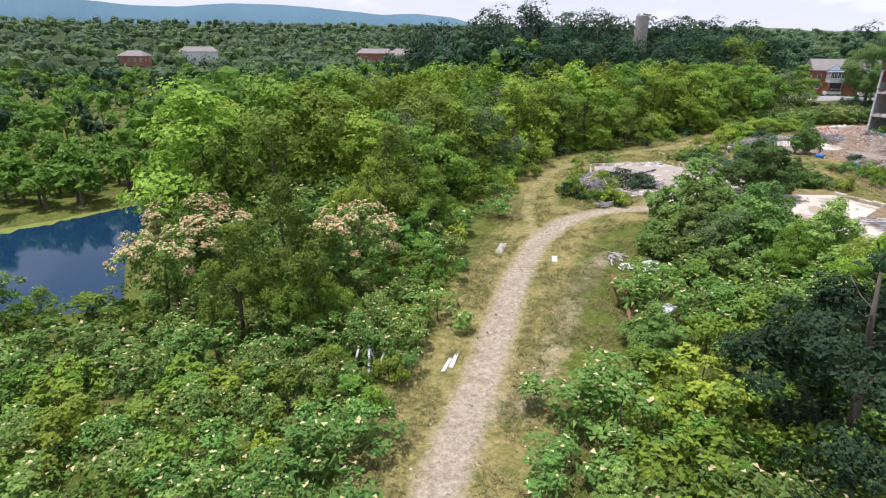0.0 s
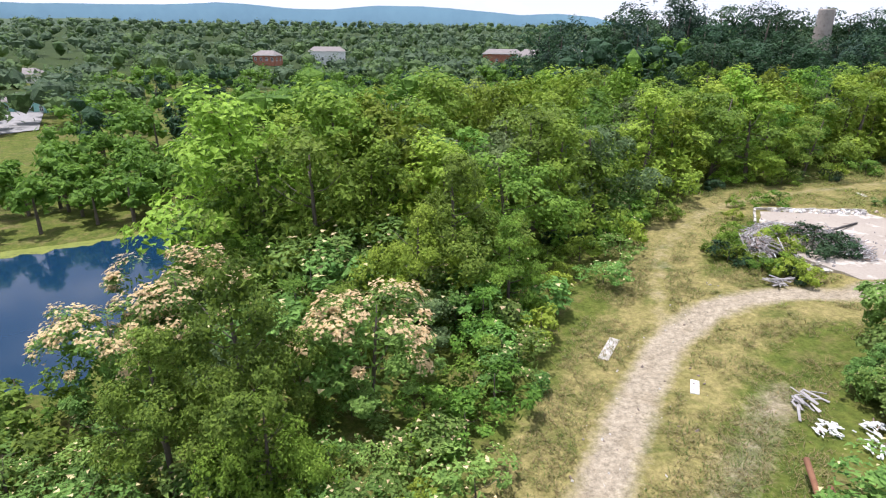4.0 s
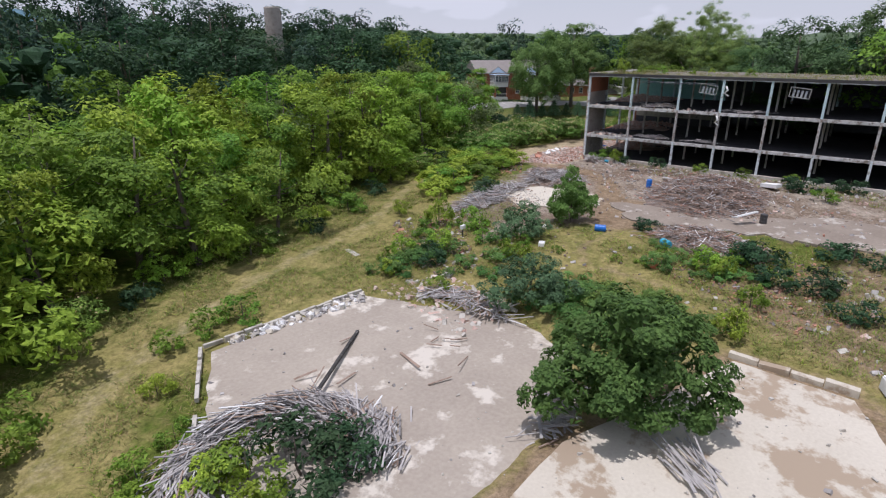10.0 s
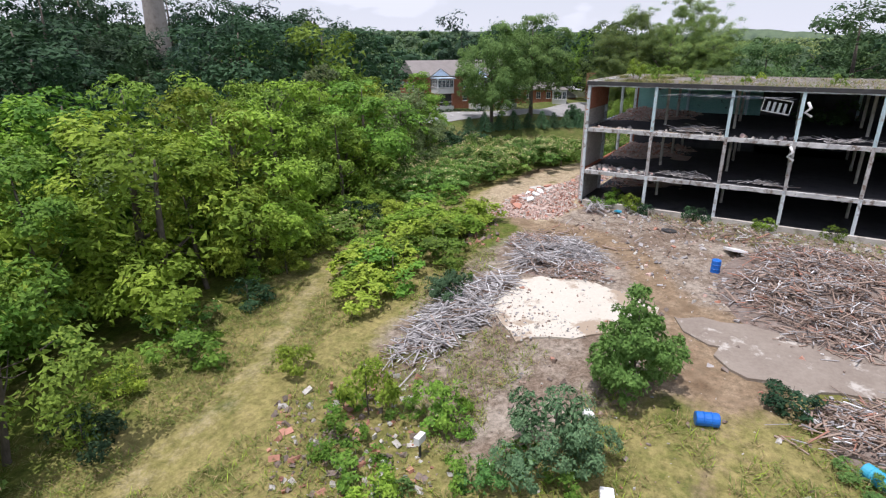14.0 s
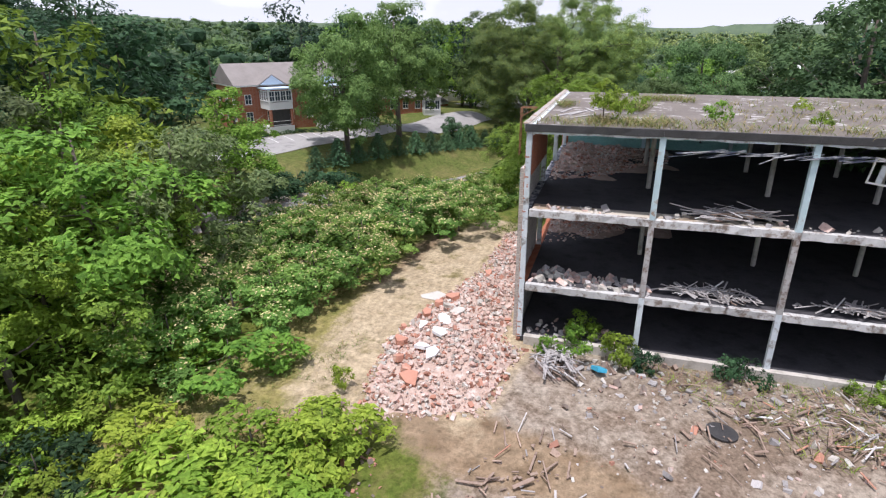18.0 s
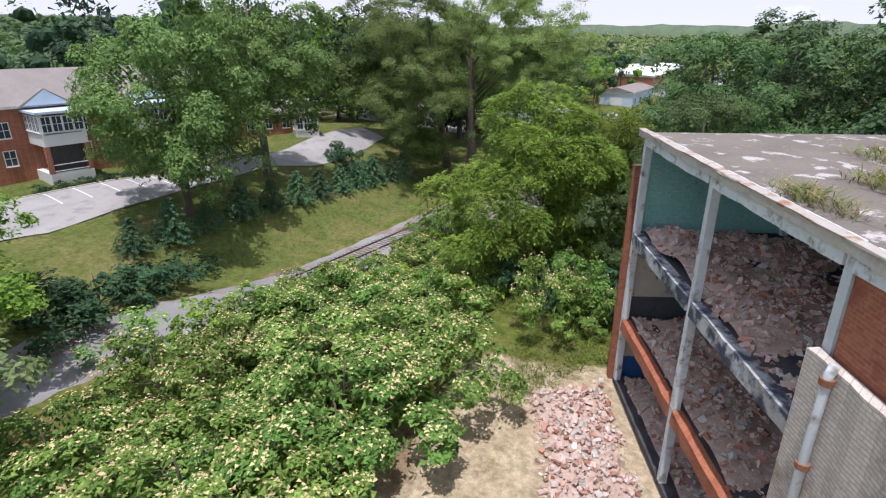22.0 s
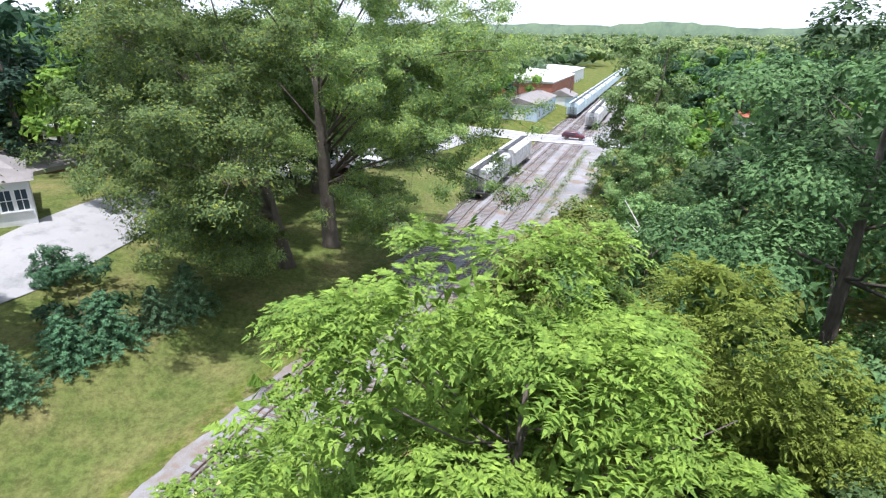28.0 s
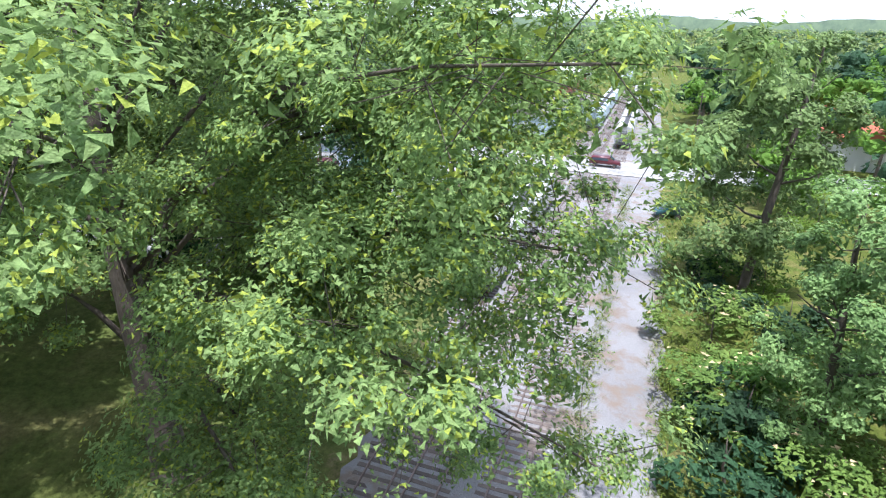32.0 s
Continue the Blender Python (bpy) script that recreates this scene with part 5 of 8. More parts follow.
def limb_tree(name, seed, base, lean, h, r, tips, per, leaf, mat, clump, label, group, along=(0.42, 1.0), k=8, aspect=0.6):
    """An open tree with heavy limbs: each limb runs out to its tip and carries leaf clumps on side twigs."""
    rng = np.random.default_rng(seed)
    tree = empty(name, pose(*base), label, "tree", group)
    top = Vector((lean[0], lean[1], h))
    trunk = Shape()
    trunk.tube([Vector((0, 0, -0.5)), Vector((0, 0, 0.5)), top * 0.3, top * 0.65, top], [r * 1.7, r * 1.1, r * 0.85, r * 0.6, r * 0.25], 12)
    part("trunk", trunk.mesh("trunk", BARK, True), tree)
    cs, rs, bs, twigs = [], [], [], Shape()
    for j, tip in enumerate(tips):
        tip = Vector(tip) - Vector(base)
        f = min(max((tip.z - 5) / h * 0.75, 0.28), 0.95)
        root = top * f
        mid = root.lerp(tip, 0.5) + Vector((rng.normal() * 0.6, rng.normal() * 0.6, 0.16 * (tip - root).length))
        pts = [root, root.lerp(mid, 0.55) + Vector((0, 0, 0.3)), mid, mid.lerp(tip, 0.5) + Vector((0, 0, 0.25)), tip]
        rr = r * 0.20 * (1.15 - 0.6 * f)
        part("limb", Shape().tube(pts, [rr, rr * 0.8, rr * 0.6, rr * 0.35, 0.03], 7).mesh("limb", BARK, True), tree)
        for i in range(k):
            u = rng.uniform(*along)
            p = (root.lerp(mid, u * 2) if u < 0.5 else mid.lerp(tip, u * 2 - 1))
            away = Vector(rng.normal(0, 1, 3) * np.array((1.6, 1.6, 1.1)))
            q = p + away * (0.40 + (tip - root).length / 24)
            twigs.bar(p, q, 0.022, 0.022)
            cs.append(q), rs.append(clump * rng.uniform(0.6, 1.35)), bs.append((away.normalized() + Vector((0, 0, 0.5))).normalized())
        cs.append(tip), rs.append(clump * 0.9), bs.append((tip - root).normalized())
    tagged(part("twig", twigs.mesh("twig", BARK), tree), kind="stuff")
    cs, rs = np.array([c[:] for c in cs]), np.array(rs)
    v, f = leaves_at(rng, cs, rs, per, leaf, 0.6, aspect, shell=(0.35, 1.25), squash=0.75, bias=np.array([b[:] for b in bs]))
    part("crown", foliage_mesh("crown", [(v, f, 0), (*inner_leaves(rng, cs, rs, 22, 0.85), 0)], [mat]), tree)
    return tree


W_EDGE = "leafy mid-green broadleaf tree at the wood's edge"
W_DARK = "dense dark green broadleaf tree"
W_LIME = "bright yellow-green box elder tree"
W_GREY = "greyish green elm tree with loose crown"
WT = "woodland trees"
KINDS = {
    "oak": (make_tree("broadleaf_tree", 11, 12, 5.4, 38, 56, 0.46, LEAF_MID, 1.4, core=0.62, shell=(0.6, 1.25), label=W_EDGE, group=WT), 12),
    "oak_b": (make_tree("broadleaf_tree", 12, 12, 4.8, 36, 56, 0.44, LEAF_MID, 1.3, core=0.62, shell=(0.6, 1.25), taper=0.35, label=W_EDGE, group=WT), 12),
    "dark": (make_tree("broadleaf_tree", 13, 13, 5.8, 34, 52, 0.52, LEAF_DARK, 1.6, core=0.62, shell=(0.6, 1.25), taper=0.4, label=W_DARK, group=WT), 13),
    "lime": (make_tree("box_elder", 15, 9, 4.2, 36, 56, 0.38, LEAF_LIME, 1.05, core=0.62, shell=(0.6, 1.25), label=W_LIME, group=WT), 9),
    "grey": (make_tree("elm_tree", 16, 11, 4.7, 36, 56, 0.40, LEAF_GREY, 1.2, core=0.62, shell=(0.6, 1.25), label=W_GREY, group=WT), 11),
    "oak_c": (make_tree("broadleaf_tree", 41, 12, 5.4, 18, 44, 0.60, LEAF_MID, 1.75, core=0.62, label="leafy mid-green broadleaf tree deep in the wood", group=WT), 12),
    "lime_c": (make_tree("box_elder", 42, 10, 4.4, 20, 44, 0.56, LEAF_LIME, 1.5, core=0.62, label=W_LIME, group=WT), 10),
    "grey_c": (make_tree("elm_tree", 43, 11, 4.8, 20, 40, 0.66, LEAF_GREY, 1.6, core=0.62, label=W_GREY, group=WT), 11),
    "dark_c": (make_tree("broadleaf_tree", 46, 13, 5.8, 20, 48, 0.55, LEAF_DARK, 1.8, core=0.62, taper=0.45, label="dense dark green broadleaf tree deep in the wood", group=WT), 13),
    "near": (make_tree("near_tree", 44, 13, 5.2, 62, 90, 0.34, LEAF_MID, 1.2, core=0.62, shell=(0.6, 1.25), r=0.25, limbs=8, label="leafy green tree standing close to the way", group="near trees"), 13),
    "near_dark": (make_tree("near_tree", 45, 13, 5.2, 58, 90, 0.36, LEAF_DARK, 1.25, core=0.62, shell=(0.6, 1.25), r=0.25, limbs=8, taper=0.3, label="dense dark green tree standing close to the way", group="near trees"), 13),
    "near_lime": (make_tree("near_tree", 47, 10, 4.6, 58, 90, 0.32, LEAF_LIME, 1.1, core=0.62, shell=(0.6, 1.25), r=0.2, limbs=8, label="bright yellow-green tree standing close to the way", group="near trees"), 10),
    "ridge": (make_tree("ridge_tree", 31, 20, 7.5, 20, 30, 1.0, LEAF_DARK, 2.7, taper=0.4, r=0.35, limbs=3, label="tall ridge tree darkened in colour as under cloud", group="ridge trees"), 20),
    "ridge_b": (make_tree("ridge_tree", 32, 20, 6.5, 20, 30, 0.95, LEAF_FAR, 2.5, taper=0.3, r=0.35, limbs=3, label="tall ridge tree darkened in colour as under cloud", group="ridge trees"), 20),
    "shrub": (make_tree("shrub", 17, 2.6, 1.7, 15, 28, 0.36, LEAF_MID, 0.64, z0=0.0, r=0.05, limbs=2, core=0.62, shell=(0.6, 1.25), label="green leafy shrub among tall weeds", category="shrub", group="shrubs"), 2.6),
    "shrub_lime": (make_tree("shrub", 18, 2.8, 1.4, 15, 30, 0.34, LEAF_LIME, 0.58, z0=0.0, r=0.05, limbs=2, core=0.62, shell=(0.6, 1.25), label="bright yellow-green sapling bush", category="shrub", group="shrubs"), 2.8),
    "shrub_dark": (make_tree("shrub", 19, 2.6, 1.8, 15, 30, 0.36, LEAF_DARK, 0.66, z0=0.0, r=0.05, limbs=2, core=0.62, shell=(0.6, 1.25), label="dense dark green bush", category="shrub", group="shrubs"), 2.6),
    "mimosa": (make_tree("mimosa_tree", 20, 5.2, 4.4, 28, 64, 0.38, LEAF_MIMOSA, 1.0, z0=0.3, taper=0.15, r=0.12, limbs=6, core=0.62, up=1.2, squash=0.5, extra=(BLOSSOM, 18, 0.15), label="spreading mimosa tree with cream blossoms", group="mimosas"), 5.2),
    "mimosa_b": (make_tree("mimosa_tree", 27, 5.2, 4.0, 24, 64, 0.38, LEAF_MIMOSA, 1.0, z0=0.2, taper=0.2, r=0.12, limbs=6, core=0.62, up=1.1, squash=0.55, extra=(BLOSSOM, 5, 0.14), label="spreading mimosa tree with few blossoms", group="mimosas"), 5.2),
    "mimosa_tall": (make_tree("mimosa_tree", 26, 9, 4.6, 34, 70, 0.38, LEAF_MIMOSA, 1.15, z0=2.0, taper=0.1, r=0.16, limbs=8, core=0.62, up=1.2, squash=0.45, extra=(BLOSSOM_TAN, 40, 0.26), label="tall mimosa tree covered in peach-coloured blossoms", group="mimosas"), 9),
    "thicket": (make_tree("thicket_bush", 36, 3.4, 2.9, 13, 36, 0.38, LEAF_MIMOSA, 1.0, z0=0.0, taper=0.2, r=0.06, limbs=2, core=0.62, up=1.0, squash=0.6, extra=(BLOSSOM, 2, 0.2), label="broad green thicket bush with sparse pale blossoms", category="shrub", group="thicket"), 3.4),
    "catalpa": (make_tree("young_catalpa", 21, 7.0, 3.6, 75, 52, 0.42, LEAF_CATALPA, 0.85, z0=0.1, taper=0.7, r=0.12, core=0.62, aspect=0.75, shell=(0.6, 1.25), label="bushy young tree with large green leaves", group="young trees"), 7.0),
    "round_bush": (make_tree("shrub", 51, 4.2, 2.9, 46, 90, 0.22, LEAF_SPRUCE, 0.75, z0=-0.2, taper=0.3, r=0.08, limbs=3, core=0.6, shell=(0.6, 1.15), label="large round dark green bush among the weeds", category="shrub", group="shrubs"), 4.2),
    "bramble": (make_tree("bramble_bush", 52, 1.3, 1.7, 14, 60, 0.19, LEAF_BRAMBLE, 0.5, z0=-0.2, taper=0.1, r=0.03, limbs=2, core=0.6, up=1.0, label="low spreading bramble bush over the ground", category="shrub", group="brambles"), 1.3),
    "catalpa_old": (make_tree("young_catalpa", 55, 9.0, 4.9, 80, 110, 0.38, LEAF_BRAMBLE, 1.1, z0=-0.2, taper=0.55, r=0.15, core=0.6, aspect=0.7, shell=(0.55, 1.15), label="dense bushy tree standing between the slabs", group="young trees"), 9.0),
    "spruce": (make_conifer("young_spruce", 22, 3.2, 1.45, 15, LEAF_SPRUCE, "small dark conifer in the planted row", "row of conifers"), 3.2),
    "lawnoak": (make_tree("lawn_tree", 33, 20, 9.6, 140, 120, 0.44, LEAF_LAWN, 1.7, z0=2.6, taper=0.3, r=0.45, limbs=10, core=0.62, shell=(0.6, 1.25), hollow=0.4, label="tall shade tree on the lawn by the parking area", category="tree", group="shade trees"), 20),
    "walnut": (make_tree("walnut_tree", 24, 17, 9.4, 210, 225, 0.27, LEAF_WALNUT, 1.35, spray=60, z0=-0.5, taper=0.25, r=0.25, limbs=14, core=0.62, shell=(0.6, 1.25), hollow=0.4, aspect=0.5, squash=0.65, label="bright green tree with feathery leaves by the tracks", group="trackside trees"), 17),
    "bigdark": (make_tree("dark_tree", 34, 21, 10.5, 200, 170, 0.34, LEAF_BIG, 1.65, z0=-0.5, taper=0.35, r=0.4, limbs=10, core=0.62, shell=(0.6, 1.25), hollow=0.55, squash=0.85, label="large dense dark green tree beside the mill", group="trackside trees"), 21),
    "bigdark_c": (make_tree("dark_tree", 38, 21, 10.5, 90, 60, 0.66, LEAF_DEEP, 1.9, z0=-0.5, taper=0.35, r=0.4, limbs=6, core=0.62, shell=(0.6, 1.25), hollow=0.55, squash=0.85, label="large dense green tree behind the mill", group="trackside trees"), 21),
    "vine": (make_tree("vine_covered_tree", 35, 20, 5.8, 90, 110, 0.38, LEAF_VINE, 1.25, z0=0.5, taper=0.25, r=0.32, limbs=12, core=0.62, shell=(0.6, 1.25), hollow=0.4, label="leaning tree hung with vines beside the railway", group="trackside trees"), 20),
    "cedar": (make_tree("cedar_tree", 25, 15, 4.9, 230, 190, 0.21, LEAF_CEDAR, 0.95, z0=0.0, taper=0.62, r=0.25, limbs=4, core=0.7, hollow=0.72, aspect=0.55, label="dense olive-green cedar beside the gravel road", category="conifer"), 15),
}
FAR_TREES = []
WAY = [(0, 0), (32, 45), (58, 65), (97, 85), (125, 99), (163, 95), (200, 88)]
NEAR = {"oak": "near", "oak_b": "near", "dark": "near_dark", "lime": "near_lime"}
MID = {"oak": "oak_c", "oak_b": "oak_c", "lime": "lime_c", "grey": "grey_c", "dark": "dark_c"}
FAR = {"oak": "oak_f", "oak_b": "oak_f", "lime": "oak_f", "grey": "oak_f", "dark": "dark_f"}


def wood(poly, gap, kinds, lo, hi, seed, wide=(0.9, 1.25), rise=None):
    """Trees strewn over a polygon, finer ones near the way; rise: how much taller they get away from the lane."""
    r = np.random.default_rng(seed)
    x0, x1 = min(p[0] for p in poly), max(p[0] for p in poly)
    y0, y1 = min(p[1] for p in poly), max(p[1] for p in poly)
    for gx in np.arange(x0, x1, gap):
        for gy in np.arange(y0, y1, gap):
            x, y = gx + r.uniform(-0.42, 0.42) * gap, gy + r.uniform(-0.42, 0.42) * gap
            kind, h, w = kinds[r.integers(len(kinds))], r.uniform(lo, hi), r.uniform(*wide)
            if poly_dist(np.array([x]), np.array([y]), poly)[0] < 0:
                d = float(seg_dist(np.array([x]), np.array([y]), WAY)[0])
                kind = (NEAR if d < 17 else {} if d < 34 else MID if d < 66 else FAR).get(kind, kind)
                if rise:
                    d = float(seg_dist(np.array([x]), np.array([y]), LANE)[0])
                    h *= 1 + rise * min(max(d - 6, 0) / 30, 1)
                if float(seg_dist(np.array([x]), np.array([y]), [(112, 150), (168, 227)])[0]) < 6.5:
                    h *= 0.62
                if kind in ("oak_f", "dark_f"):
                    FAR_TREES.append((x, y, h, w, kind == "dark_f"))
                else:
                    plant(kind, x, y, h, w)


# the wood west and north of the lane
WOOD_W = [(16, 66), (26, 74), (43, 92), (62, 99.5), (78, 99.5), (93, 105.5), (104, 108.5), (116, 109.5), (132, 117), (146, 121), (150, 136), (112, 136), (70, 136), (20, 130), (-12, 112), (-10, 74)]
wood(WOOD_W, 7.0, ["oak", "lime", "oak_b", "lime", "grey", "oak", "lime"], 10.5, 15.5, 1, rise=0.25)
wood([(-53, 124), (-14, 124), (60, 138), (50, 170), (-68, 170)], 9.5, ["oak", "dark", "oak", "grey", "lime"], 9.5, 14, 2, (1.0, 1.3))
wood([(60, 138), (155, 138), (165, 165), (90, 168), (50, 170)], 9.5, ["dark", "dark", "oak", "dark", "dark"], 19, 25, 20, (1.0, 1.3))
wood([(62, 172), (90, 170), (168, 170), (205, 178), (215, 250), (130, 262), (66, 262)], 14.5, ["ridge", "ridge_b", "ridge"], 22, 28, 6, (0.9, 1.25))
wood([(-80, 175), (50, 175), (60, 270), (-90, 270)], 13.0, ["oak", "dark", "oak"], 8, 13, 21, (1.0, 1.35))
wood([(172, 168), (205, 164), (215, 178), (180, 182)], 8.0, ["dark"], 15, 20, 33, (1.0, 1.2))
wood([(228, 134), (248, 112), (300, 92), (330, 130), (260, 175), (208, 175), (206, 158), (218, 144)], 10.5, ["dark", "oak", "dark", "ridge_b"], 19, 25, 22, (1.0, 1.3))
wood([(226, 44), (262, 22), (330, -18), (330, -80), (230, -30), (190, 30), (202, 50)], 10.5, ["oak", "grey", "dark", "dark"], 12, 19, 23, (1.0, 1.3))
wood([(154, 62), (154, 0), (192, -10), (200, 40), (190, 60)], 9.0, ["dark", "oak", "dark"], 20, 26, 24, (1.0, 1.2))
wood([(-44, 50), (-22, 40), (-8, 48), (-13, 53), (-26, 55), (-33, 63), (-40, 62)], 4.0, ["thicket", "shrub", "lime", "thicket"], 3, 5, 13)
plant("near", -31.5, 60.0, 9.0, 1.0)
plant("near_lime", -34.0, 55.5, 7.0, 1.0)
wood([(-47, 84), (-44, 85), (-30, 91.5), (-20, 99.5), (-13, 96), (-12, 112), (-14, 124), (-53, 124)], 5.2, ["oak", "oak_b", "grey", "lime"], 6, 9, 17)
wood([(-13.5, 76), (-8, 74), (-6, 110), (-16, 106)], 4.4, ["oak", "oak_b", "thicket", "lime"], 5, 8, 26)
wood([(-9, 46), (4, 46), (13, 51), (20, 64), (14, 72), (-8, 74), (-12, 58)], 4.6, ["oak", "oak_b", "thicket", "grey", "thicket"], 4.5, 8.0, 25)
# the low thicket beside the track
wood([(-24, 8), (-6, 8), (4, 27), (10, 36), (15, 41), (4, 44), (-10, 46), (-26, 38)], 3.25, ["thicket", "thicket", "thicket", "shrub_lime", "thicket", "thicket", "shrub", "mimosa_b"], 2.6, 4.0, 3, (0.95, 1.25))
wood([(15, 42), (21.5, 56), (28, 65), (34, 71), (45, 86), (40, 92), (26, 75), (18, 66), (13, 52)], 3.7, ["shrub", "thicket", "shrub_lime", "thicket", "shrub"], 2.4, 4.0, 14)
wood([(3, 44), (9, 43), (15, 46), (20.5, 54), (18, 58), (8, 52)], 3.6, ["thicket", "shrub", "thicket", "shrub_lime"], 2.2, 3.6, 37, (1.0, 1.3))
# between the track and the slabs
wood([(11.5, 17), (16.0, 25), (26, 29.5), (31, 35), (34.5, 40), (39.5, 44), (43, 47), (48, 44), (50.5, 38), (51, 26), (44, 6), (28, 0), (15, 6)], 3.5, ["thicket", "thicket", "shrub", "catalpa", "thicket", "shrub_lime", "thicket", "shrub"], 2.6, 4.4, 4, (1.0, 1.3))
wood([(158.5, 97), (163.5, 101), (164, 107), (168, 108.5), (176, 104), (182, 99.5), (176, 97), (168, 95)], 3.4, ["thicket", "shrub", "mimosa_b", "thicket"], 2.2, 3.2, 36, (1.0, 1.2))
wood([(150, 121), (158, 116.5), (165, 112), (174, 107), (184, 101), (179, 97.5), (165, 101), (160, 108), (152, 116)], 3.0, ["thicket", "mimosa_b", "shrub_lime", "thicket", "shrub", "mimosa"], 2.8, 4.0, 43, (1.0, 1.25))
# mimosas before the mill's end
wood([(120, 108.5), (126, 105.5), (131, 105.5), (141, 104), (149, 100.5), (154, 98.5), (158, 97), (163, 101), (163, 108), (160, 113), (156, 119), (140, 118), (124, 117)], 4.1, ["mimosa", "mimosa", "mimosa_b", "mimosa"], 3.8, 5.2, 5)


def far_woods():
    r = np.random.default_rng(8)
    n = 6400
    ang, rad = r.uniform(-1.2, 2.6, n), 180 + 1900 * r.random(n) ** 1.7
    x, y = 100 + rad * np.sin(ang), 80 + rad * np.cos(ang)
    s = (x - RAIL_O[0]) * RAIL_U[0] + (y - RAIL_O[1]) * RAIL_U[1]
    o = (x - RAIL_O[0]) * RAIL_N[0] + (y - RAIL_O[1]) * RAIL_N[1]
    town = (s > 20) & (s < 300) & (np.abs(o - 10) < 70)
    keep = ((np.abs(o - 5) > 16) | (s > 420)) & (~town | (r.random(n) < 0.12) & (np.abs(o - 2) > 26)) & ((np.abs(x - 60) > 130) | (y > 250))
    x, y, rad, sunny = x[keep], y[keep], rad[keep], ((s > 255) & (np.abs(o) < 0.62 * s))[keep]
    z = heights(x, y)
    size = r.uniform(3.0, 5.6, len(x)) * (1 + rad / 1500)
    c = np.stack([x, y, z + size * r.uniform(0.9, 1.5, len(x))], -1)
    near = rad < 420
    pale = r.random(len(x)) < 0.5
    pieces = [(*cores(r, c[~pale], size[~pale], 0.66, 0.85), 0), (*cores(r, c[pale], size[pale], 0.66, 0.85), 1), (*leaves_at(r, c[near & pale], size[near & pale], 34, 1.7, 0.5, 0.7), 1), (*leaves_at(r, c[near & ~pale], size[near & ~pale], 34, 1.7, 0.5, 0.7), 0), (*leaves_at(r, c[~near & ~sunny], size[~near & ~sunny], 12, 3.2, 0.5, 0.8), 0), (*leaves_at(r, c[~near & sunny], size[~near & sunny], 20, 2.6, 0.5, 0.8), 2)]
    tagged(new("far_woods", foliage_mesh("far_woods", pieces, [LEAF_HAZE, LEAF_PALE, LEAF_SUNNY])), "far deciduous woods covering the hills", "woods", kind="stuff")


far_woods()

# trees one by one: by the start
plant("near", 1.5, 44.5, 13.6, 0.85)
plant("near", -2.8, 43.8, 10.5, 0.9)
plant("near_lime", 2.8, 41.5, 8.0, 0.8)
plant("mimosa_tall", 7.5, 49.0, 9.3, 1.0)
plant("mimosa_tall", -6.0, 57.0, 9.6, 1.1)
plant("mimosa_tall", -9.5, 52.0, 8.6, 1.0)
plant("near", 14.5, 63.5, 14.2, 1.0)
plant("near_lime", 11.0, 60.0, 11.5, 0.9)
plant("near", 18.5, 60.5, 9.5, 0.9)
plant("grey", 41.9, 40.0, 7.5, 0.9)
plant("near_dark", 28.0, 16.0, 14.5, 1.1)
plant("near_lime", 52.0, 31.0, 8.5, 1.0)
plant("near", 49.5, 24.0, 9.5, 1.0)
plant("catalpa", 50.5, 36.5, 7.5, 1.0)
plant("near_lime", 46.0, 35.5, 7.0, 0.9)
plant("near_dark", 34.5, 20.0, 11.0, 1.0)
plant("near_lime", 47.0, 29.0, 7.5, 1.0)
for x, y, h in ((3.0, 35.0, 3.2), (7.0, 33.0, 2.6), (5.2, 30.0, 2.2), (1.0, 27.5, 2.4)):
    plant("shrub_lime", x, y, h)
# beside the slabs
for x, y, h, w in ((46.6, 49.6, 9.2, 1.0), (53.7, 46.2, 6.4, 1.0), (44.3, 45.6, 7.6, 1.15), (48.6, 43.0, 7.2, 1.15), (41.2, 43.6, 6.0, 1.2), (45.0, 40.0, 7.0, 1.2), (39.6, 47.0, 3.4, 1.1)):
    plant("catalpa", x, y, h, w)
plant("catalpa_old", 65.9, 58.5, 9.6, 1.06, dz=-1.0)
plant("mimosa_b", 38.0, 44.5, 3.6, 0.8)
plant("round_bush", 75.3, 70.0, 4.2, 1.15)
plant("round_bush", 86.4, 77.3, 4.2, 0.85)
plant("round_bush", 99.6, 90.6, 2.6, 1.0)

# undergrowth along the wood's edge
for a, b in zip(WOOD_W[:10], WOOD_W[1:11]):
    n = max(1, int(math.hypot(b[0] - a[0], b[1] - a[1]) / 4.0))
    for k in range(n):
        t = (k + 0.5) / n
        x, y = a[0] + (b[0] - a[0]) * t, a[1] + (b[1] - a[1]) * t
        plant(("shrub", "thicket", "shrub_dark", "shrub_lime", "shrub_lime")[(k * 7 + int(x)) % 5], x + math.sin(k * 2.3), y + math.cos(k * 3.1), 2.2 + 1.2 * ((k * 37) % 10) / 10, 1.2)

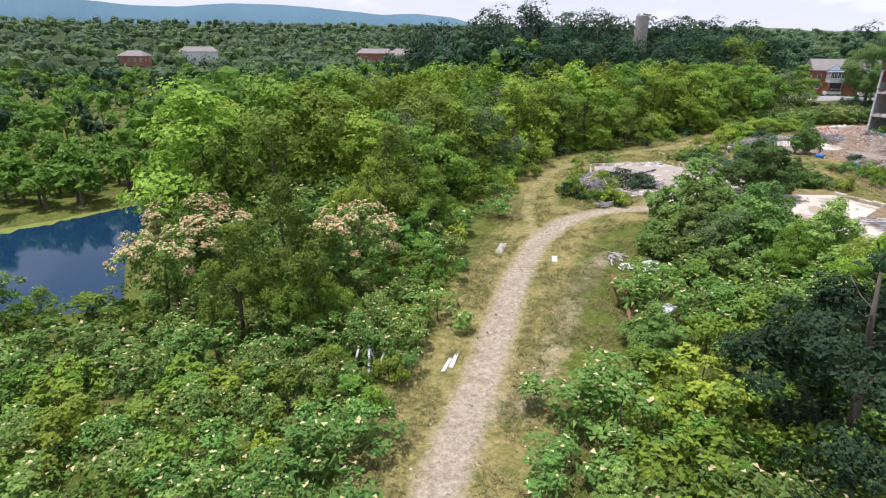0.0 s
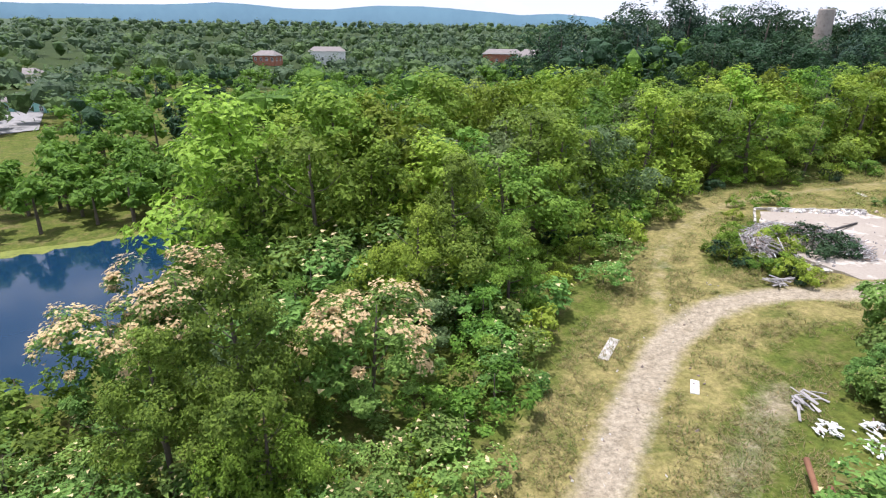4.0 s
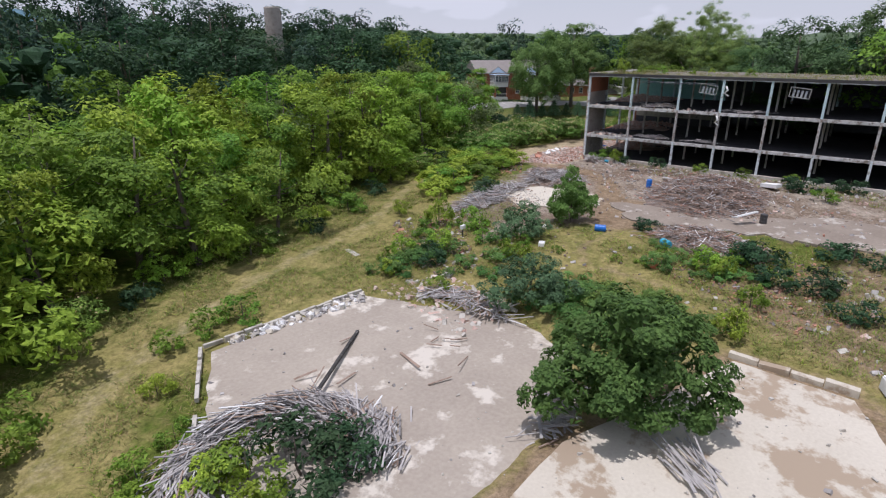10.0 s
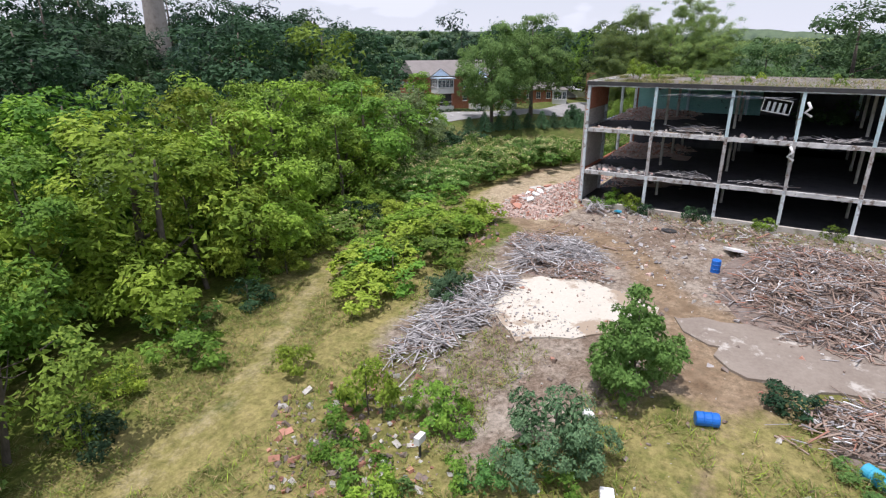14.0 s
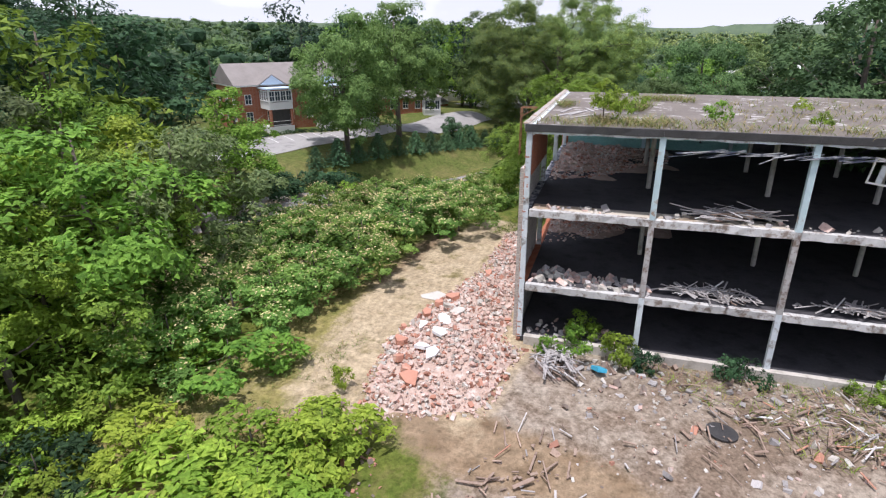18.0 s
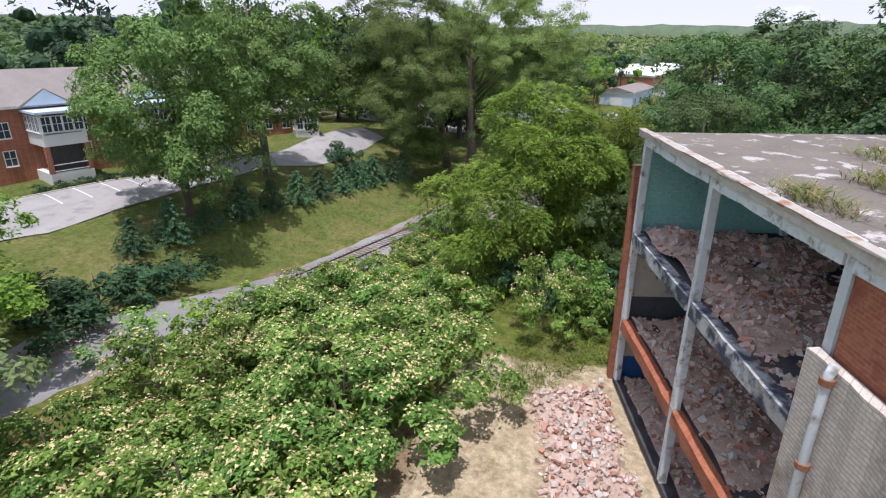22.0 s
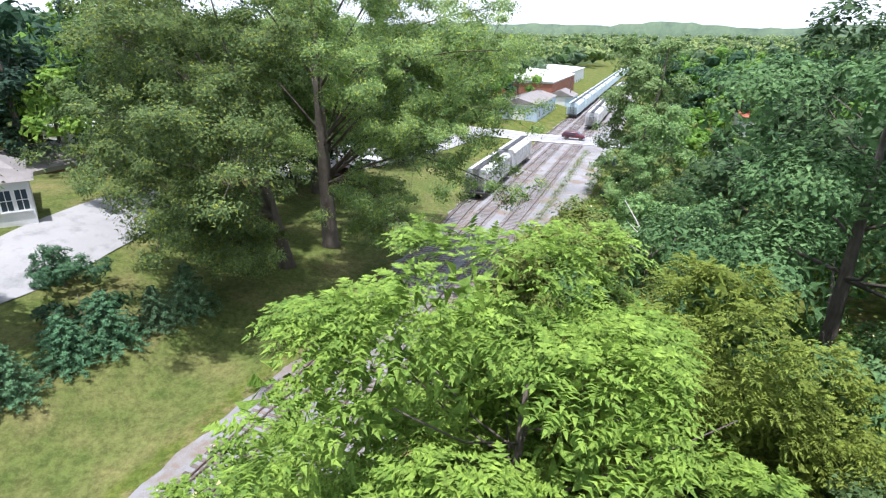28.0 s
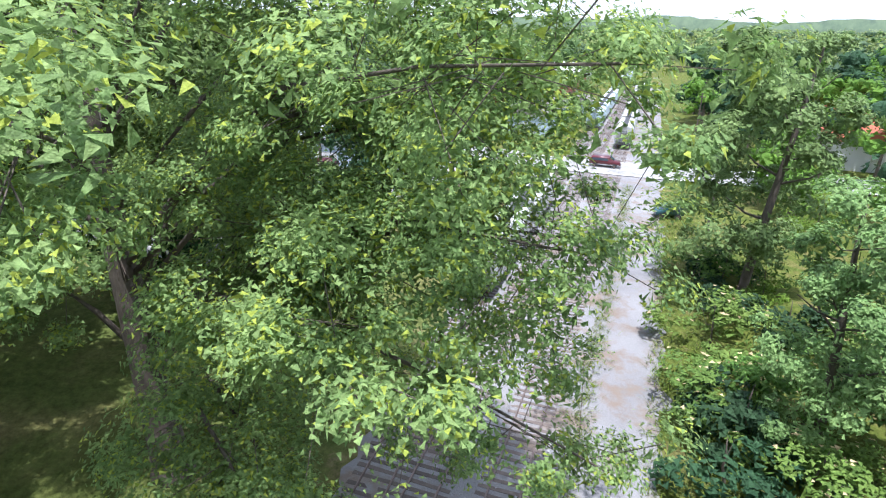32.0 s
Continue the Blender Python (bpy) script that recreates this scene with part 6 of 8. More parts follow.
# the two old oaks by the railway
OAKS = "tall oaks"
limb_tree("oak_tree", 23, (217.1, 97.8, 2.9), (-0.6, 0.3), 23, 0.75,
          [(206, 82.3, 11), (204.6, 84, 22), (206, 91, 8), (209, 86, 17), (203.5, 94, 21), (206, 98, 26), (210, 90, 28), (217, 95, 33), (222, 88, 28), (227, 100, 25), (222, 109, 23), (213, 107, 29),
           (224, 90, 14), (214, 83, 20), (208, 81.5, 17), (211, 84, 25), (219, 86, 22), (226, 93, 19), (217, 104, 14), (214, 90, 31), (208.5, 90.5, 6.5), (205.5, 89.4, 15.5), (209.7, 83.9, 21.2), (206.2, 83.6, 17.6), (211.5, 81.6, 21.3), (208.7, 87.0, 17.3)],
          340, 0.17, LEAF_OAK, 1.08, "tall old oak with heavy limbs reaching over the tracks", OAKS, k=30, along=(0.45, 1.0))
limb_tree("oak_tree", 29, (211.8, 101.6, 3.0), (-3.6, 2.4), 19, 0.62,
          [(195.5, 102, 15.5), (198, 107, 12), (206, 104.6, 6), (200, 103, 20), (202, 110, 23), (209, 112, 25), (202.5, 99, 24), (206, 103, 29), (213, 108, 22), (207, 113, 14), (200, 110, 16), (197, 105, 18), (202.5, 104.5, 8.5), (203.5, 108, 9.5)],
          340, 0.17, LEAF_OAK, 1.08, "leaning old oak with low spreading limbs", OAKS, k=30, along=(0.58, 1.0))
plant("lawnoak", 176.2, 125.4, 24, 0.88, dz=-1.8)
for k in range(8):
    plant("shrub_dark", 179.0 + 1.5 * k, 142.4 - 1.05 * k, 1.0, 1.5)
plant("lawnoak", 192.8, 123.4, 24, 0.95)
plant("lawnoak", 224.0, 111.0, 25, 1.0)
plant("lawnoak", 234.0, 100.0, 25, 0.9)
plant("walnut", 173.0, 92.4, 16.7, 0.95)
plant("walnut", 176.5, 85.6, 13.6, 0.85)
plant("bigdark", 181.5, 75.0, 21.5, 1.0)
plant("bigdark", 166.8, 82.0, 16.5, 0.85)
plant("bigdark_c", 194.0, 62.0, 24, 0.95)
plant("bigdark_c", 180.0, 58.0, 27, 0.95)
plant("bigdark_c", 160.0, 64.0, 25, 1.0)
plant("bigdark_c", 169.0, 50.0, 28, 0.95)
plant("bigdark_c", 207.0, 50.0, 23, 0.95)
plant("cedar", 185.6, 85.8, 15.0, 1.15)
plant("vine", 213.5, 66.4, 17)
plant("vine", 231.0, 57.6, 24, 1.0)
plant("vine", 191.5, 77.5, 13, 1.1)
plant("vine", 198.5, 71.0, 12, 1.2)
plant("vine", 204.5, 64.0, 14, 1.2)
plant("near", 150.5, 127.0, 14, 1.3)
plant("near", 126.5, 119.5, 12.5, 1.1)
plant("near_lime", 119.5, 117.5, 11, 1.15)
plant("grey", 128.0, 130.0, 18, 1.0)
plant("grey", 118.0, 127.0, 16, 1.0)
plant("shrub_dark", 198.6, 113.0, 3.4, 1.3)
plant("round_bush", 204.6, 116.6, 3.6, 1.0)
for sx, sy in ((167.8, 126.4), (171.2, 124.6), (174.6, 122.9), (178.0, 121.1), (181.5, 119.2), (185.0, 117.4), (188.3, 115.9), (191.5, 114.1), (194.8, 112.5), (196.9, 110.9), (199.4, 108.9), (202.0, 107.4)):
    plant("spruce", sx, sy, 3.8 + 0.5 * math.sin(sx), 1.05)
wood([(203, 79.4), (216, 71.6), (226, 65.2), (237, 58), (228, 52), (214, 56), (200, 64), (190, 72), (192, 79)], 4.2, ["shrub", "thicket", "shrub_dark", "shrub_dark", "thicket"], 2.5, 5.0, 15)
wood([(155, 92.0), (163, 93.5), (170, 96), (170, 84), (158, 70), (156, 80)], 4.0, ["shrub_dark", "shrub_dark", "mimosa_b"], 2.5, 4.0, 16)
wood([(166, 90), (186, 79), (196, 70), (190, 62), (170, 66), (158, 74)], 4.6, ["thicket", "shrub_dark", "shrub"], 3.0, 5.0, 27, (1.1, 1.4))
for x, y in ((160.5, 125.0), (163.5, 123.2), (166.5, 121.5), (158.0, 127.5), (155.5, 124.5)):
    plant("shrub_dark", x, y, 3.2, 1.4)
wood([tuple(RAIL_O + RAIL_U * a + RAIL_N * b) for a, b in ((98, -14), (170, -13), (170, -46), (98, -44))], 9.0, ["oak", "dark", "oak"], 7, 12, 38)
wood([tuple(RAIL_O + RAIL_U * a + RAIL_N * b) for a, b in ((96, 26), (110, 26), (112, 64), (96, 66))], 8.0, ["oak", "dark", "lime"], 6, 10, 39)
# trees of the town beyond
wood([(232, 108), (244, 84), (262, 78), (272, 96), (250, 112)], 8.5, ["oak", "dark", "dark"], 11, 16, 28)
wood([(228, 50), (250, 40), (272, 28), (262, 22), (236, 36)], 6.5, ["oak", "grey", "lime"], 5, 9, 30)
wood([(285, 7), (319, -15), (339, -11), (307, 13)], 7.5, ["dark", "oak"], 12, 17, 32)
wood([(290, 66), (330, 40), (345, 60), (300, 88)], 9.0, ["oak", "dark"], 11, 16, 31)
# bleached dead limbs beside the cedar
dead = empty("dead_tree", pose(187.8, 80.2, G(187.8, 80.2)), "bleached dead tree with bare forked limbs", "tree")
part("trunk", Shape().tube([(0, 0, -0.3), (0.3, 0.2, 5), (-0.2, 0.4, 8), (-0.4, 0.45, 9.6)], [0.15, 0.11, 0.08, 0.04], 8).mesh("trunk", BARK, True), dead)
for tip in ((-3.6, 2.4, 11.2), (-3.2, 0.2, 11.8), (3.4, -2.2, 10.6), (-1.6, 3.8, 10.9), (2.6, 0.6, 11.6), (4.2, -0.6, 9.8)):
    a, b = Vector((-0.4, 0.45, 9.4)), Vector(tip)
    part("limb", Shape().tube([a, a.lerp(b, 0.5) + Vector((0, 0, 0.3)), b], [0.055, 0.04, 0.015], 6).mesh("limb", DEADWOOD, True), dead)


def far_trees():
    """The trees of the farther woods, joined: a few leafy clumps on a stem each."""
    r = np.random.default_rng(9)
    cs, rs, dk, stems = [], [], [], Shape()
    for x, y, h, w, dark in FAR_TREES:
        g = G(x, y)
        stems.tube([(x, y, g - 0.3), (x, y, g + h * 0.6)], [0.28, 0.12], 5, cap=False)
        for k in range(8):
            a, up = r.uniform(0, 6.3), r.uniform(0.28, 0.86)
            d = h * 0.30 * w * (1.15 - 0.75 * abs(up - 0.45)) * math.sqrt(r.random())
            cs.append((x + math.cos(a) * d, y + math.sin(a) * d, g + h * up)), rs.append(h * 0.165 * r.uniform(0.75, 1.25)), dk.append(dark)
    cs, rs, dk = np.array(cs), np.array(rs), np.array(dk)
    pieces = []
    for m, sel in ((0, ~dk), (1, dk)):
        pieces += [(*cores(r, cs[sel], rs[sel], 0.6, 0.85), m), (*leaves_at(r, cs[sel], rs[sel], 24, 0.95, 0.5, 0.65), m)]
    pieces.append((np.array(stems.v), np.array(stems.f), 2))
    tagged(new("distant_trees", foliage_mesh("distant_trees", pieces, [LEAF_MID, LEAF_DARK, BARK])), "joined broadleaf trees of the farther woods", "woods", kind="stuff")


far_trees()

# ---------------------------------------------------------------- railway
def rail_pt(s, o, z=0.0):
    p = RAIL_O + RAIL_U * s + RAIL_N * o
    return Vector((p[0], p[1], z))


def off_a(s):
    return float(np.interp(s, (-80, -22, 0, 6, 15, 34, 500), (6.2, 4.1, 4.5, 5.2, 5.9, 7.2, 7.2)))


def off_b(s):
    return float(np.interp(s, (-80, -22, 0, 30, 500), (6.2, 4.1, 3.3, 4.0, 4.0)))


def off_c(s):
    return 0.0


def build_track(off, s0, s1, label):
    tr = empty("railway_track", Matrix(), label, "railway track", kind="structure")
    for side in (-0.75, 0.75):
        sh, ss = Shape(), list(np.arange(s0, s1, 3.0)) + [s1]
        for a, b in zip(ss, ss[1:]):
            sh.bar(rail_pt(a, off(a) + side, 2.32), rail_pt(b, off(b) + side, 2.32), 0.075, 0.14)
        part("rail", sh.mesh("rail", STEEL), tr)
    return tr


TRACKS = [build_track(off_a, -70, 380, "rusty railway siding on pale ballast"), build_track(off_b, -70, 380, "railway track on pale ballast with wooden ties"),
          build_track(off_c, -22, 380, "railway track on pale ballast with wooden ties")]

# ---------------------------------------------------------------- ties and turnout
TIE_ME = Shape().box(-0.115, 0.115, -1.3, 1.3, -0.09, 0.09).mesh("tie", TIE)
RAIL_ANG = math.atan2(RAIL_U[1], RAIL_U[0])
for tr, off, s0, wide in ((TRACKS[1], off_b, -58, True), (TRACKS[2], off_c, -22, False)):
    rr = np.random.default_rng(60 + wide)
    count, s, rest = 0, s0, Shape()
    while s < 300:
        split = off_a(s) - off_b(s) if wide else 0
        k = 1 + (min(split, 2.4) / 2.6 if split < 2.4 else 0)
        m = Matrix.Translation(rail_pt(s, off(s) + (k - 1) * 1.3, 2.19)) @ pose(0, 0, 0, 0, 0, math.degrees(RAIL_ANG) + rr.normal(0, 1.2)) @ Matrix.Diagonal((1, k, 1, 1))
        if count < 240:
            part("tie", TIE_ME, tr, m=m)
        else:
            rest.add([m @ Vector(v) for v in box_verts(-0.115, 0.115, -1.3, 1.3, -0.09, 0.09)], BOX_FACES)
        count, s = count + 1, s + 0.54
    tagged(part("far_ties", rest.mesh("far_ties", TIE), tr), kind="stuff")
rest = Shape()
for s in np.arange(16, 300, 0.54):
    m = Matrix.Translation(rail_pt(s, off_a(s), 2.185)) @ pose(0, 0, 0, 0, 0, math.degrees(RAIL_ANG))
    rest.add([m @ Vector(v) for v in box_verts(-0.115, 0.115, -1.3, 1.3, -0.09, 0.09)], BOX_FACES)
tagged(part("far_ties", rest.mesh("far_ties", TIE), TRACKS[0]), kind="stuff")
rb = np.random.default_rng(62)
chunks("ballast", rb, [(*rail_pt(s, off_b(s) + o)[:2], 2.19) for s, o in zip(rb.uniform(-34, -4, 1600), rb.uniform(-1.7, 1.9, 1600))] + [(*rail_pt(s, o)[:2], 2.19) for s, o in zip(rb.uniform(-4, 22, 2000), rb.uniform(-1.8, 7.2, 2000))], 0.06, 0.16, [BALLAST], "loose pale ballast stones between the rails", "gravel")


# ---------------------------------------------------------------- rolling stock
def hopper(s, o, mat, label):
    car = empty("hopper_wagon", Matrix.Translation(rail_pt(s, o, 2.39)) @ pose(0, 0, 0, 0, 0, math.degrees(RAIL_ANG)), label, "railway wagon", "standing train")
    prof = [(-1.45, 1.0), (-1.5, 3.4), (-1.15, 3.9), (1.15, 3.9), (1.5, 3.4), (1.45, 1.0)]
    v = [(x, y, z) for x in (1.0, 13.4) for y, z in prof]
    f = [(i, (i + 1) % 6, 6 + (i + 1) % 6, 6 + i) for i in range(6)] + [(5, 4, 3, 2, 1, 0), (6, 7, 8, 9, 10, 11)]
    part("body", Shape().add(v, f).mesh("body", mat), car)
    for k in range(9):
        x = 1.3 + 1.48 * k
        for side in (-1, 1):
            part("rib", Shape().box(x - 0.06, x + 0.06, side * 1.52 - 0.06, side * 1.52 + 0.06, 1.0, 3.4).mesh("rib", mat), car)
    for x0, x1 in ((0.0, 1.0), (13.4, 14.4)):
        part("platform", Shape().box(x0, x1, -1.4, 1.4, 0.75, 0.95).mesh("platform", DARK), car)
        for y in (-1.3, 1.3):
            part("post", Shape().box((x0 + x1) / 2 - 0.05, (x0 + x1) / 2 + 0.05, y - 0.05, y + 0.05, 0.95, 3.3).mesh("post", mat), car)
        lad = part("ladder", Shape().box((x0 + x1) / 2 - 0.4, (x0 + x1) / 2 - 0.34, -0.5, -0.44, 0.95, 3.4).box((x0 + x1) / 2 - 0.4, (x0 + x1) / 2 - 0.34, 0.44, 0.5, 0.95, 3.4).mesh("ladder", DARK), car)
        for z in np.arange(1.2, 3.4, 0.4):
            part("rung", Shape().box((x0 + x1) / 2 - 0.4, (x0 + x1) / 2 - 0.36, -0.44, 0.44, z, z + 0.04).mesh("rung", DARK), lad)
    part("slope_sheet", Shape().add([(1.0, -1.4, 1.0), (1.0, 1.4, 1.0), (0.2, 1.2, 2.9), (0.2, -1.2, 2.9)], [(0, 1, 2, 3)]).mesh("slope_sheet", mat), car)
    part("running_board", Shape().box(0.3, 14.1, -0.45, 0.45, 3.95, 4.02).mesh("running_board", DARK), car)
    for x in (1.4, 2.9, 11.5, 13.0):
        for y in (-0.75, 0.75):
            part("wheel", Shape().tube([(x, y - 0.06, 0.42), (x, y + 0.06, 0.42)], [0.42, 0.42], 14).mesh("wheel", RUST), car)
    for x in (2.15, 12.25):
        part("truck_frame", Shape().box(x - 1.1, x + 1.1, -1.0, 1.0, 0.35, 0.6).mesh("truck_frame", DARK), car)
    return car


WAGON_GREY = rough_mat("weathered_grey_wagon", (0.50, 0.51, 0.50), (0.64, 0.64, 0.62), (0.33, 0.27, 0.22), scale=0.4, fine=6, stain=(0.56, 0.72))
WAGON_BLUE = rough_mat("pale_blue_wagon", (0.50, 0.60, 0.62), (0.62, 0.71, 0.72), (0.36, 0.33, 0.3), scale=0.4, fine=6, stain=(0.6, 0.75))
for s in (36.0, 51.0):
    hopper(s, off_a(s), WAGON_GREY, "weathered grey covered hopper wagon standing on a siding")
for s in np.arange(122.0, 336.0, 15.2):
    hopper(s, 7.2, WAGON_BLUE, "pale blue-grey hopper wagon in a standing train")
for s in np.arange(104.0, 200.0, 15.2):
    hopper(s, 0.0, WAGON_GREY, "grey hopper wagon standing beyond the crossing")

# ---------------------------------------------------------------- road crossing and van
def ribbon(name, a, b, width, mat, label, category, lift=0.03, n=24):
    a, b = Vector((*a, 0)), Vector((*b, 0))
    d = (b - a).normalized()
    side = Vector((-d.y, d.x, 0)) * (width / 2)
    v, f = [], []
    for k in range(n + 1):
        p = a.lerp(b, k / n)
        for e in (p - side, p, p + side):
            v.append((e.x, e.y, G(e.x, e.y) + lift))
    for k in range(n):
        for j in (0, 1):
            q = 3 * k + j
            f.append((q, q + 1, q + 4, q + 3))
    return tagged(new(name, mesh_of(name, v, f, mat)), label, category, kind="structure")


ribbon("road_crossing", rail_pt(88, -70)[:2], rail_pt(88, 90)[:2], 9.0, ASPHALT, "pale asphalt road crossing the railway", "road", 0.19, 40)
for ds in (-4.2, 4.2):
    ribbon("road_edge_line", rail_pt(88 + ds, -60)[:2], rail_pt(88 + ds, 80)[:2], 0.5, WHITE, "white edge line on the crossing road", "road marking", 0.20, 40)


def car_thing(x, y, turn, paint, label, name="minivan", long=4.9, high=1.75, lift=0.02):
    car = empty(name, pose(x, y, G(x, y) + lift, 0, 0, turn), label, "car")
    prof = [(-0.5, 0.3), (-0.5, 0.62), (-0.47, 0.78), (-0.40, 0.98), (0.12, 1.0), (0.27, 0.66), (0.47, 0.55), (0.5, 0.3)]
    v, f, n = [], [], len(prof)
    for y0, sq in ((-0.9, 0.82), (-0.78, 1.0), (0.78, 1.0), (0.9, 0.82)):
        for px, pz in prof:
            v.append((px * long, y0, (0.3 + (pz - 0.3) * sq) * high))
    for k in range(3):
        f += [(k * n + i, k * n + (i + 1) % n, (k + 1) * n + (i + 1) % n, (k + 1) * n + i) for i in range(n)]
    f += [tuple(range(n))[::-1], tuple(3 * n + i for i in range(n))]
    body = part("body", Shape().add(v, f).mesh("body", paint, True), car)
    for side in (-0.91, 0.91):
        part("side_window", Shape().box(-0.40 * long, 0.10 * long, side - 0.012, side + 0.012, 0.62 * high, 0.84 * high).mesh("side_window", GLASS), car)
        for px in (-0.31, 0.31):
            wh = part("wheel", Shape().tube([(px * long, side - 0.1, 0.33), (px * long, side + 0.05, 0.33)], [0.33, 0.33], 16).mesh("wheel", DARK), car)
            part("rim", Shape().tube([(px * long, side - 0.12, 0.33), (px * long, side + 0.065, 0.33)], [0.18, 0.18], 10).mesh("rim", STEEL), wh)
    part("windscreen", Shape().add([(0.14 * long, -0.7, 0.99 * high), (0.14 * long, 0.7, 0.99 * high), (0.275 * long, 0.74, 0.68 * high), (0.275 * long, -0.74, 0.68 * high)], [(0, 1, 2, 3)]).mesh("windscreen", GLASS), car)
    for y0 in (-0.65, 0.65):
        part("headlight", Shape().box(0.475 * long, 0.502 * long, y0 - 0.14, y0 + 0.14, 0.5 * high, 0.56 * high).mesh("headlight", WHITE), car)
    return car


def paint_mat(name, c, rough=0.3):
    m, n, l, p = material(name)
    p.inputs["Base Color"].default_value = (*c, 1)
    p.inputs["Roughness"].default_value = rough
    p.inputs["Coat Weight"].default_value = 0.5
    return m


MAROON, NAVY, SILVER = paint_mat("maroon_car_paint", (0.10, 0.012, 0.018)), paint_mat("navy_car_paint", (0.02, 0.03, 0.06)), paint_mat("silver_car_paint", (0.45, 0.47, 0.5))
car_thing(*rail_pt(88.5, 1.6)[:2], math.degrees(RAIL_ANG) - 92, MAROON, "dark red minivan on the level crossing", lift=0.2)
car_thing(251.5, 52.0, 75, paint_mat("dark_teal_paint", (0.02, 0.08, 0.09)), "dark teal utility vehicle standing beside the gravel road", "utility_vehicle", 3.2, 1.7)

# ---------------------------------------------------------------- buildings round about
def window(parent, x, y, z, w, h, face, frame_mat=None):
    """A framed sash window on a wall; face: the wall's outward direction as -x, +x, -y, +y."""
    fm = frame_mat or WHITE
    ax = face[1] == "x"
    sg = 1 if face[0] == "+" else -1

    def b(u0, u1, z0, z1, d0, d1):
        lo, hi = sorted((d0 * sg, d1 * sg))
        return (x + lo, x + hi, y + u0, y + u1, z0, z1) if ax else (x + u0, x + u1, y + lo, y + hi, z0, z1)
    holder = parent if parent.parent is None else parent.parent

    def at(u, zz, d):
        return (x + d * sg, y + u, zz) if ax else (x + u, y + d * sg, zz)
    rings = [((-w / 2 - e, z - e), (w / 2 + e, z - e), (w / 2 + e, z + h + e), (-w / 2 - e, z + h + e)) for e in (0.09, 0.0)]
    v = [at(u, zz, d) for d in (0.07, 0.0) for ring in rings for u, zz in ring]
    f = [(i, (i + 1) % 4, 4 + (i + 1) % 4, 4 + i) for i in range(4)] + [(8 + i, 8 + (i + 1) % 4, (i + 1) % 4, i) for i in range(4)] + [(4 + i, 4 + (i + 1) % 4, 12 + (i + 1) % 4, 12 + i) for i in range(4)]
    win = part("window", Shape().add(v, f).mesh("window", fm), holder)
    part("glazing_bar", Shape().box(*b(-0.03, 0.03, z, z + h, 0.0, 0.06)).mesh("glazing_bar", fm), win)
    part("meeting_rail", Shape().box(*b(-w / 2, w / 2, z + h / 2 - 0.03, z + h / 2 + 0.03, 0.0, 0.055)).mesh("meeting_rail", fm), win)
    part("window_sill", Shape().box(*b(-w / 2 - 0.12, w / 2 + 0.12, z - 0.15, z - 0.092, 0.0, 0.13)).mesh("window_sill", fm), win)
    part("pane", Shape().box(*b(-w / 2, w / 2, z, z + h, 0.005, 0.03)).mesh("pane", GLASS), win)


def gable_roof(x0, x1, y0, y1, z, rise, mat, axis, over=0.5, hip=0.0):
    if axis == 0:
        ym = (y0 + y1) / 2
        v = [(x0 - over, y0 - over, z), (x1 + over, y0 - over, z), (x1 + over, y1 + over, z), (x0 - over, y1 + over, z), (x0 - over + hip, ym, z + rise), (x1 + over - hip, ym, z + rise)]
        f = [(0, 1, 5, 4), (2, 3, 4, 5), (1, 2, 5), (3, 0, 4), (3, 2, 1, 0)]
    else:
        xm = (x0 + x1) / 2
        v = [(x0 - over, y0 - over, z), (x1 + over, y0 - over, z), (x1 + over, y1 + over, z), (x0 - over, y1 + over, z), (xm, y0 - over + hip, z + rise), (xm, y1 + over - hip, z + rise)]
        f = [(1, 2, 5, 4), (3, 0, 4, 5), (0, 1, 4), (2, 3, 5), (3, 2, 1, 0)]
    return Shape().add(v, f).mesh("roof", mat)


def house(name, m, w, d, h, rise, wall, roof, label, axis=0, hip=0.0, rows=1, cols=4, group=""):
    """A plain house: walls, roof, windows round about; its own x runs along the front."""
    hs = empty(name, m, label, "house", group)
    part("wall", Shape().box(-w / 2, w / 2, -d / 2, d / 2, -1.5, h).mesh("wall", wall), hs)
    part("roof", gable_roof(-w / 2, w / 2, -d / 2, d / 2, h + 0.02, rise, roof, axis, 0.5, hip), hs)
    part("eave_board", Shape().box(-w / 2 - 0.45, w / 2 + 0.45, -d / 2 - 0.45, d / 2 + 0.45, h - 0.22, h + 0.01).mesh("eave_board", WHITE), hs)
    for k in range(rows):
        for c in range(cols):
            window(hs, -w / 2 + w * (c + 0.5) / cols, -d / 2, 0.9 + 2.9 * k, 1.0, 1.5, "-y")
        for c in range(max(2, cols // 2)):
            window(hs, -w / 2, -d / 2 + d * (c + 0.5) / max(2, cols // 2), 0.9 + 2.9 * k, 1.0, 1.5, "-x")
            window(hs, w / 2, -d / 2 + d * (c + 0.5) / max(2, cols // 2), 0.9 + 2.9 * k, 1.0, 1.5, "+x")
    return hs


HOUSE_BRICK = brick_mat("house_brick", (0.34, 0.10, 0.05), (0.42, 0.15, 0.08), (0.40, 0.26, 0.2), (0.30, 0.09, 0.05), 0.6, 0.8)


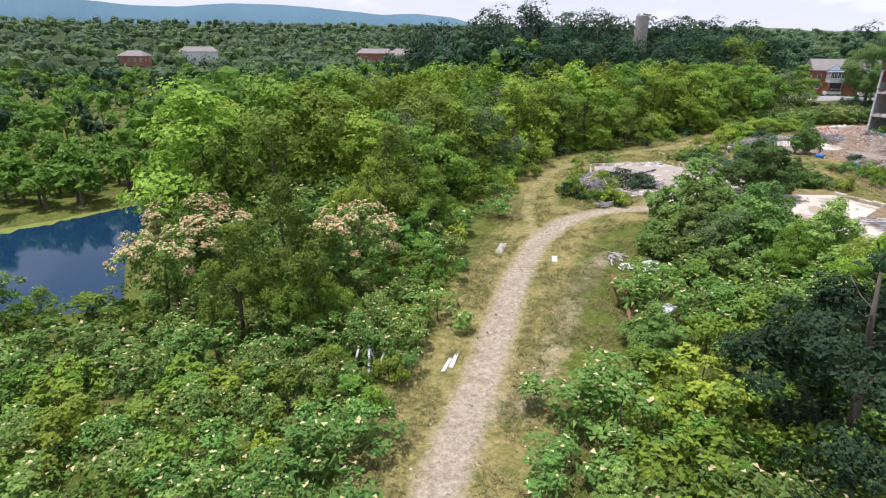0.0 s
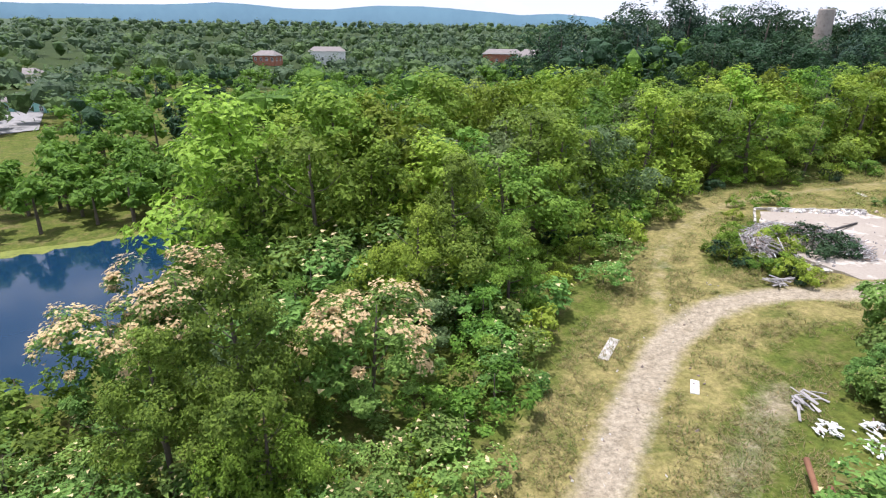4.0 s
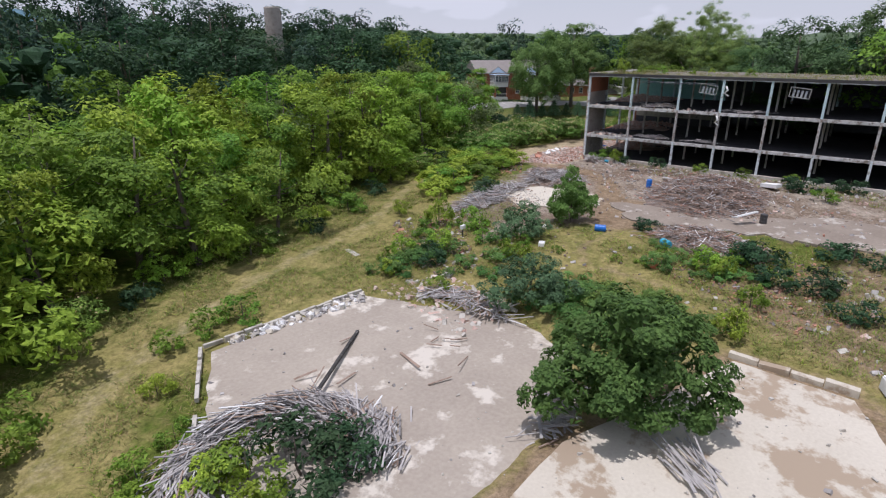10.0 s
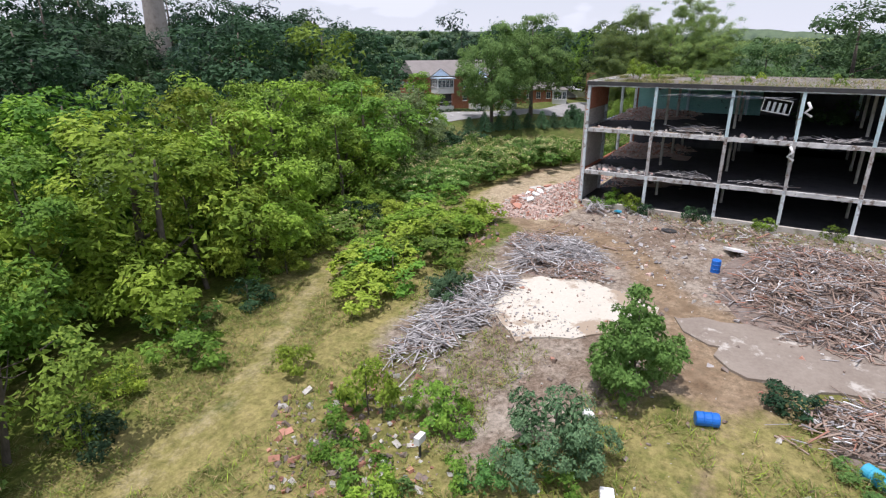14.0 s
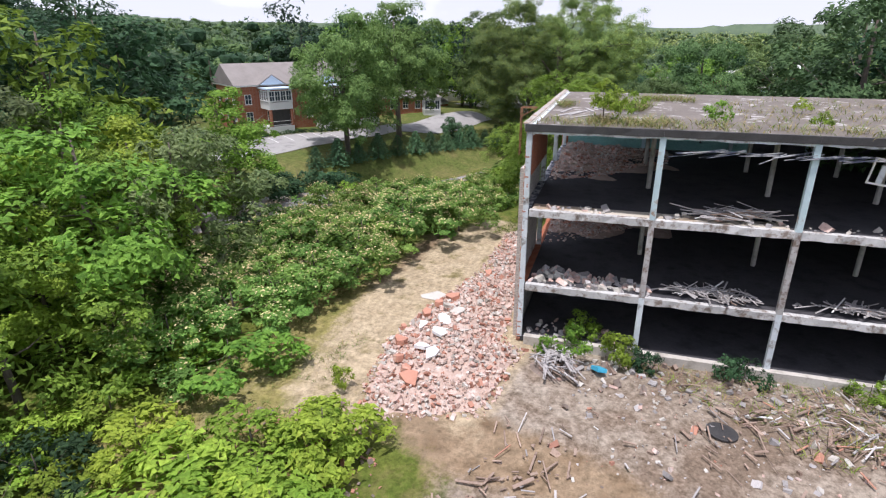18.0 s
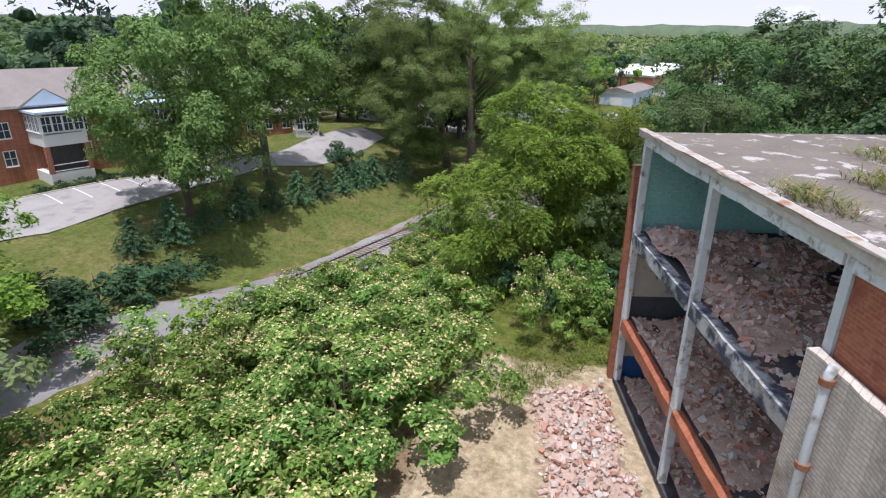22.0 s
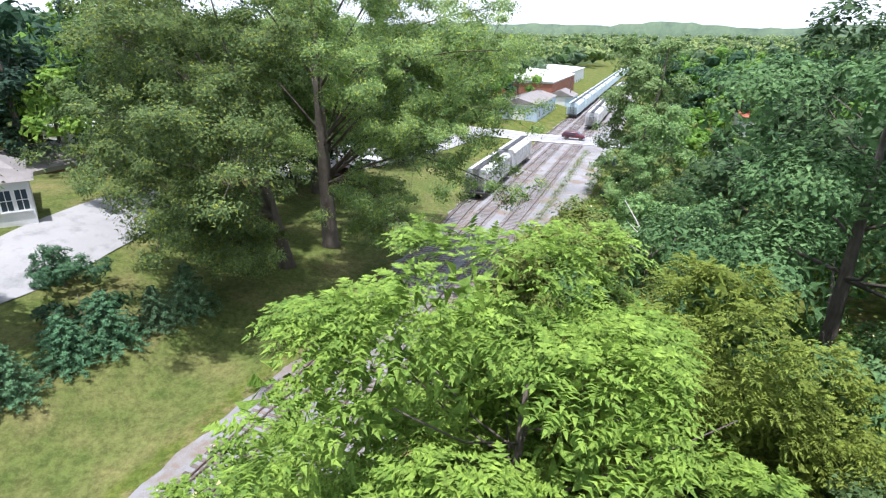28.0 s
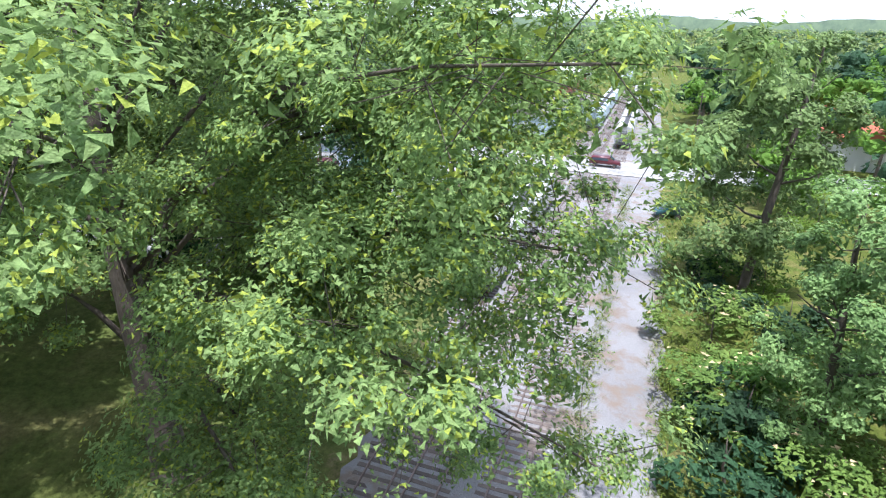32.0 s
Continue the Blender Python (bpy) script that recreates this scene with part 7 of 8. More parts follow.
def apartment_house():
    """The brick house with stacked white porches; its front looks to local -y."""
    hs = house("brick_apartment_house", pose(194.0, 144.8, 8.6, 0, 0, -35), 26, 11, 6.9, 3.4, HOUSE_BRICK, SHINGLE, "two-storey red brick apartment house with white porches", rows=2, cols=7)
    for x in (-7.0, 3.2, 10.4):
        px0, px1, y0, y1 = x - 2.1, x + 2.1, -9.6, -5.5
        porch = part("porch", Shape().box(px0, px1, y0, y1, -1.4, 0.15).box(px0, px1, y0, y1, 3.0, 4.2).mesh("porch", WHITE), hs, "white two-storey porch")
        for cx in (px0 + 0.2, px1 - 0.2):
            part("brick_pier", Shape().box(cx - 0.22, cx + 0.22, y0 + 0.01, y0 + 0.45, 0.15, 3.0).mesh("brick_pier", HOUSE_BRICK), porch)
            part("brick_pier", Shape().box(cx - 0.2, cx + 0.2, y0 + 0.02, y0 + 0.4, 4.2, 6.3).mesh("brick_pier", WHITE), porch)
        part("railing", Shape().box(px0, px1, y0 + 0.02, y0 + 0.1, 0.35, 0.42).box(px0, px1, y0 + 0.02, y0 + 0.1, 1.0, 1.08).mesh("railing", WHITE), porch)
        # Added dark sheet stands in for the shade within the porch.
        part("dark_opening", Shape().box(px0 + 0.4, px1 - 0.4, y0 + 0.6, y0 + 0.64, 0.15, 2.9).mesh("dark_opening", DARK), porch)
        for k in range(4):
            window(porch, px0 + 0.6 + k * 1.0, y0, 4.5, 0.8, 1.5, "-y")
        for k in range(4):
            window(porch, px0, y0 + 0.5 + k * 1.0, 4.5, 0.7, 1.5, "-x")
        part("porch_roof", Shape().box(px0 - 0.3, px1 + 0.3, y0 - 0.3, y1, 6.3, 6.55).mesh("porch_roof", PALE_BLUE), porch)
        part("gable", gable_roof(px0 - 0.2, px1 + 0.2, -6.3, -1.0, 6.92, 1.7, SHINGLE, 1, 0.3), hs)
        part("gable_face", Shape().add([(px0 - 0.1, -6.62, 6.94), (px1 + 0.1, -6.62, 6.94), (x, -6.62, 8.5)], [(0, 1, 2)]).mesh("gable_face", PALE_BLUE), hs)
    return hs


apartment_house()
bay = house("white_bay_house", pose(215.2, 132.4, 8.0, 0, 0, -64), 16, 7, 3.2, 1.7, HOUSE_BRICK, SHINGLE, "low house with a white sunroom bay by the parking area", hip=2.5, rows=1, cols=6)
part("sunroom", Shape().box(5.0, 8.6, -6.2, -3.4, -0.5, 3.3).mesh("sunroom", WHITE), bay, "white panelled sunroom")
part("sunroom_roof", gable_roof(4.9, 8.7, -6.3, -3.3, 3.32, 0.9, SHINGLE, 1, 0.3, 1.2), bay)
for x in (5.7, 6.8, 7.9):
    window(bay, x, -6.2, 0.9, 0.8, 1.7, "-y")
for y in (-5.6, -4.5):
    window(bay, 5.0, y, 0.9, 0.8, 1.7, "-x")

# parking area, drawn on the slope
def patch(name, pts, mat, label, category, lift, cuts=6):
    """A sheet with straight edges that follows the ground within a polygon."""
    bm = bmesh.new()
    face = bm.faces.new([bm.verts.new((x, y, 0)) for x, y in pts])
    bmesh.ops.triangulate(bm, faces=[face])
    bmesh.ops.subdivide_edges(bm, edges=list(bm.edges), cuts=cuts, use_grid_fill=True)
    zs = heights(np.array([v.co.x for v in bm.verts]), np.array([v.co.y for v in bm.verts]))
    for v, z in zip(bm.verts, zs):
        v.co.z = z + lift
    bmesh.ops.recalc_face_normals(bm, faces=bm.faces)
    me = bpy.data.meshes.new(name)
    bm.to_mesh(me)
    bm.free()
    me.materials.append(mat)
    return tagged(new(name, me), label, category, kind="structure")


PARK = [(158, 150), (164, 139), (168.5, 134), (176, 131.5), (187, 127.5), (195, 124.5), (201, 119.5), (207, 116.5), (214, 114.5), (224, 113), (228, 118), (216, 121.6), (208, 124.5), (200, 126.8), (187, 135.2), (177, 142.2), (170, 150), (162, 157)]
patch("pavement_parking", PARK, ASPHALT, "pale asphalt parking area with white bay lines", "pavement", 0.10)
for k in range(5):
    x, y = 178.0 + 2.2 * k, 141.2 - 1.55 * k
    ribbon("parking_line", (x, y), (x - 2.6, y - 3.8), 0.14, WHITE, "white parking bay line", "road marking", 0.13, 6)
ribbon("kerb", (176.8, 142.5), (192.0, 132.0), 0.25, CONCRETE, "pale concrete kerb of the parking area", "kerb", 0.16, 20)

patch("pavement_far_lot", [(-112, 196), (-96, 201), (-78, 166), (-92, 152)], ASPHALT, "pale drive before a far house beyond the pond", "pavement", 0.25)
# town along the railway
WARE_ROOF = rough_mat("white_membrane_roof", (0.66, 0.66, 0.64), (0.76, 0.76, 0.74), scale=0.3, fine=4, bump=0.1)


def shed(name, s, o, w, d, h, wall, roof, label, rise=0.6, turn=0.0):
    p = rail_pt(s, o)
    hs = empty(name, pose(p.x, p.y, 2.3, 0, 0, math.degrees(RAIL_ANG) + turn), label, "building", "town buildings")
    part("wall", Shape().box(-w / 2, w / 2, -d / 2, d / 2, -1, h).mesh("wall", wall), hs)
    part("roof", gable_roof(-w / 2, w / 2, -d / 2, d / 2, h + 0.02, rise, roof, 0, 0.4), hs)
    part("trim", Shape().box(-w / 2 - 0.06, w / 2 + 0.06, -d / 2 - 0.06, d / 2 + 0.06, h - 0.5, h + 0.01).mesh("trim", WHITE), hs)
    for k in range(int(w // 6)):
        window(hs, -w / 2 + 3 + 6 * k, -d / 2, 1.2, 1.6, 1.6, "-y")
    part("loading_door", Shape().box(-w / 2 - 0.05, -w / 2 + 0.05, -1.8, 1.8, -0.2, 3.0).mesh("loading_door", WHITE), hs)
    return hs


shed("pale_blue_shed", 122, 19, 26, 10, 4.6, PALE_BLUE, SHINGLE, "pale blue metal-clad shed beside the railway", 1.4)
shed("brick_warehouse", 168, 30, 46, 26, 7.5, HOUSE_BRICK, WARE_ROOF, "long red brick warehouse with a white roof", 0.8)
shed("white_warehouse", 225, 36, 50, 30, 7.0, WHITE, WARE_ROOF, "white flat-roofed warehouse in the town", 1.0)
shed("brick_store", 118, 45, 30, 16, 6.0, HOUSE_BRICK, SHINGLE, "red brick store with a dark roof", 1.4)
shed("grey_workshop", 74, 40, 12, 18, 4.5, PALE_BLUE, WARE_ROOF, "pale workshop with a white roof behind the oaks", 1.0)
shed("brick_office", 8, 60, 20, 12, 5.0, HOUSE_BRICK, SHINGLE, "brick office with a grey roof behind the oaks", 2.0)
ORANGE = rough_mat("orange_red_roof", (0.50, 0.12, 0.07), (0.62, 0.20, 0.12), scale=0.4, fine=5)
shed("orange_roofed_store", 116, -40, 34, 16, 5.0, WHITE, ORANGE, "pale store with an orange-red metal roof", 2.6)
shed("long_white_hall", 150, -80, 40, 18, 5.5, WHITE, SHINGLE, "white hall with a grey roof behind trees", 2.2)
for s, o in ((88, -14), (60, -11.5), (118, -13), (150, 12)):
    p = rail_pt(s, o)
    pole = empty("utility_pole", pose(p.x, p.y, G(p.x, p.y)), "wooden utility pole with a crossarm", "utility pole", "utility poles")
    part("post", Shape().tube([(0, 0, -0.5), (0, 0, 9.0)], [0.16, 0.11], 8).mesh("post", BARK), pole)
    part("crossarm", Shape().box(-1.1, 1.1, -0.06, 0.06, 8.2, 8.35).mesh("crossarm", TIE), pole)

LOT = [tuple(rail_pt(a, b)[:2]) for a, b in ((30, 28), (82, 20), (82, 62), (60, 70), (26, 60))]
patch("pavement_lot", LOT, ASPHALT, "wide pale asphalt car park behind the oaks", "pavement", 0.12, 10)
PAINTS = [SILVER, NAVY, MAROON, WHITE, SILVER, WHITE]
for k in range(16):
    if k % 8 < 2:
        continue
    p = rail_pt(20 + 7.4 * (k % 8) + (k * 13 % 5) * 0.4, 27 + 12 * (k // 8))
    car_thing(p.x, p.y, math.degrees(RAIL_ANG) + 90 + (k * 7 % 9) - 4, PAINTS[k % 6], ("silver", "dark blue", "dark red", "white", "silver", "white")[k % 6] + " car parked on the asphalt lot", "parked_car", 4.5, 1.5, 0.13)
shed("white_store", 52, 76, 40, 14, 5.5, WHITE, WARE_ROOF, "long white store beyond the car park", 0.8)
shed("brick_shop", 96, 74, 26, 16, 6.5, HOUSE_BRICK, WARE_ROOF, "red brick shop with a flat white roof", 0.5)
shed("small_grey_house", 150, 14.5, 10, 8, 3.4, PALE_BLUE, SHINGLE, "small pale house beside the tracks", 1.8)
shed("white_hall", 205, -34, 36, 16, 5.0, WHITE, WARE_ROOF, "white hall beyond the crossing", 1.2)
# far houses among the northern woods, and the tall stack
CHIMNEY_MAT = rough_mat("pale_stack_brick", (0.42, 0.36, 0.31), (0.56, 0.50, 0.44), (0.3, 0.25, 0.22), scale=0.25, fine=3)
cz = G(168, 227)
stack = tagged(new("brick_chimney", Shape().tube([(168, 227, cz - 2), (168, 227, cz + 10), (168, 227, 35.2), (168, 227, 35.7)], [3.4, 3.1, 2.7, 2.8], 24).mesh("brick_chimney", CHIMNEY_MAT, True)), "tall pale brick chimney stack above the trees", "chimney")
for x, y, w, h, roof, wall, name in ((-26, 345, 19, 5.5, "g", WHITE, "far_house"), (-55, 330, 12, 3.5, "w", HOUSE_BRICK, "far_house"), (-100, 203, 13, 3.6, "g", TEAL, "far_house"), (-150, 285, 18, 4.0, "g", WHITE, "far_house"), (68, 330, 20, 5.0, "w", HOUSE_BRICK, "far_house"), (82, 318, 16, 4.0, "w", WHITE, "far_house"), (90, 345, 18, 5.0, "g", WHITE, "far_house"), (120, 380, 22, 5.0, "w", HOUSE_BRICK, "far_house")):
    house(name, pose(x, y, max(G(x, y), 14 if y > 300 else 2) - 0.6, 0, 0, (x * 13) % 40 - 20), w, 9, h, 2.4, wall, SHINGLE, "far pale house among the trees", hip=3.0, rows=1, cols=4, group="far houses")

# ---------------------------------------------------------------- slabs and yard: piles and odds
PZ, WZ, SZ = PADS["pad_dusty"][1], PADS["pad_white"][1], PADS["pad_side"][1]
sticks("timber_ring", 70, 51.6, 70.2, 4.6, 4.4, 1.4, 2300, 160, 0.6, 2.8, "arc of weathered grey timber heaped round bushes", ring=(-0.9, 3.6), base=PZ - 0.1)
sticks("timber_pile", 71, 72.4, 73.2, 2.0, 5.4, 0.6, 260, 50, 0.8, 3.0, "grey broken boards piled at the slab's edge", base=PZ)
sticks("timber_pile", 72, 63.0, 61.2, 4.5, 1.6, 0.35, 70, 40, 0.6, 2.4, "scattered grey sticks on a concrete floor", base=PZ)
sticks("plank_bundle", 73, 63.3, 54.2, 1.5, 1.0, 0.35, 26, 26, 1.6, 3.4, "bundle of grey planks on the bright slab", along=0.9, spread=0.9, base=WZ)
sticks("board_stack", 74, 67.2, 42.3, 1.6, 3.0, 0.5, 60, 40, 1.5, 3.6, "grey boards stacked askew on the slab", along=-0.6, spread=1.2, base=SZ)
sticks("debris_pile", 75, 113.5, 66.3, 9.8, 7.2, 2.1, 4200, 200, 0.15, 2.1, "great tangled pile of splintered timber and debris", mat=TIMBER_BROWN)
sticks("debris_pile", 76, 95.8, 61.6, 3.9, 6.0, 1.0, 1700, 120, 0.15, 1.8, "long pile of broken timber and red debris", mat=TIMBER_BROWN)
sticks("timber_pile", 77, 110.9, 86.4, 4.9, 4.4, 0.8, 1000, 140, 0.25, 3.2, "sprawling pile of grey boards in the yard")
sticks("debris_pile", 81, 108.6, 83.6, 2.6, 3.6, 0.3, 700, 60, 0.12, 1.2, "low spread of brown splinters beside grey boards", mat=TIMBER_BROWN)
sticks("debris_pile", 82, 112.6, 89.0, 2.4, 2.6, 0.7, 500, 60, 0.2, 1.8, "brown broken boards heaped beside grey ones", mat=TIMBER_BROWN)
sticks("timber_pile", 78, 98.5, 88.4, 8.2, 2.3, 0.6, 800, 140, 0.4, 3.6, "sprawling pile of grey boards in the yard")
sticks("timber_pile", 79, 127.0, 87.5, 1.8, 1.8, 0.8, 80, 40, 0.8, 2.4, "dark boards leaning at the mill's corner")
sticks("plank_heap", 80, 34.8, 46.8, 1.6, 1.8, 0.25, 20, 20, 0.6, 1.7, "bleached planks dumped beside the track")
sticks("plank_heap", 81, 44.6, 63.2, 1.4, 0.9, 0.4, 22, 22, 0.9, 2.2, "small heap of bleached planks in the grass")
sticks("floor_sticks", 82, 130.6, 79.0, 0.9, 2.6, 0.4, 90, 40, 0.8, 2.6, "tangle of sticks hanging over the floor's edge", along=1.57, spread=2.0, base=13.38)
sticks("floor_sticks", 83, 130.7, 79.2, 0.8, 3.2, 0.35, 110, 40, 0.5, 2.2, "broken laths along the open floor edge", base=8.53)
sticks("floor_sticks", 84, 130.7, 72.5, 0.8, 3.0, 0.25, 70, 30, 0.5, 2.0, "broken laths along the open floor edge", base=8.53)
sticks("floor_sticks", 85, 130.7, 65.5, 0.8, 5.0, 0.25, 70, 30, 0.5, 2.0, "broken laths along the open floor edge", base=13.38)
rs = np.random.default_rng(90)
for name, poly, n, lo, hi, mats, label in (
        ("yard_debris", [(104, 58), (108, 76), (116, 83), (129, 88), (129, 40), (100, 40)], 1500, 0.06, 0.4, [CONCRETE, TIMBER, RUBBLE, TIMBER], "grey scraps and stones strewn over the yard"),
        ("pale_scatter", [(77.5, 30), (77.5, 46), (84, 52), (100, 50), (104, 30)], 900, 0.06, 0.5, [CONCRETE, DEBRIS, TIMBER, RUBBLE, DEBRIS], "broken concrete and wood strewn beside the slabs"),
        ("brick_scatter", [(82, 52), (88, 47), (98, 52), (94, 60), (87, 64)], 1300, 0.06, 0.3, [BRICK, DEBRIS], "red broken bricks spread over the ground"),
        ("rubble_scatter", [(78, 76), (90, 88), (84, 93), (75, 84)], 900, 0.06, 0.4, [DEBRIS, CONCRETE, BRICK, DEBRIS], "broken concrete and brick in the weeds"),
        ("rubble_scatter", [(68, 71), (74, 70), (76, 79), (70, 83)], 420, 0.08, 0.55, [CONCRETE, RUBBLE], "broken concrete along the slab's end"),
        ("rubble_scatter", [(46, 68), (50, 64), (52, 66), (48, 74)], 200, 0.08, 0.45, [CONCRETE, TIMBER], "broken concrete along the slab's end"),
        ("track_stones", [(4, 20), (9, 20), (34, 54), (40, 66), (30, 60), (8, 28)], 220, 0.04, 0.2, [CONCRETE, DEBRIS], "pale stones and scraps beside the track"),
        ("rubble_scatter", [(112, 92), (121, 97), (118, 103), (104, 97)], 400, 0.08, 0.4, [DEBRIS, BRICK], "broken brick among young bushes")):
    chunks(name, rs, spots_in(rs, poly, n), lo, hi, mats, label, "rubble", power=3.5)
chunks("site_litter", rs, spots_in(rs, [(70, 84), (86, 90), (98, 92), (118, 90), (128, 86), (128, 60), (100, 44), (82, 46), (79, 66)], 1800), 0.04, 0.35, [DEBRIS, TIMBER_BROWN, TIMBER, CONCRETE, BRICK], "mixed scraps of wood, brick and stone strewn over the dirt", "rubble", power=4.0)
chunks("slab_scraps", rs, spots_in(rs, PADS["pad_white"][0], 120, WZ) + spots_in(rs, PADS["pad_dusty"][0], 160, PZ), 0.04, 0.22, [CONCRETE, TIMBER], "small scraps and grit lying on the slabs", "rubble", power=3)


chunks("sill_debris", rs, spots_in(rs, [(123, 30), (129, 30), (129, 88), (126.5, 88.5), (124, 70)], 1300), 0.05, 0.45, [CONCRETE, TIMBER, DEBRIS, TIMBER_BROWN], "grey scraps heaped along the mill's sill", "rubble", power=3.0)
sticks("scattered_boards", 91, 118.0, 82.0, 9.5, 8.0, 0.06, 150, 60, 0.15, 1.5, "broken boards and twigs scattered over the yard", mat=TIMBER_BROWN)
sticks("scattered_boards", 92, 125.0, 72.0, 3.6, 13.0, 0.15, 260, 60, 0.2, 1.6, "broken boards lying before the mill", mat=TIMBER_BROWN)


def log_thing(x, y, z, length, r, turn, tilt, label):
    rr = np.random.default_rng(int(x * 100))
    s = Shape()
    n = 12
    pts = [(length * (k / 6 - 0.5), rr.normal(0, 0.015), rr.normal(0, 0.015)) for k in range(7)]
    s.tube(pts, [1.35 * r * rr.uniform(0.92, 1.06) for _ in pts], 4)
    s.v = [tuple(np.array(v) * (1, 1, 0.9) + rr.normal(0, r * 0.09, 3)) for v in s.v]
    ob = new("charred_log", s.mesh("charred_log", CHARRED))
    ob.matrix_basis = pose(x, y, z, 0, tilt, turn)
    return tagged(ob, label, "log", "charred logs")


log_thing(54.6, 56.9, WZ + 0.42, 2.6, 0.46, 62, 4, "charred squared log lying on the slab")
log_thing(54.1, 55.3, WZ + 0.40, 2.5, 0.44, 40, -3, "charred squared log lying on the slab")
log_thing(55.6, 55.6, WZ + 0.92, 2.7, 0.46, 52, 10, "charred squared log propped on the others")
log_thing(57.2, 55.3, WZ + 0.36, 2.0, 0.38, 75, 0, "charred squared log lying on the slab")
sticks("plank_bundle", 86, 57.4, 54.0, 0.9, 0.8, 0.2, 14, 14, 0.8, 2.2, "short grey planks beside the charred logs", along=0.7, spread=0.8, base=WZ)

chunks("slab_scraps", rs, spots_in(rs, [(95.3, 83.5), (98.6, 87.4), (101.0, 87.7), (104, 86), (100.5, 83), (99, 79)], 700, PADS["pad_yard"][1]) + spots_in(rs, PADS["pad_yard"][0], 200, PADS["pad_yard"][1]), 0.02, 0.15, [TIMBER_BROWN, TIMBER, CONCRETE, TIMBER], "brown scraps and splinters strewn on the yard slab", "rubble", power=3.0)
chunks("wall_debris", rs, spots_in(rs, [(57, 83.2), (68, 81.0), (69, 82.4), (57, 84.0)], 420, PZ), 0.06, 0.5, [WHITE, CONCRETE, PAD, TIMBER], "white rubble and scraps heaped along the low wall", "rubble", power=3.0)
sticks("fallen_stick", 93, 62.0, 72.0, 7.0, 8.0, 0.02, 14, 14, 0.8, 3.2, "dark broken sticks lying singly on the slab", mat=TIMBER_BROWN, base=PZ)
beam = new("long_beam", Shape().bar((56.4, 73.4, PZ + 0.55), (63.7, 77.6, PZ + 0.12), 0.2, 0.18).mesh("long_beam", CHARRED))
tagged(beam, "long dark timber beam leaning across the slab", "beam")

# the broken low wall along the dusty slab, the white beam along the other
def low_wall(name, a, b, w, h, mat, label, gap=0.12, seed=3, base=None):
    rr = np.random.default_rng(seed)
    wall = empty(name, Matrix(), label, "low wall")
    n = max(2, int((Vector((*b, 0)) - Vector((*a, 0))).length / 1.5))
    for k in range(n):
        if rr.random() < gap + 0.12:
            continue
        p, q = Vector((*a, 0)).lerp(Vector((*b, 0)), k / n + 0.004), Vector((*a, 0)).lerp(Vector((*b, 0)), (k + 1) / n - 0.004)
        g = base if base is not None else G(p.x, p.y)
        p.z, q.z = g + h * rr.uniform(0.2, 0.5) - 0.08, g + h * rr.uniform(0.2, 0.5) - 0.08
        part("concrete_block", Shape().bar(p, q, w * rr.uniform(0.85, 1.1), h * rr.uniform(0.6, 1.1)).mesh("concrete_block", mat), wall)
    return wall


low_wall("low_wall", (48.5, 73.5), (55.2, 84.3), 0.24, 0.40, CONCRETE, "broken low concrete wall at the slab's edge", base=PZ)
low_wall("low_wall", (55.4, 84.4), (69.0, 82.6), 0.24, 0.45, CONCRETE, "broken low concrete wall at the slab's edge", 0.18, 5, base=PZ)
low_wall("concrete_beam", (76.3, 55.2), (76.0, 48.0), 0.5, 0.55, PAD, "fallen white concrete beam along the slab", 0.0, 7, base=WZ)


def block(name, x, y, z, size, turn, mat, label, category, tilt=(0, 0)):
    bm = bmesh.new()
    bmesh.ops.create_cube(bm, size=1.0)
    bmesh.ops.scale(bm, vec=size, verts=bm.verts)
    bmesh.ops.bevel(bm, geom=list(bm.edges), offset=min(size) * 0.1, segments=2, affect="EDGES")
    rr = np.random.default_rng(int(abs(x * 13 + y * 7)))
    for v in bm.verts:
        v.co += Vector(rr.normal(0, min(size) * 0.025, 3))
    me = bpy.data.meshes.new(name)
    bm.to_mesh(me)
    bm.free()
    me.materials.append(mat)
    ob = new(name, me)
    ob.matrix_basis = pose(x, y, z + size[2] / 2 - 0.02, tilt[0], tilt[1], turn)
    return tagged(ob, label, category)


def barrel(x, y, z, turn, mat, label, lying=True):
    prof = [(0.0, 0.0), (0.26, 0.0), (0.29, 0.03), (0.29, 0.28), (0.31, 0.30), (0.29, 0.32), (0.29, 0.58), (0.31, 0.60), (0.29, 0.62), (0.29, 0.87), (0.26, 0.9), (0.0, 0.9)]
    v, f, n = [], [], 18
    for r, h in prof:
        v += [(r * math.cos(6.2832 * k / n), r * math.sin(6.2832 * k / n), h) for k in range(n)]
    for j in range(len(prof) - 1):
        f += [(j * n + k, j * n + (k + 1) % n, (j + 1) * n + (k + 1) % n, (j + 1) * n + k) for k in range(n)]
    ob = new("barrel", mesh_of("barrel", v, f, mat, False))
    ob.matrix_basis = pose(x, y, z + (0.3 if lying else 0), 90 if lying else 0, 0, turn) @ Matrix.Diagonal((1.25, 1.25, 1.25, 1))
    return tagged(ob, label, "barrel")


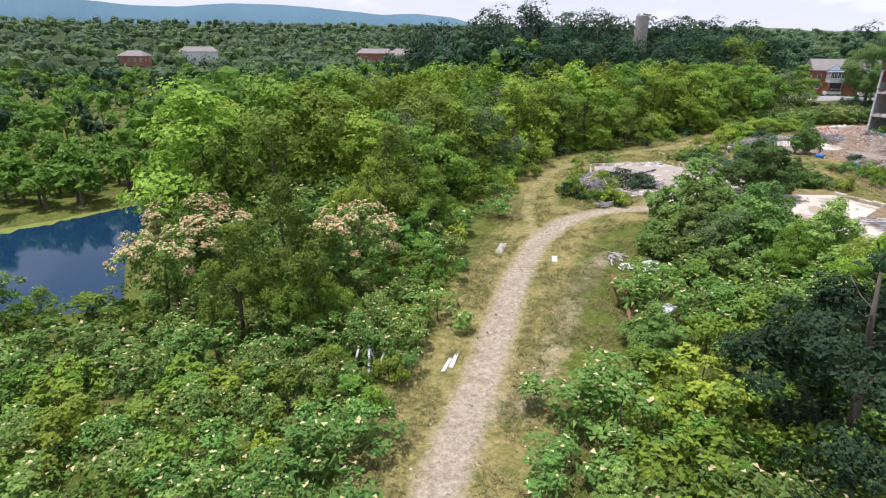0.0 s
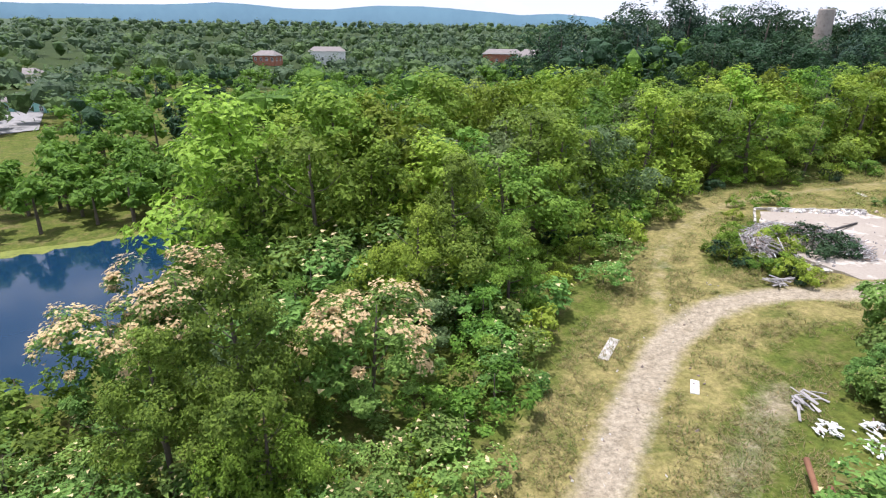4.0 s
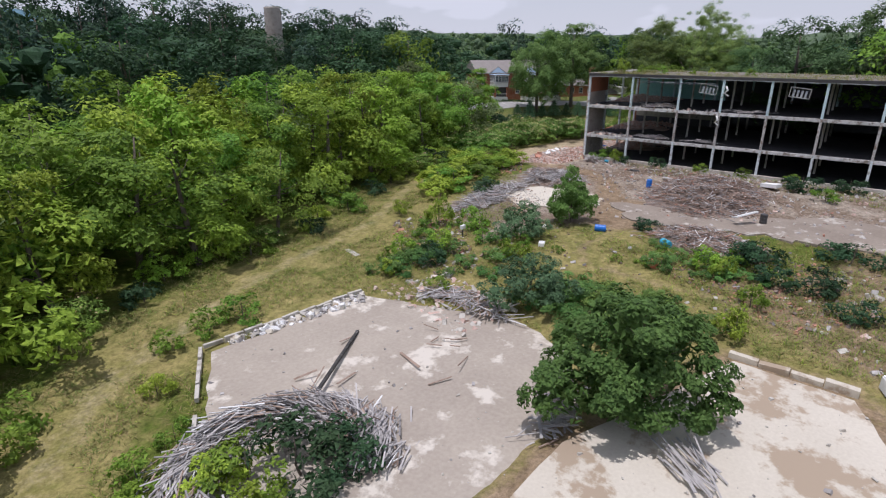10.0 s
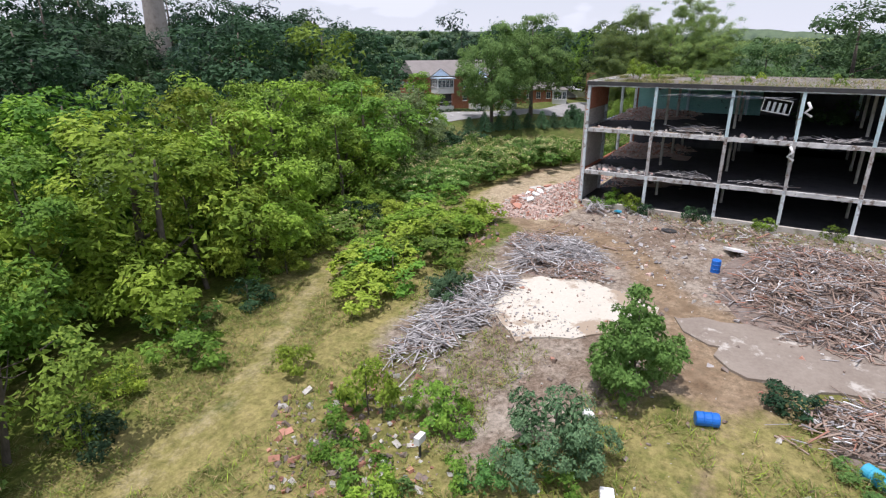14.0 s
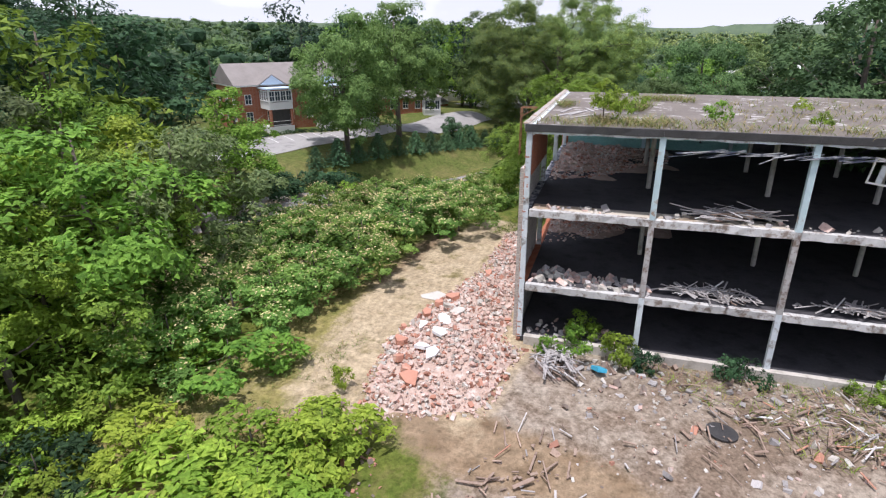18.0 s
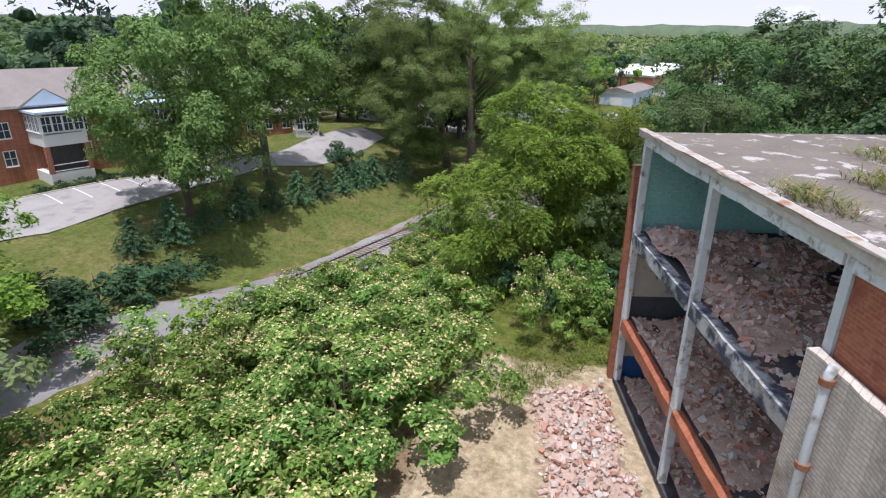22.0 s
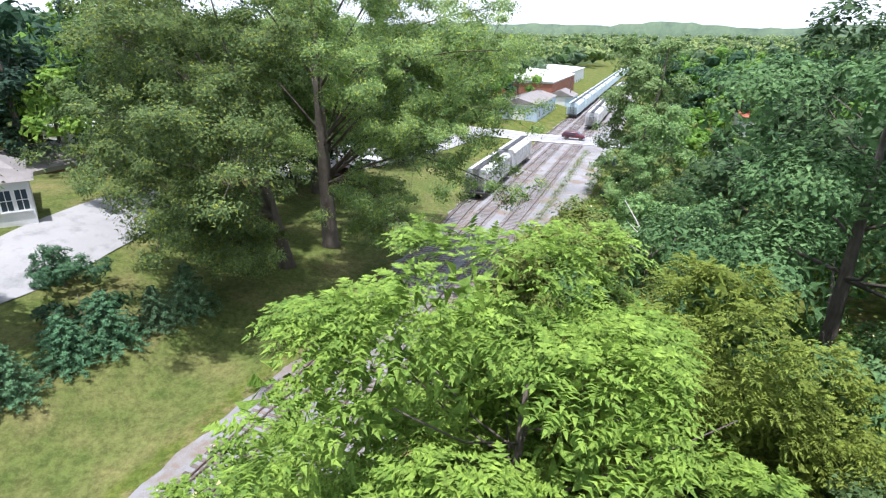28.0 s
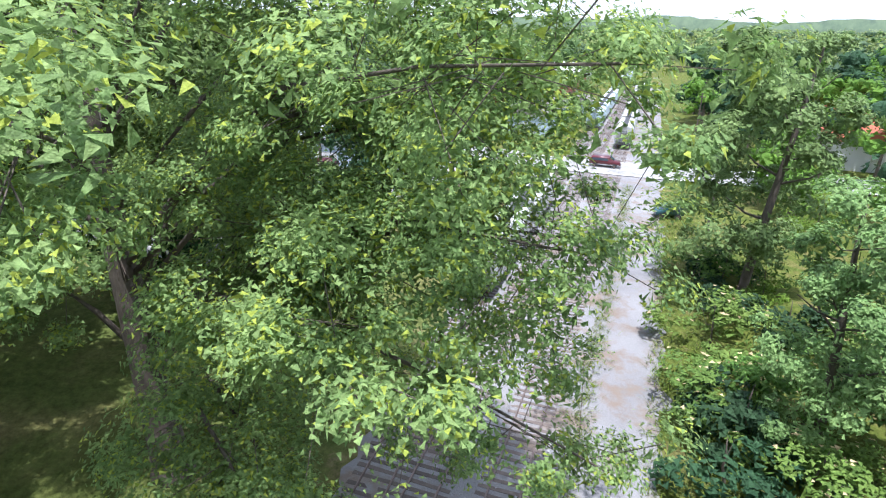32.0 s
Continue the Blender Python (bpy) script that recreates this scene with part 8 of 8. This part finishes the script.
barrel(92.7, 72.0, G(92.7, 72.0) + 0.05, 20, BLUE, "bright blue plastic barrel lying in the dirt")
barrel(92.8, 65.0, G(92.8, 65.0) + 0.1, -40, TEAL_PLASTIC, "pale teal plastic barrel lying on debris")
barrel(105.8, 58.4, G(105.8, 58.4), 10, DARK, "black barrel standing by the debris pile", False)
barrel(73.0, 39.0, SZ, 60, RUST, "rusty brown barrel lying on the slab")
barrel(114.0, 73.6, G(114.0, 73.6), 0, BLUE, "small blue plastic drum by the debris pile", False)
block("white_cube", 77.2, 46.4, G(77.2, 46.4), (1.25, 1.25, 1.0), 20, WHITE, "white wrapped pallet block beside the slab", "pallet block")
block("discarded_cabinet", 77.5, 41.4, SZ + 0.05, (2.2, 1.4, 0.9), 12, WHITE, "white discarded cabinet on the slab", "cabinet")
block("plastic_sheet", 119.2, 72.6, G(119, 72.6) + 0.35, (1.9, 1.4, 0.2), 25, WHITE, "white sheet lying on the debris pile", "sheet", (8, 12))
block("pale_boulder", 122.5, 60.4, G(122.5, 60.4) + 0.3, (2.2, 1.3, 0.5), 70, WHITE, "flat pale slab at the debris pile's back", "concrete chunk", (0, 6))
block("plastic_sheet", 104.2, 60.0, G(104.2, 60) + 1.1, (2.6, 0.8, 0.15), 140, WHITE, "white plank sheet sliding off the debris pile", "sheet", (20, 10))
block("foam_block", 85.6, 74.4, G(85.6, 74.4), (0.8, 0.6, 0.4), 20, WHITE, "pale foam block in the weeds", "block")
block("foam_block", 90.6, 76.8, G(90.6, 76.8), (0.6, 0.5, 0.3), 50, WHITE, "pale foam block in the weeds", "block")
block("smashed_panel", 87.0, 64.0, G(87, 64), (0.9, 0.7, 0.7), 30, ORANGE, "smashed red plastic panel in the weeds", "panel", (25, 10))
block("blue_scrap", 127.0, 85.0, G(127, 85) + 0.2, (0.9, 0.6, 0.25), 30, TEAL_PLASTIC, "crushed blue plastic by the mill's sill", "scrap", (15, 20))
block("blue_tarp", 140.5, 91.4, G(140.5, 91.4) + 0.6, (1.5, 1.1, 0.1), 40, BLUE, "blue tarpaulin scrap on the rubble", "tarpaulin", (10, 14))
block("white_board", 28.9, 49.2, G(28.9, 49.2), (1.7, 0.55, 0.12), 62, WHITE, "white board lying beside the track", "board")
block("white_board", 12.3, 34.4, G(12.3, 34.4), (2.1, 0.3, 0.12), 58, WHITE, "pale plank lying in dry grass", "board")
block("white_board", 11.6, 34.0, G(11.6, 34.0), (2.0, 0.25, 0.1), 54, WHITE, "pale plank lying in dry grass", "board")
block("white_sheet", 25.4, 55.4, G(25.4, 55.4) - 0.02, (3.6, 0.8, 0.10), 55, CONCRETE, "worn pale slab flush with the grass", "concrete slab")
block("white_sheet", 75.0, 90.2, G(75, 90.2) - 0.03, (2.4, 0.6, 0.08), 75, CONCRETE, "pale slab strip flush with the track", "concrete slab")
sticks("sheeting_heap", 88, 36.0, 42.6, 1.9, 1.5, 0.5, 90, 40, 0.15, 0.8, "crumpled white sheeting dumped by the bushes", mat=WHITE, category="sheeting")
sticks("sheeting_heap", 89, 33.8, 43.8, 1.0, 0.8, 0.3, 40, 20, 0.15, 0.7, "crumpled white sheeting dumped by the bushes", mat=WHITE, category="sheeting")
block("crumpled_sheet", 29.8, 32.6, G(29.8, 32.6) + 1.2, (2.8, 0.9, 0.35), 35, WHITE, "white sheeting caught on the bushes", "sheeting", (10, 14))
sign = empty("sign_box", pose(84.2, 83.0, G(84.2, 83.0)), "small white box on a dark post in the weeds", "sign")
part("post", Shape().box(-0.05, 0.05, -0.05, 0.05, 0, 0.9).mesh("post", DARK), sign)
part("box", Shape().box(-0.3, 0.3, -0.15, 0.15, 0.9, 1.3).mesh("box", WHITE), sign)
lid = tagged(new("manhole_lid", Shape().tube([(0, 0, 0), (0, 0, 0.08), (0, 0, 0.1)], [0.75, 0.75, 0.68], 20).mesh("manhole_lid", DARK)), "dark round steel lid on the debris ground", "lid")
lid.matrix_basis = pose(123.2, 78.9, G(123.2, 78.9) + 0.03, 4, 3, 0)
for x0, y0, x1, y1 in ((30.1, 40.6, 27.9, 36.0), (27.4, 34.4, 25.1, 30.3), (29.8, 38.6, 28.9, 36.4)):
    tagged(new("fallen_pipe", Shape().tube([(x0, y0, G(x0, y0) + 0.95), ((x0 + x1) / 2, (y0 + y1) / 2, G(x0, y0) + 0.9), (x1, y1, G(x1, y1) + 0.8)], [0.16, 0.15, 0.16], 10).mesh("fallen_pipe", RUST, True)), "long rust-red pipe lying on low bushes by the track", "pipe", "fallen pipes")
for x, y, a, b in ((5.0, 35.0, 40, 62), (5.9, 34.6, 75, 55), (6.6, 34.0, 20, 66), (6.3, 35.4, 110, 48)):
    leaning = new("leaning_plank", Shape().box(-0.85, 0.85, -0.08, 0.08, -0.025, 0.025).mesh("leaning_plank", WHITE))
    leaning.matrix_basis = pose(x, y, G(x, y) + 0.9, 0, -b, a)
    tagged(leaning, "pale plank standing askew in the undergrowth", "plank", "leaning planks")
dock = empty("jetty", pose(-42.6, 81.6, WATER_Z, 0, 0, 35), "small grey wooden jetty at the pond bank", "jetty")
for k in range(9):
    part("deck_board", Shape().box(-1.9 + 0.42 * k, -1.52 + 0.42 * k, -1.1, 1.1, 0.62, 0.68).mesh("deck_board", TIMBER), dock)
for x in (-1.6, 1.6):
    for y in (-0.95, 0.95):
        part("post", Shape().tube([(x, y, -0.8), (x, y, 0.95)], [0.09, 0.08], 8).mesh("post", TIE), dock)
rack = empty("window_unit", pose(130.2, 71.9, 15.9, 8, 0, 0), "loose steel window frame hanging under the roof", "window frame")
part("frame", Shape().box(-0.04, 0.04, -1.25, 1.25, 0, 0.1).box(-0.04, 0.04, -1.25, 1.25, 1.25, 1.35).box(-0.04, 0.04, -1.25, -1.17, 0, 1.35).box(-0.04, 0.04, 1.17, 1.25, 0, 1.35).mesh("frame", WHITE), rack)
for k in range(4):
    part("louvre", Shape().box(-0.05, 0.05, -0.85 + 0.48 * k, -0.6 + 0.48 * k, 0.1, 1.0).mesh("louvre", FRAME_WHITE), rack)
rack2 = copy_thing(rack, pose(130.2, 60.2, 15.9, 6, 0, 0))
for y, z in ((69.3, 17.1), (70.0, 12.9)):
    tagged(new("hanging_duct", Shape().tube([(FX - 0.1, y, z), (FX - 0.25, y - 0.3, z - 0.5), (FX - 0.2, y + 0.1, z - 0.95), (FX - 0.3, y - 0.5, z - 1.3)], [0.13, 0.14, 0.14, 0.12], 10).mesh("hanging_duct", WHITE, True)), "torn white duct hanging off the mill", "duct")
hang = empty("hanging_laths", pose(FX - 0.1, 76.0, 17.6), "torn ceiling laths hanging along the roof beam", "laths")
rr = np.random.default_rng(95)
for k in range(34):
    y = rr.uniform(-6.5, 4.5)
    part("lath", Shape().bar((rr.uniform(-0.1, 0.3), y, -abs(rr.normal(0, 0.12)) - 0.02 * abs(y)), (rr.uniform(-0.2, 0.3), y + rr.uniform(0.8, 3.0), -0.25 - abs(rr.normal(0, 0.15))), 0.08, 0.03).mesh("lath", STAINED_BEAM), hang)


# ---------------------------------------------------------------- young growth over the site
for kind, x, y, h, w in (("catalpa", 94.0, 75.4, 6.4, 0.8), ("shrub_lime", 85.5, 87.2, 4.4, 0.62), ("shrub_lime", 86.4, 94.0, 2.4, 1.0), ("shrub", 87.0, 83.3, 3.2, 0.7), ("shrub_lime", 77.3, 85.3, 2.8, 0.9), ("shrub_lime", 80.3, 82.4, 3.0, 0.8), ("shrub_dark", 77.2, 81.7, 2.6, 0.9), ("shrub_lime", 73.2, 83.5, 2.0, 1.0), ("shrub", 81.7, 76.0, 2.2, 0.8), ("shrub_lime", 89.5, 60.0, 2.8, 0.8), ("shrub_lime", 88.5, 58.5, 2.6, 0.8), ("shrub_dark", 93.2, 56.7, 3.4, 1.0), ("shrub_dark", 90.4, 55.0, 2.2, 1.1), ("shrub_dark", 96.9, 67.9, 1.6, 1.4), ("catalpa", 76.0, 60.2, 3.6, 1.3), ("catalpa", 76.4, 63.4, 3.0, 1.3), ("shrub_lime", 78.6, 55.4, 3.0, 0.8),
                         ("shrub", 101.5, 91.2, 2.0, 1.0),
                         ("shrub_lime", 82.0, 73.9, 1.9, 0.8), ("shrub_lime", 81.8, 76.0, 2.0, 0.7), ("shrub_dark", 51.8, 69.2, 3.4, 1.25), ("shrub_dark", 53.6, 68.0, 2.8, 1.1), ("shrub", 49.8, 70.6, 2.8, 1.1), ("shrub_lime", 47.2, 66.4, 2.4, 1.1),
                         ("shrub_lime", 43.6, 69.0, 2.6, 1.0), ("shrub", 42.6, 71.5, 2.5, 1.0), ("shrub_lime", 44.8, 72.4, 2.8, 0.9), ("shrub", 46.6, 75.0, 2.6, 1.0), ("shrub_dark", 46.2, 63.8, 1.9, 1.0), ("shrub", 44.6, 66.2, 2.2, 1.0),
                         ("shrub", 49.5, 77.0, 1.8, 0.9), ("shrub_lime", 54.0, 86.5, 2.0, 1.0), ("shrub", 59.6, 86.0, 2.4, 1.1), ("shrub", 57.2, 86.6, 2.1, 1.0), ("shrub_lime", 51.0, 82.0, 1.9, 1.0),
                         ("shrub_lime", 84.5, 55.5, 2.6, 0.8), ("shrub_dark", 90.5, 52.0, 2.6, 1.2), ("shrub_dark", 94.0, 56.5, 2.4, 1.0), ("shrub_dark", 99.0, 50.0, 2.8, 1.3), ("shrub", 92.0, 59.0, 2.0, 1.0), ("shrub_dark", 87.0, 49.0, 2.2, 1.1),
                         ("shrub_dark", 124.0, 57.0, 2.6, 1.4), ("shrub", 120.0, 54.0, 2.0, 1.2), ("shrub_dark", 126.5, 52.0, 2.4, 1.3), ("shrub_lime", 97.5, 105.8, 2.6, 1.3), ("shrub_lime", 99.5, 107.5, 2.2, 1.2),
                         ("shrub", 128.6, 87.2, 2.4, 1.0), ("shrub_lime", 128.5, 84.2, 2.8, 0.8), ("shrub_dark", 128.4, 82.4, 1.8, 0.8), ("shrub_dark", 128.2, 77.2, 2.2, 0.9), ("shrub", 128.3, 71.0, 1.9, 0.9), ("shrub", 128.3, 64.8, 1.8, 0.9), ("shrub", 128.3, 58.8, 1.8, 0.9),
                         ("shrub_lime", 117.6, 97.4, 2.0, 0.7), ("shrub_lime", 121.4, 99.0, 1.9, 0.7), ("mimosa", 158.6, 93.4, 5.6, 0.62), ("mimosa_b", 161.5, 91.0, 5.2, 0.7), ("shrub_lime", 131.0, 86.2, 2.6, 0.8)):
    plant(kind, x, y, h, w)
wood([(70, 82), (78, 88), (86, 90), (89, 80), (85, 72), (76, 73)], 3.2, ["shrub", "bramble", "shrub", "bramble"], 0.9, 1.7, 34, (0.9, 1.4))
wood([(42, 66), (47, 63), (50, 66), (48, 76), (43, 74)], 2.8, ["shrub_lime", "shrub", "shrub_lime", "shrub_dark"], 1.6, 2.8, 35, (1.0, 1.3))
wood([(92, 95), (108, 93.5), (117, 96.5), (115, 102), (98, 100)], 2.6, ["shrub_lime", "shrub_lime", "shrub_lime", "shrub"], 2.4, 3.6, 18, (1.4, 1.9))
wood([(103, 104), (113, 104.5), (121, 104.5), (124, 107), (122, 111), (104, 111)], 3.0, ["shrub_lime", "shrub", "thicket", "shrub_lime"], 1.8, 3.2, 19, (1.2, 1.7))
wood([(81, 70), (81.5, 64.5), (79.5, 59), (77.5, 56), (74, 60), (71.5, 66), (74, 69)], 2.0, ["bramble"], 1.0, 1.6, 53, (1.0, 1.4))
wood([(85.3, 68), (92.8, 67), (93.5, 62), (92, 53), (87.5, 54), (85.3, 62)], 2.4, ["bramble", "shrub", "bramble"], 0.7, 1.3, 54, (1.0, 1.4))
for k, (x, y, h) in enumerate(((132.9, 86.3, 2.8), (134.0, 80.0, 1.5), (132.5, 75.0, 1.2), (137.0, 84.5, 1.6), (140.0, 74.0, 1.2), (133.5, 67.0, 1.4))):
    ob = plant("shrub_lime" if k % 2 == 0 else "shrub", x, y, h, 0.8)
    ob.matrix_basis.translation.z = 18.28


# ---------------------------------------------------------------- grass and weeds
def tufts(name, spots, lo, hi, mats, weights, label, seed, blades=6, width=0.014):
    rng = np.random.default_rng(seed)
    n = len(spots) * blades
    p = np.repeat(np.array(spots), blades, 0) + np.concatenate([rng.normal(0, 0.16, (n, 2)), np.full((n, 1), -0.04)], 1)
    L = 0.8 * rng.uniform(lo, hi, n)[:, None]
    a = rng.uniform(0, 6.2832, n)
    lean = np.stack([np.cos(a), np.sin(a), np.zeros(n)], -1) * rng.uniform(0.7, 2.6, n)[:, None]
    side = np.stack([-np.sin(a), np.cos(a), np.zeros(n)], -1) * (width * rng.uniform(0.6, 1.6, n))[:, None] * (1 + L)
    top = p + (lean + np.array((0, 0, 1.0))) * L
    mid = p + (lean * 0.35 + np.array((0, 0, 0.6))) * L
    v = np.stack([p, mid + side, top, mid - side], 1).reshape(-1, 3)
    f = np.arange(n * 4).reshape(-1, 4).tolist()
    me = bpy.data.meshes.new(name)
    me.from_pydata(v.tolist(), [], f)
    for m in mats:
        me.materials.append(m)
    me.polygons.foreach_set("material_index", rng.choice(len(mats), n, p=weights).astype(np.int32))
    return tagged(new(name, me), label, "weeds", kind="stuff")


gr = np.random.default_rng(100)


def clear_of(spots, extra=0.0):
    a = np.array(spots)
    keep = np.array([noise.noise((x * 0.22, y * 0.22, 7.0)) + 0.35 * noise.noise((x * 0.9, y * 0.9, 1.0)) > -0.12 for x, y, z in a])
    for pts, z in PADS.values():
        keep &= poly_dist(a[:, 0], a[:, 1], pts) > 0.2
    keep &= seg_dist(a[:, 0], a[:, 1], TRACK) > 1.9 + extra
    keep &= (seg_dist(a[:, 0], a[:, 1], YARD) > 3.0 + extra) & (seg_dist(a[:, 0], a[:, 1], PATH) > 0.7) & (seg_dist(a[:, 0], a[:, 1], LANE) > 0.8)
    return a[keep]


START = [(2, 14), (12, 14), (24, 30), (36, 46), (48, 57), (47, 64), (44, 70), (38, 72), (28, 66), (14, 42), (4, 28)]
SITE = [(40, 58), (46, 80), (60, 96), (80, 99), (95, 105), (116, 106), (110, 92), (98, 84), (92, 74), (100, 62), (96, 46), (78, 44), (77, 60), (60, 62)]
tufts("dry_weeds", clear_of(spots_in(gr, START, 12000)), 0.10, 0.40, [DRY, WEED], [0.6, 0.4], "dry yellowing weeds along the track", 101)
tufts("green_weeds", clear_of(spots_in(gr, SITE, 20000)), 0.10, 0.48, [WEED, DRY, LEAF_LIME], [0.60, 0.25, 0.15], "tall green and brown weeds over the site", 102)
tufts("lane_weeds", clear_of(spots_in(gr, [(30, 58), (40, 72), (50, 84), (66, 90), (84, 92), (98, 99), (132, 100), (134, 106), (96, 108), (62, 100), (44, 92), (26, 72)], 7000)), 0.10, 0.40, [WEED, DRY], [0.55, 0.45], "grass and weeds of the grown-over lane", 103)
tufts("yard_weeds", spots_in(gr, [(112, 30), (129, 30), (129, 84), (121, 74), (122, 56)], 900) + spots_in(gr, [(80, 40), (104, 40), (100, 58), (90, 68), (82, 58)], 1300), 0.2, 0.7, [WEED, LEAF_MID, DRY], [0.5, 0.3, 0.2], "green weeds round the debris piles", 104)
tufts("roof_weeds", spots_in(gr, [(129.9, 90), (132.6, 90), (133.5, 60), (131.5, 40), (129.9, 40)], 480, 18.3) + spots_in(gr, [(138.5, 86.5), (143.5, 86.8), (143, 83), (138, 84)], 260, 18.3) + spots_in(gr, [(145, 84), (148, 84), (148, 80), (145, 80)], 120, 18.3) + spots_in(gr, [(131, 88.0), (134, 87), (134.5, 82), (131, 82)], 150, 18.3) + spots_in(gr, [(139, 89.5), (142, 89.8), (142, 88.6), (139, 88.8)], 50, 18.3) + spots_in(gr, [(134, 80), (148, 78), (148, 40), (136, 40)], 500, 18.3), 0.2, 0.65, [DRY, WEED], [0.5, 0.5], "weeds growing on the mill's roof edge", 105)
tufts("bank_weeds", spots_in(gr, [(150, 97), (158, 95), (166, 97), (172, 92), (166, 84), (156, 88)], 1800) + [(*rail_pt(s, o)[:2], 2.2) for s, o in zip(gr.uniform(-4, 78, 1000), gr.normal(-2.6, 0.35, 1000))] + [(*rail_pt(s, o)[:2], 2.2) for s, o in zip(gr.uniform(0, 70, 2400), gr.uniform(-10.5, -6.2, 2400))], 0.12, 0.5, [WEED, LEAF_LIME], [0.7, 0.3], "rank green weeds beside the railway", 106)
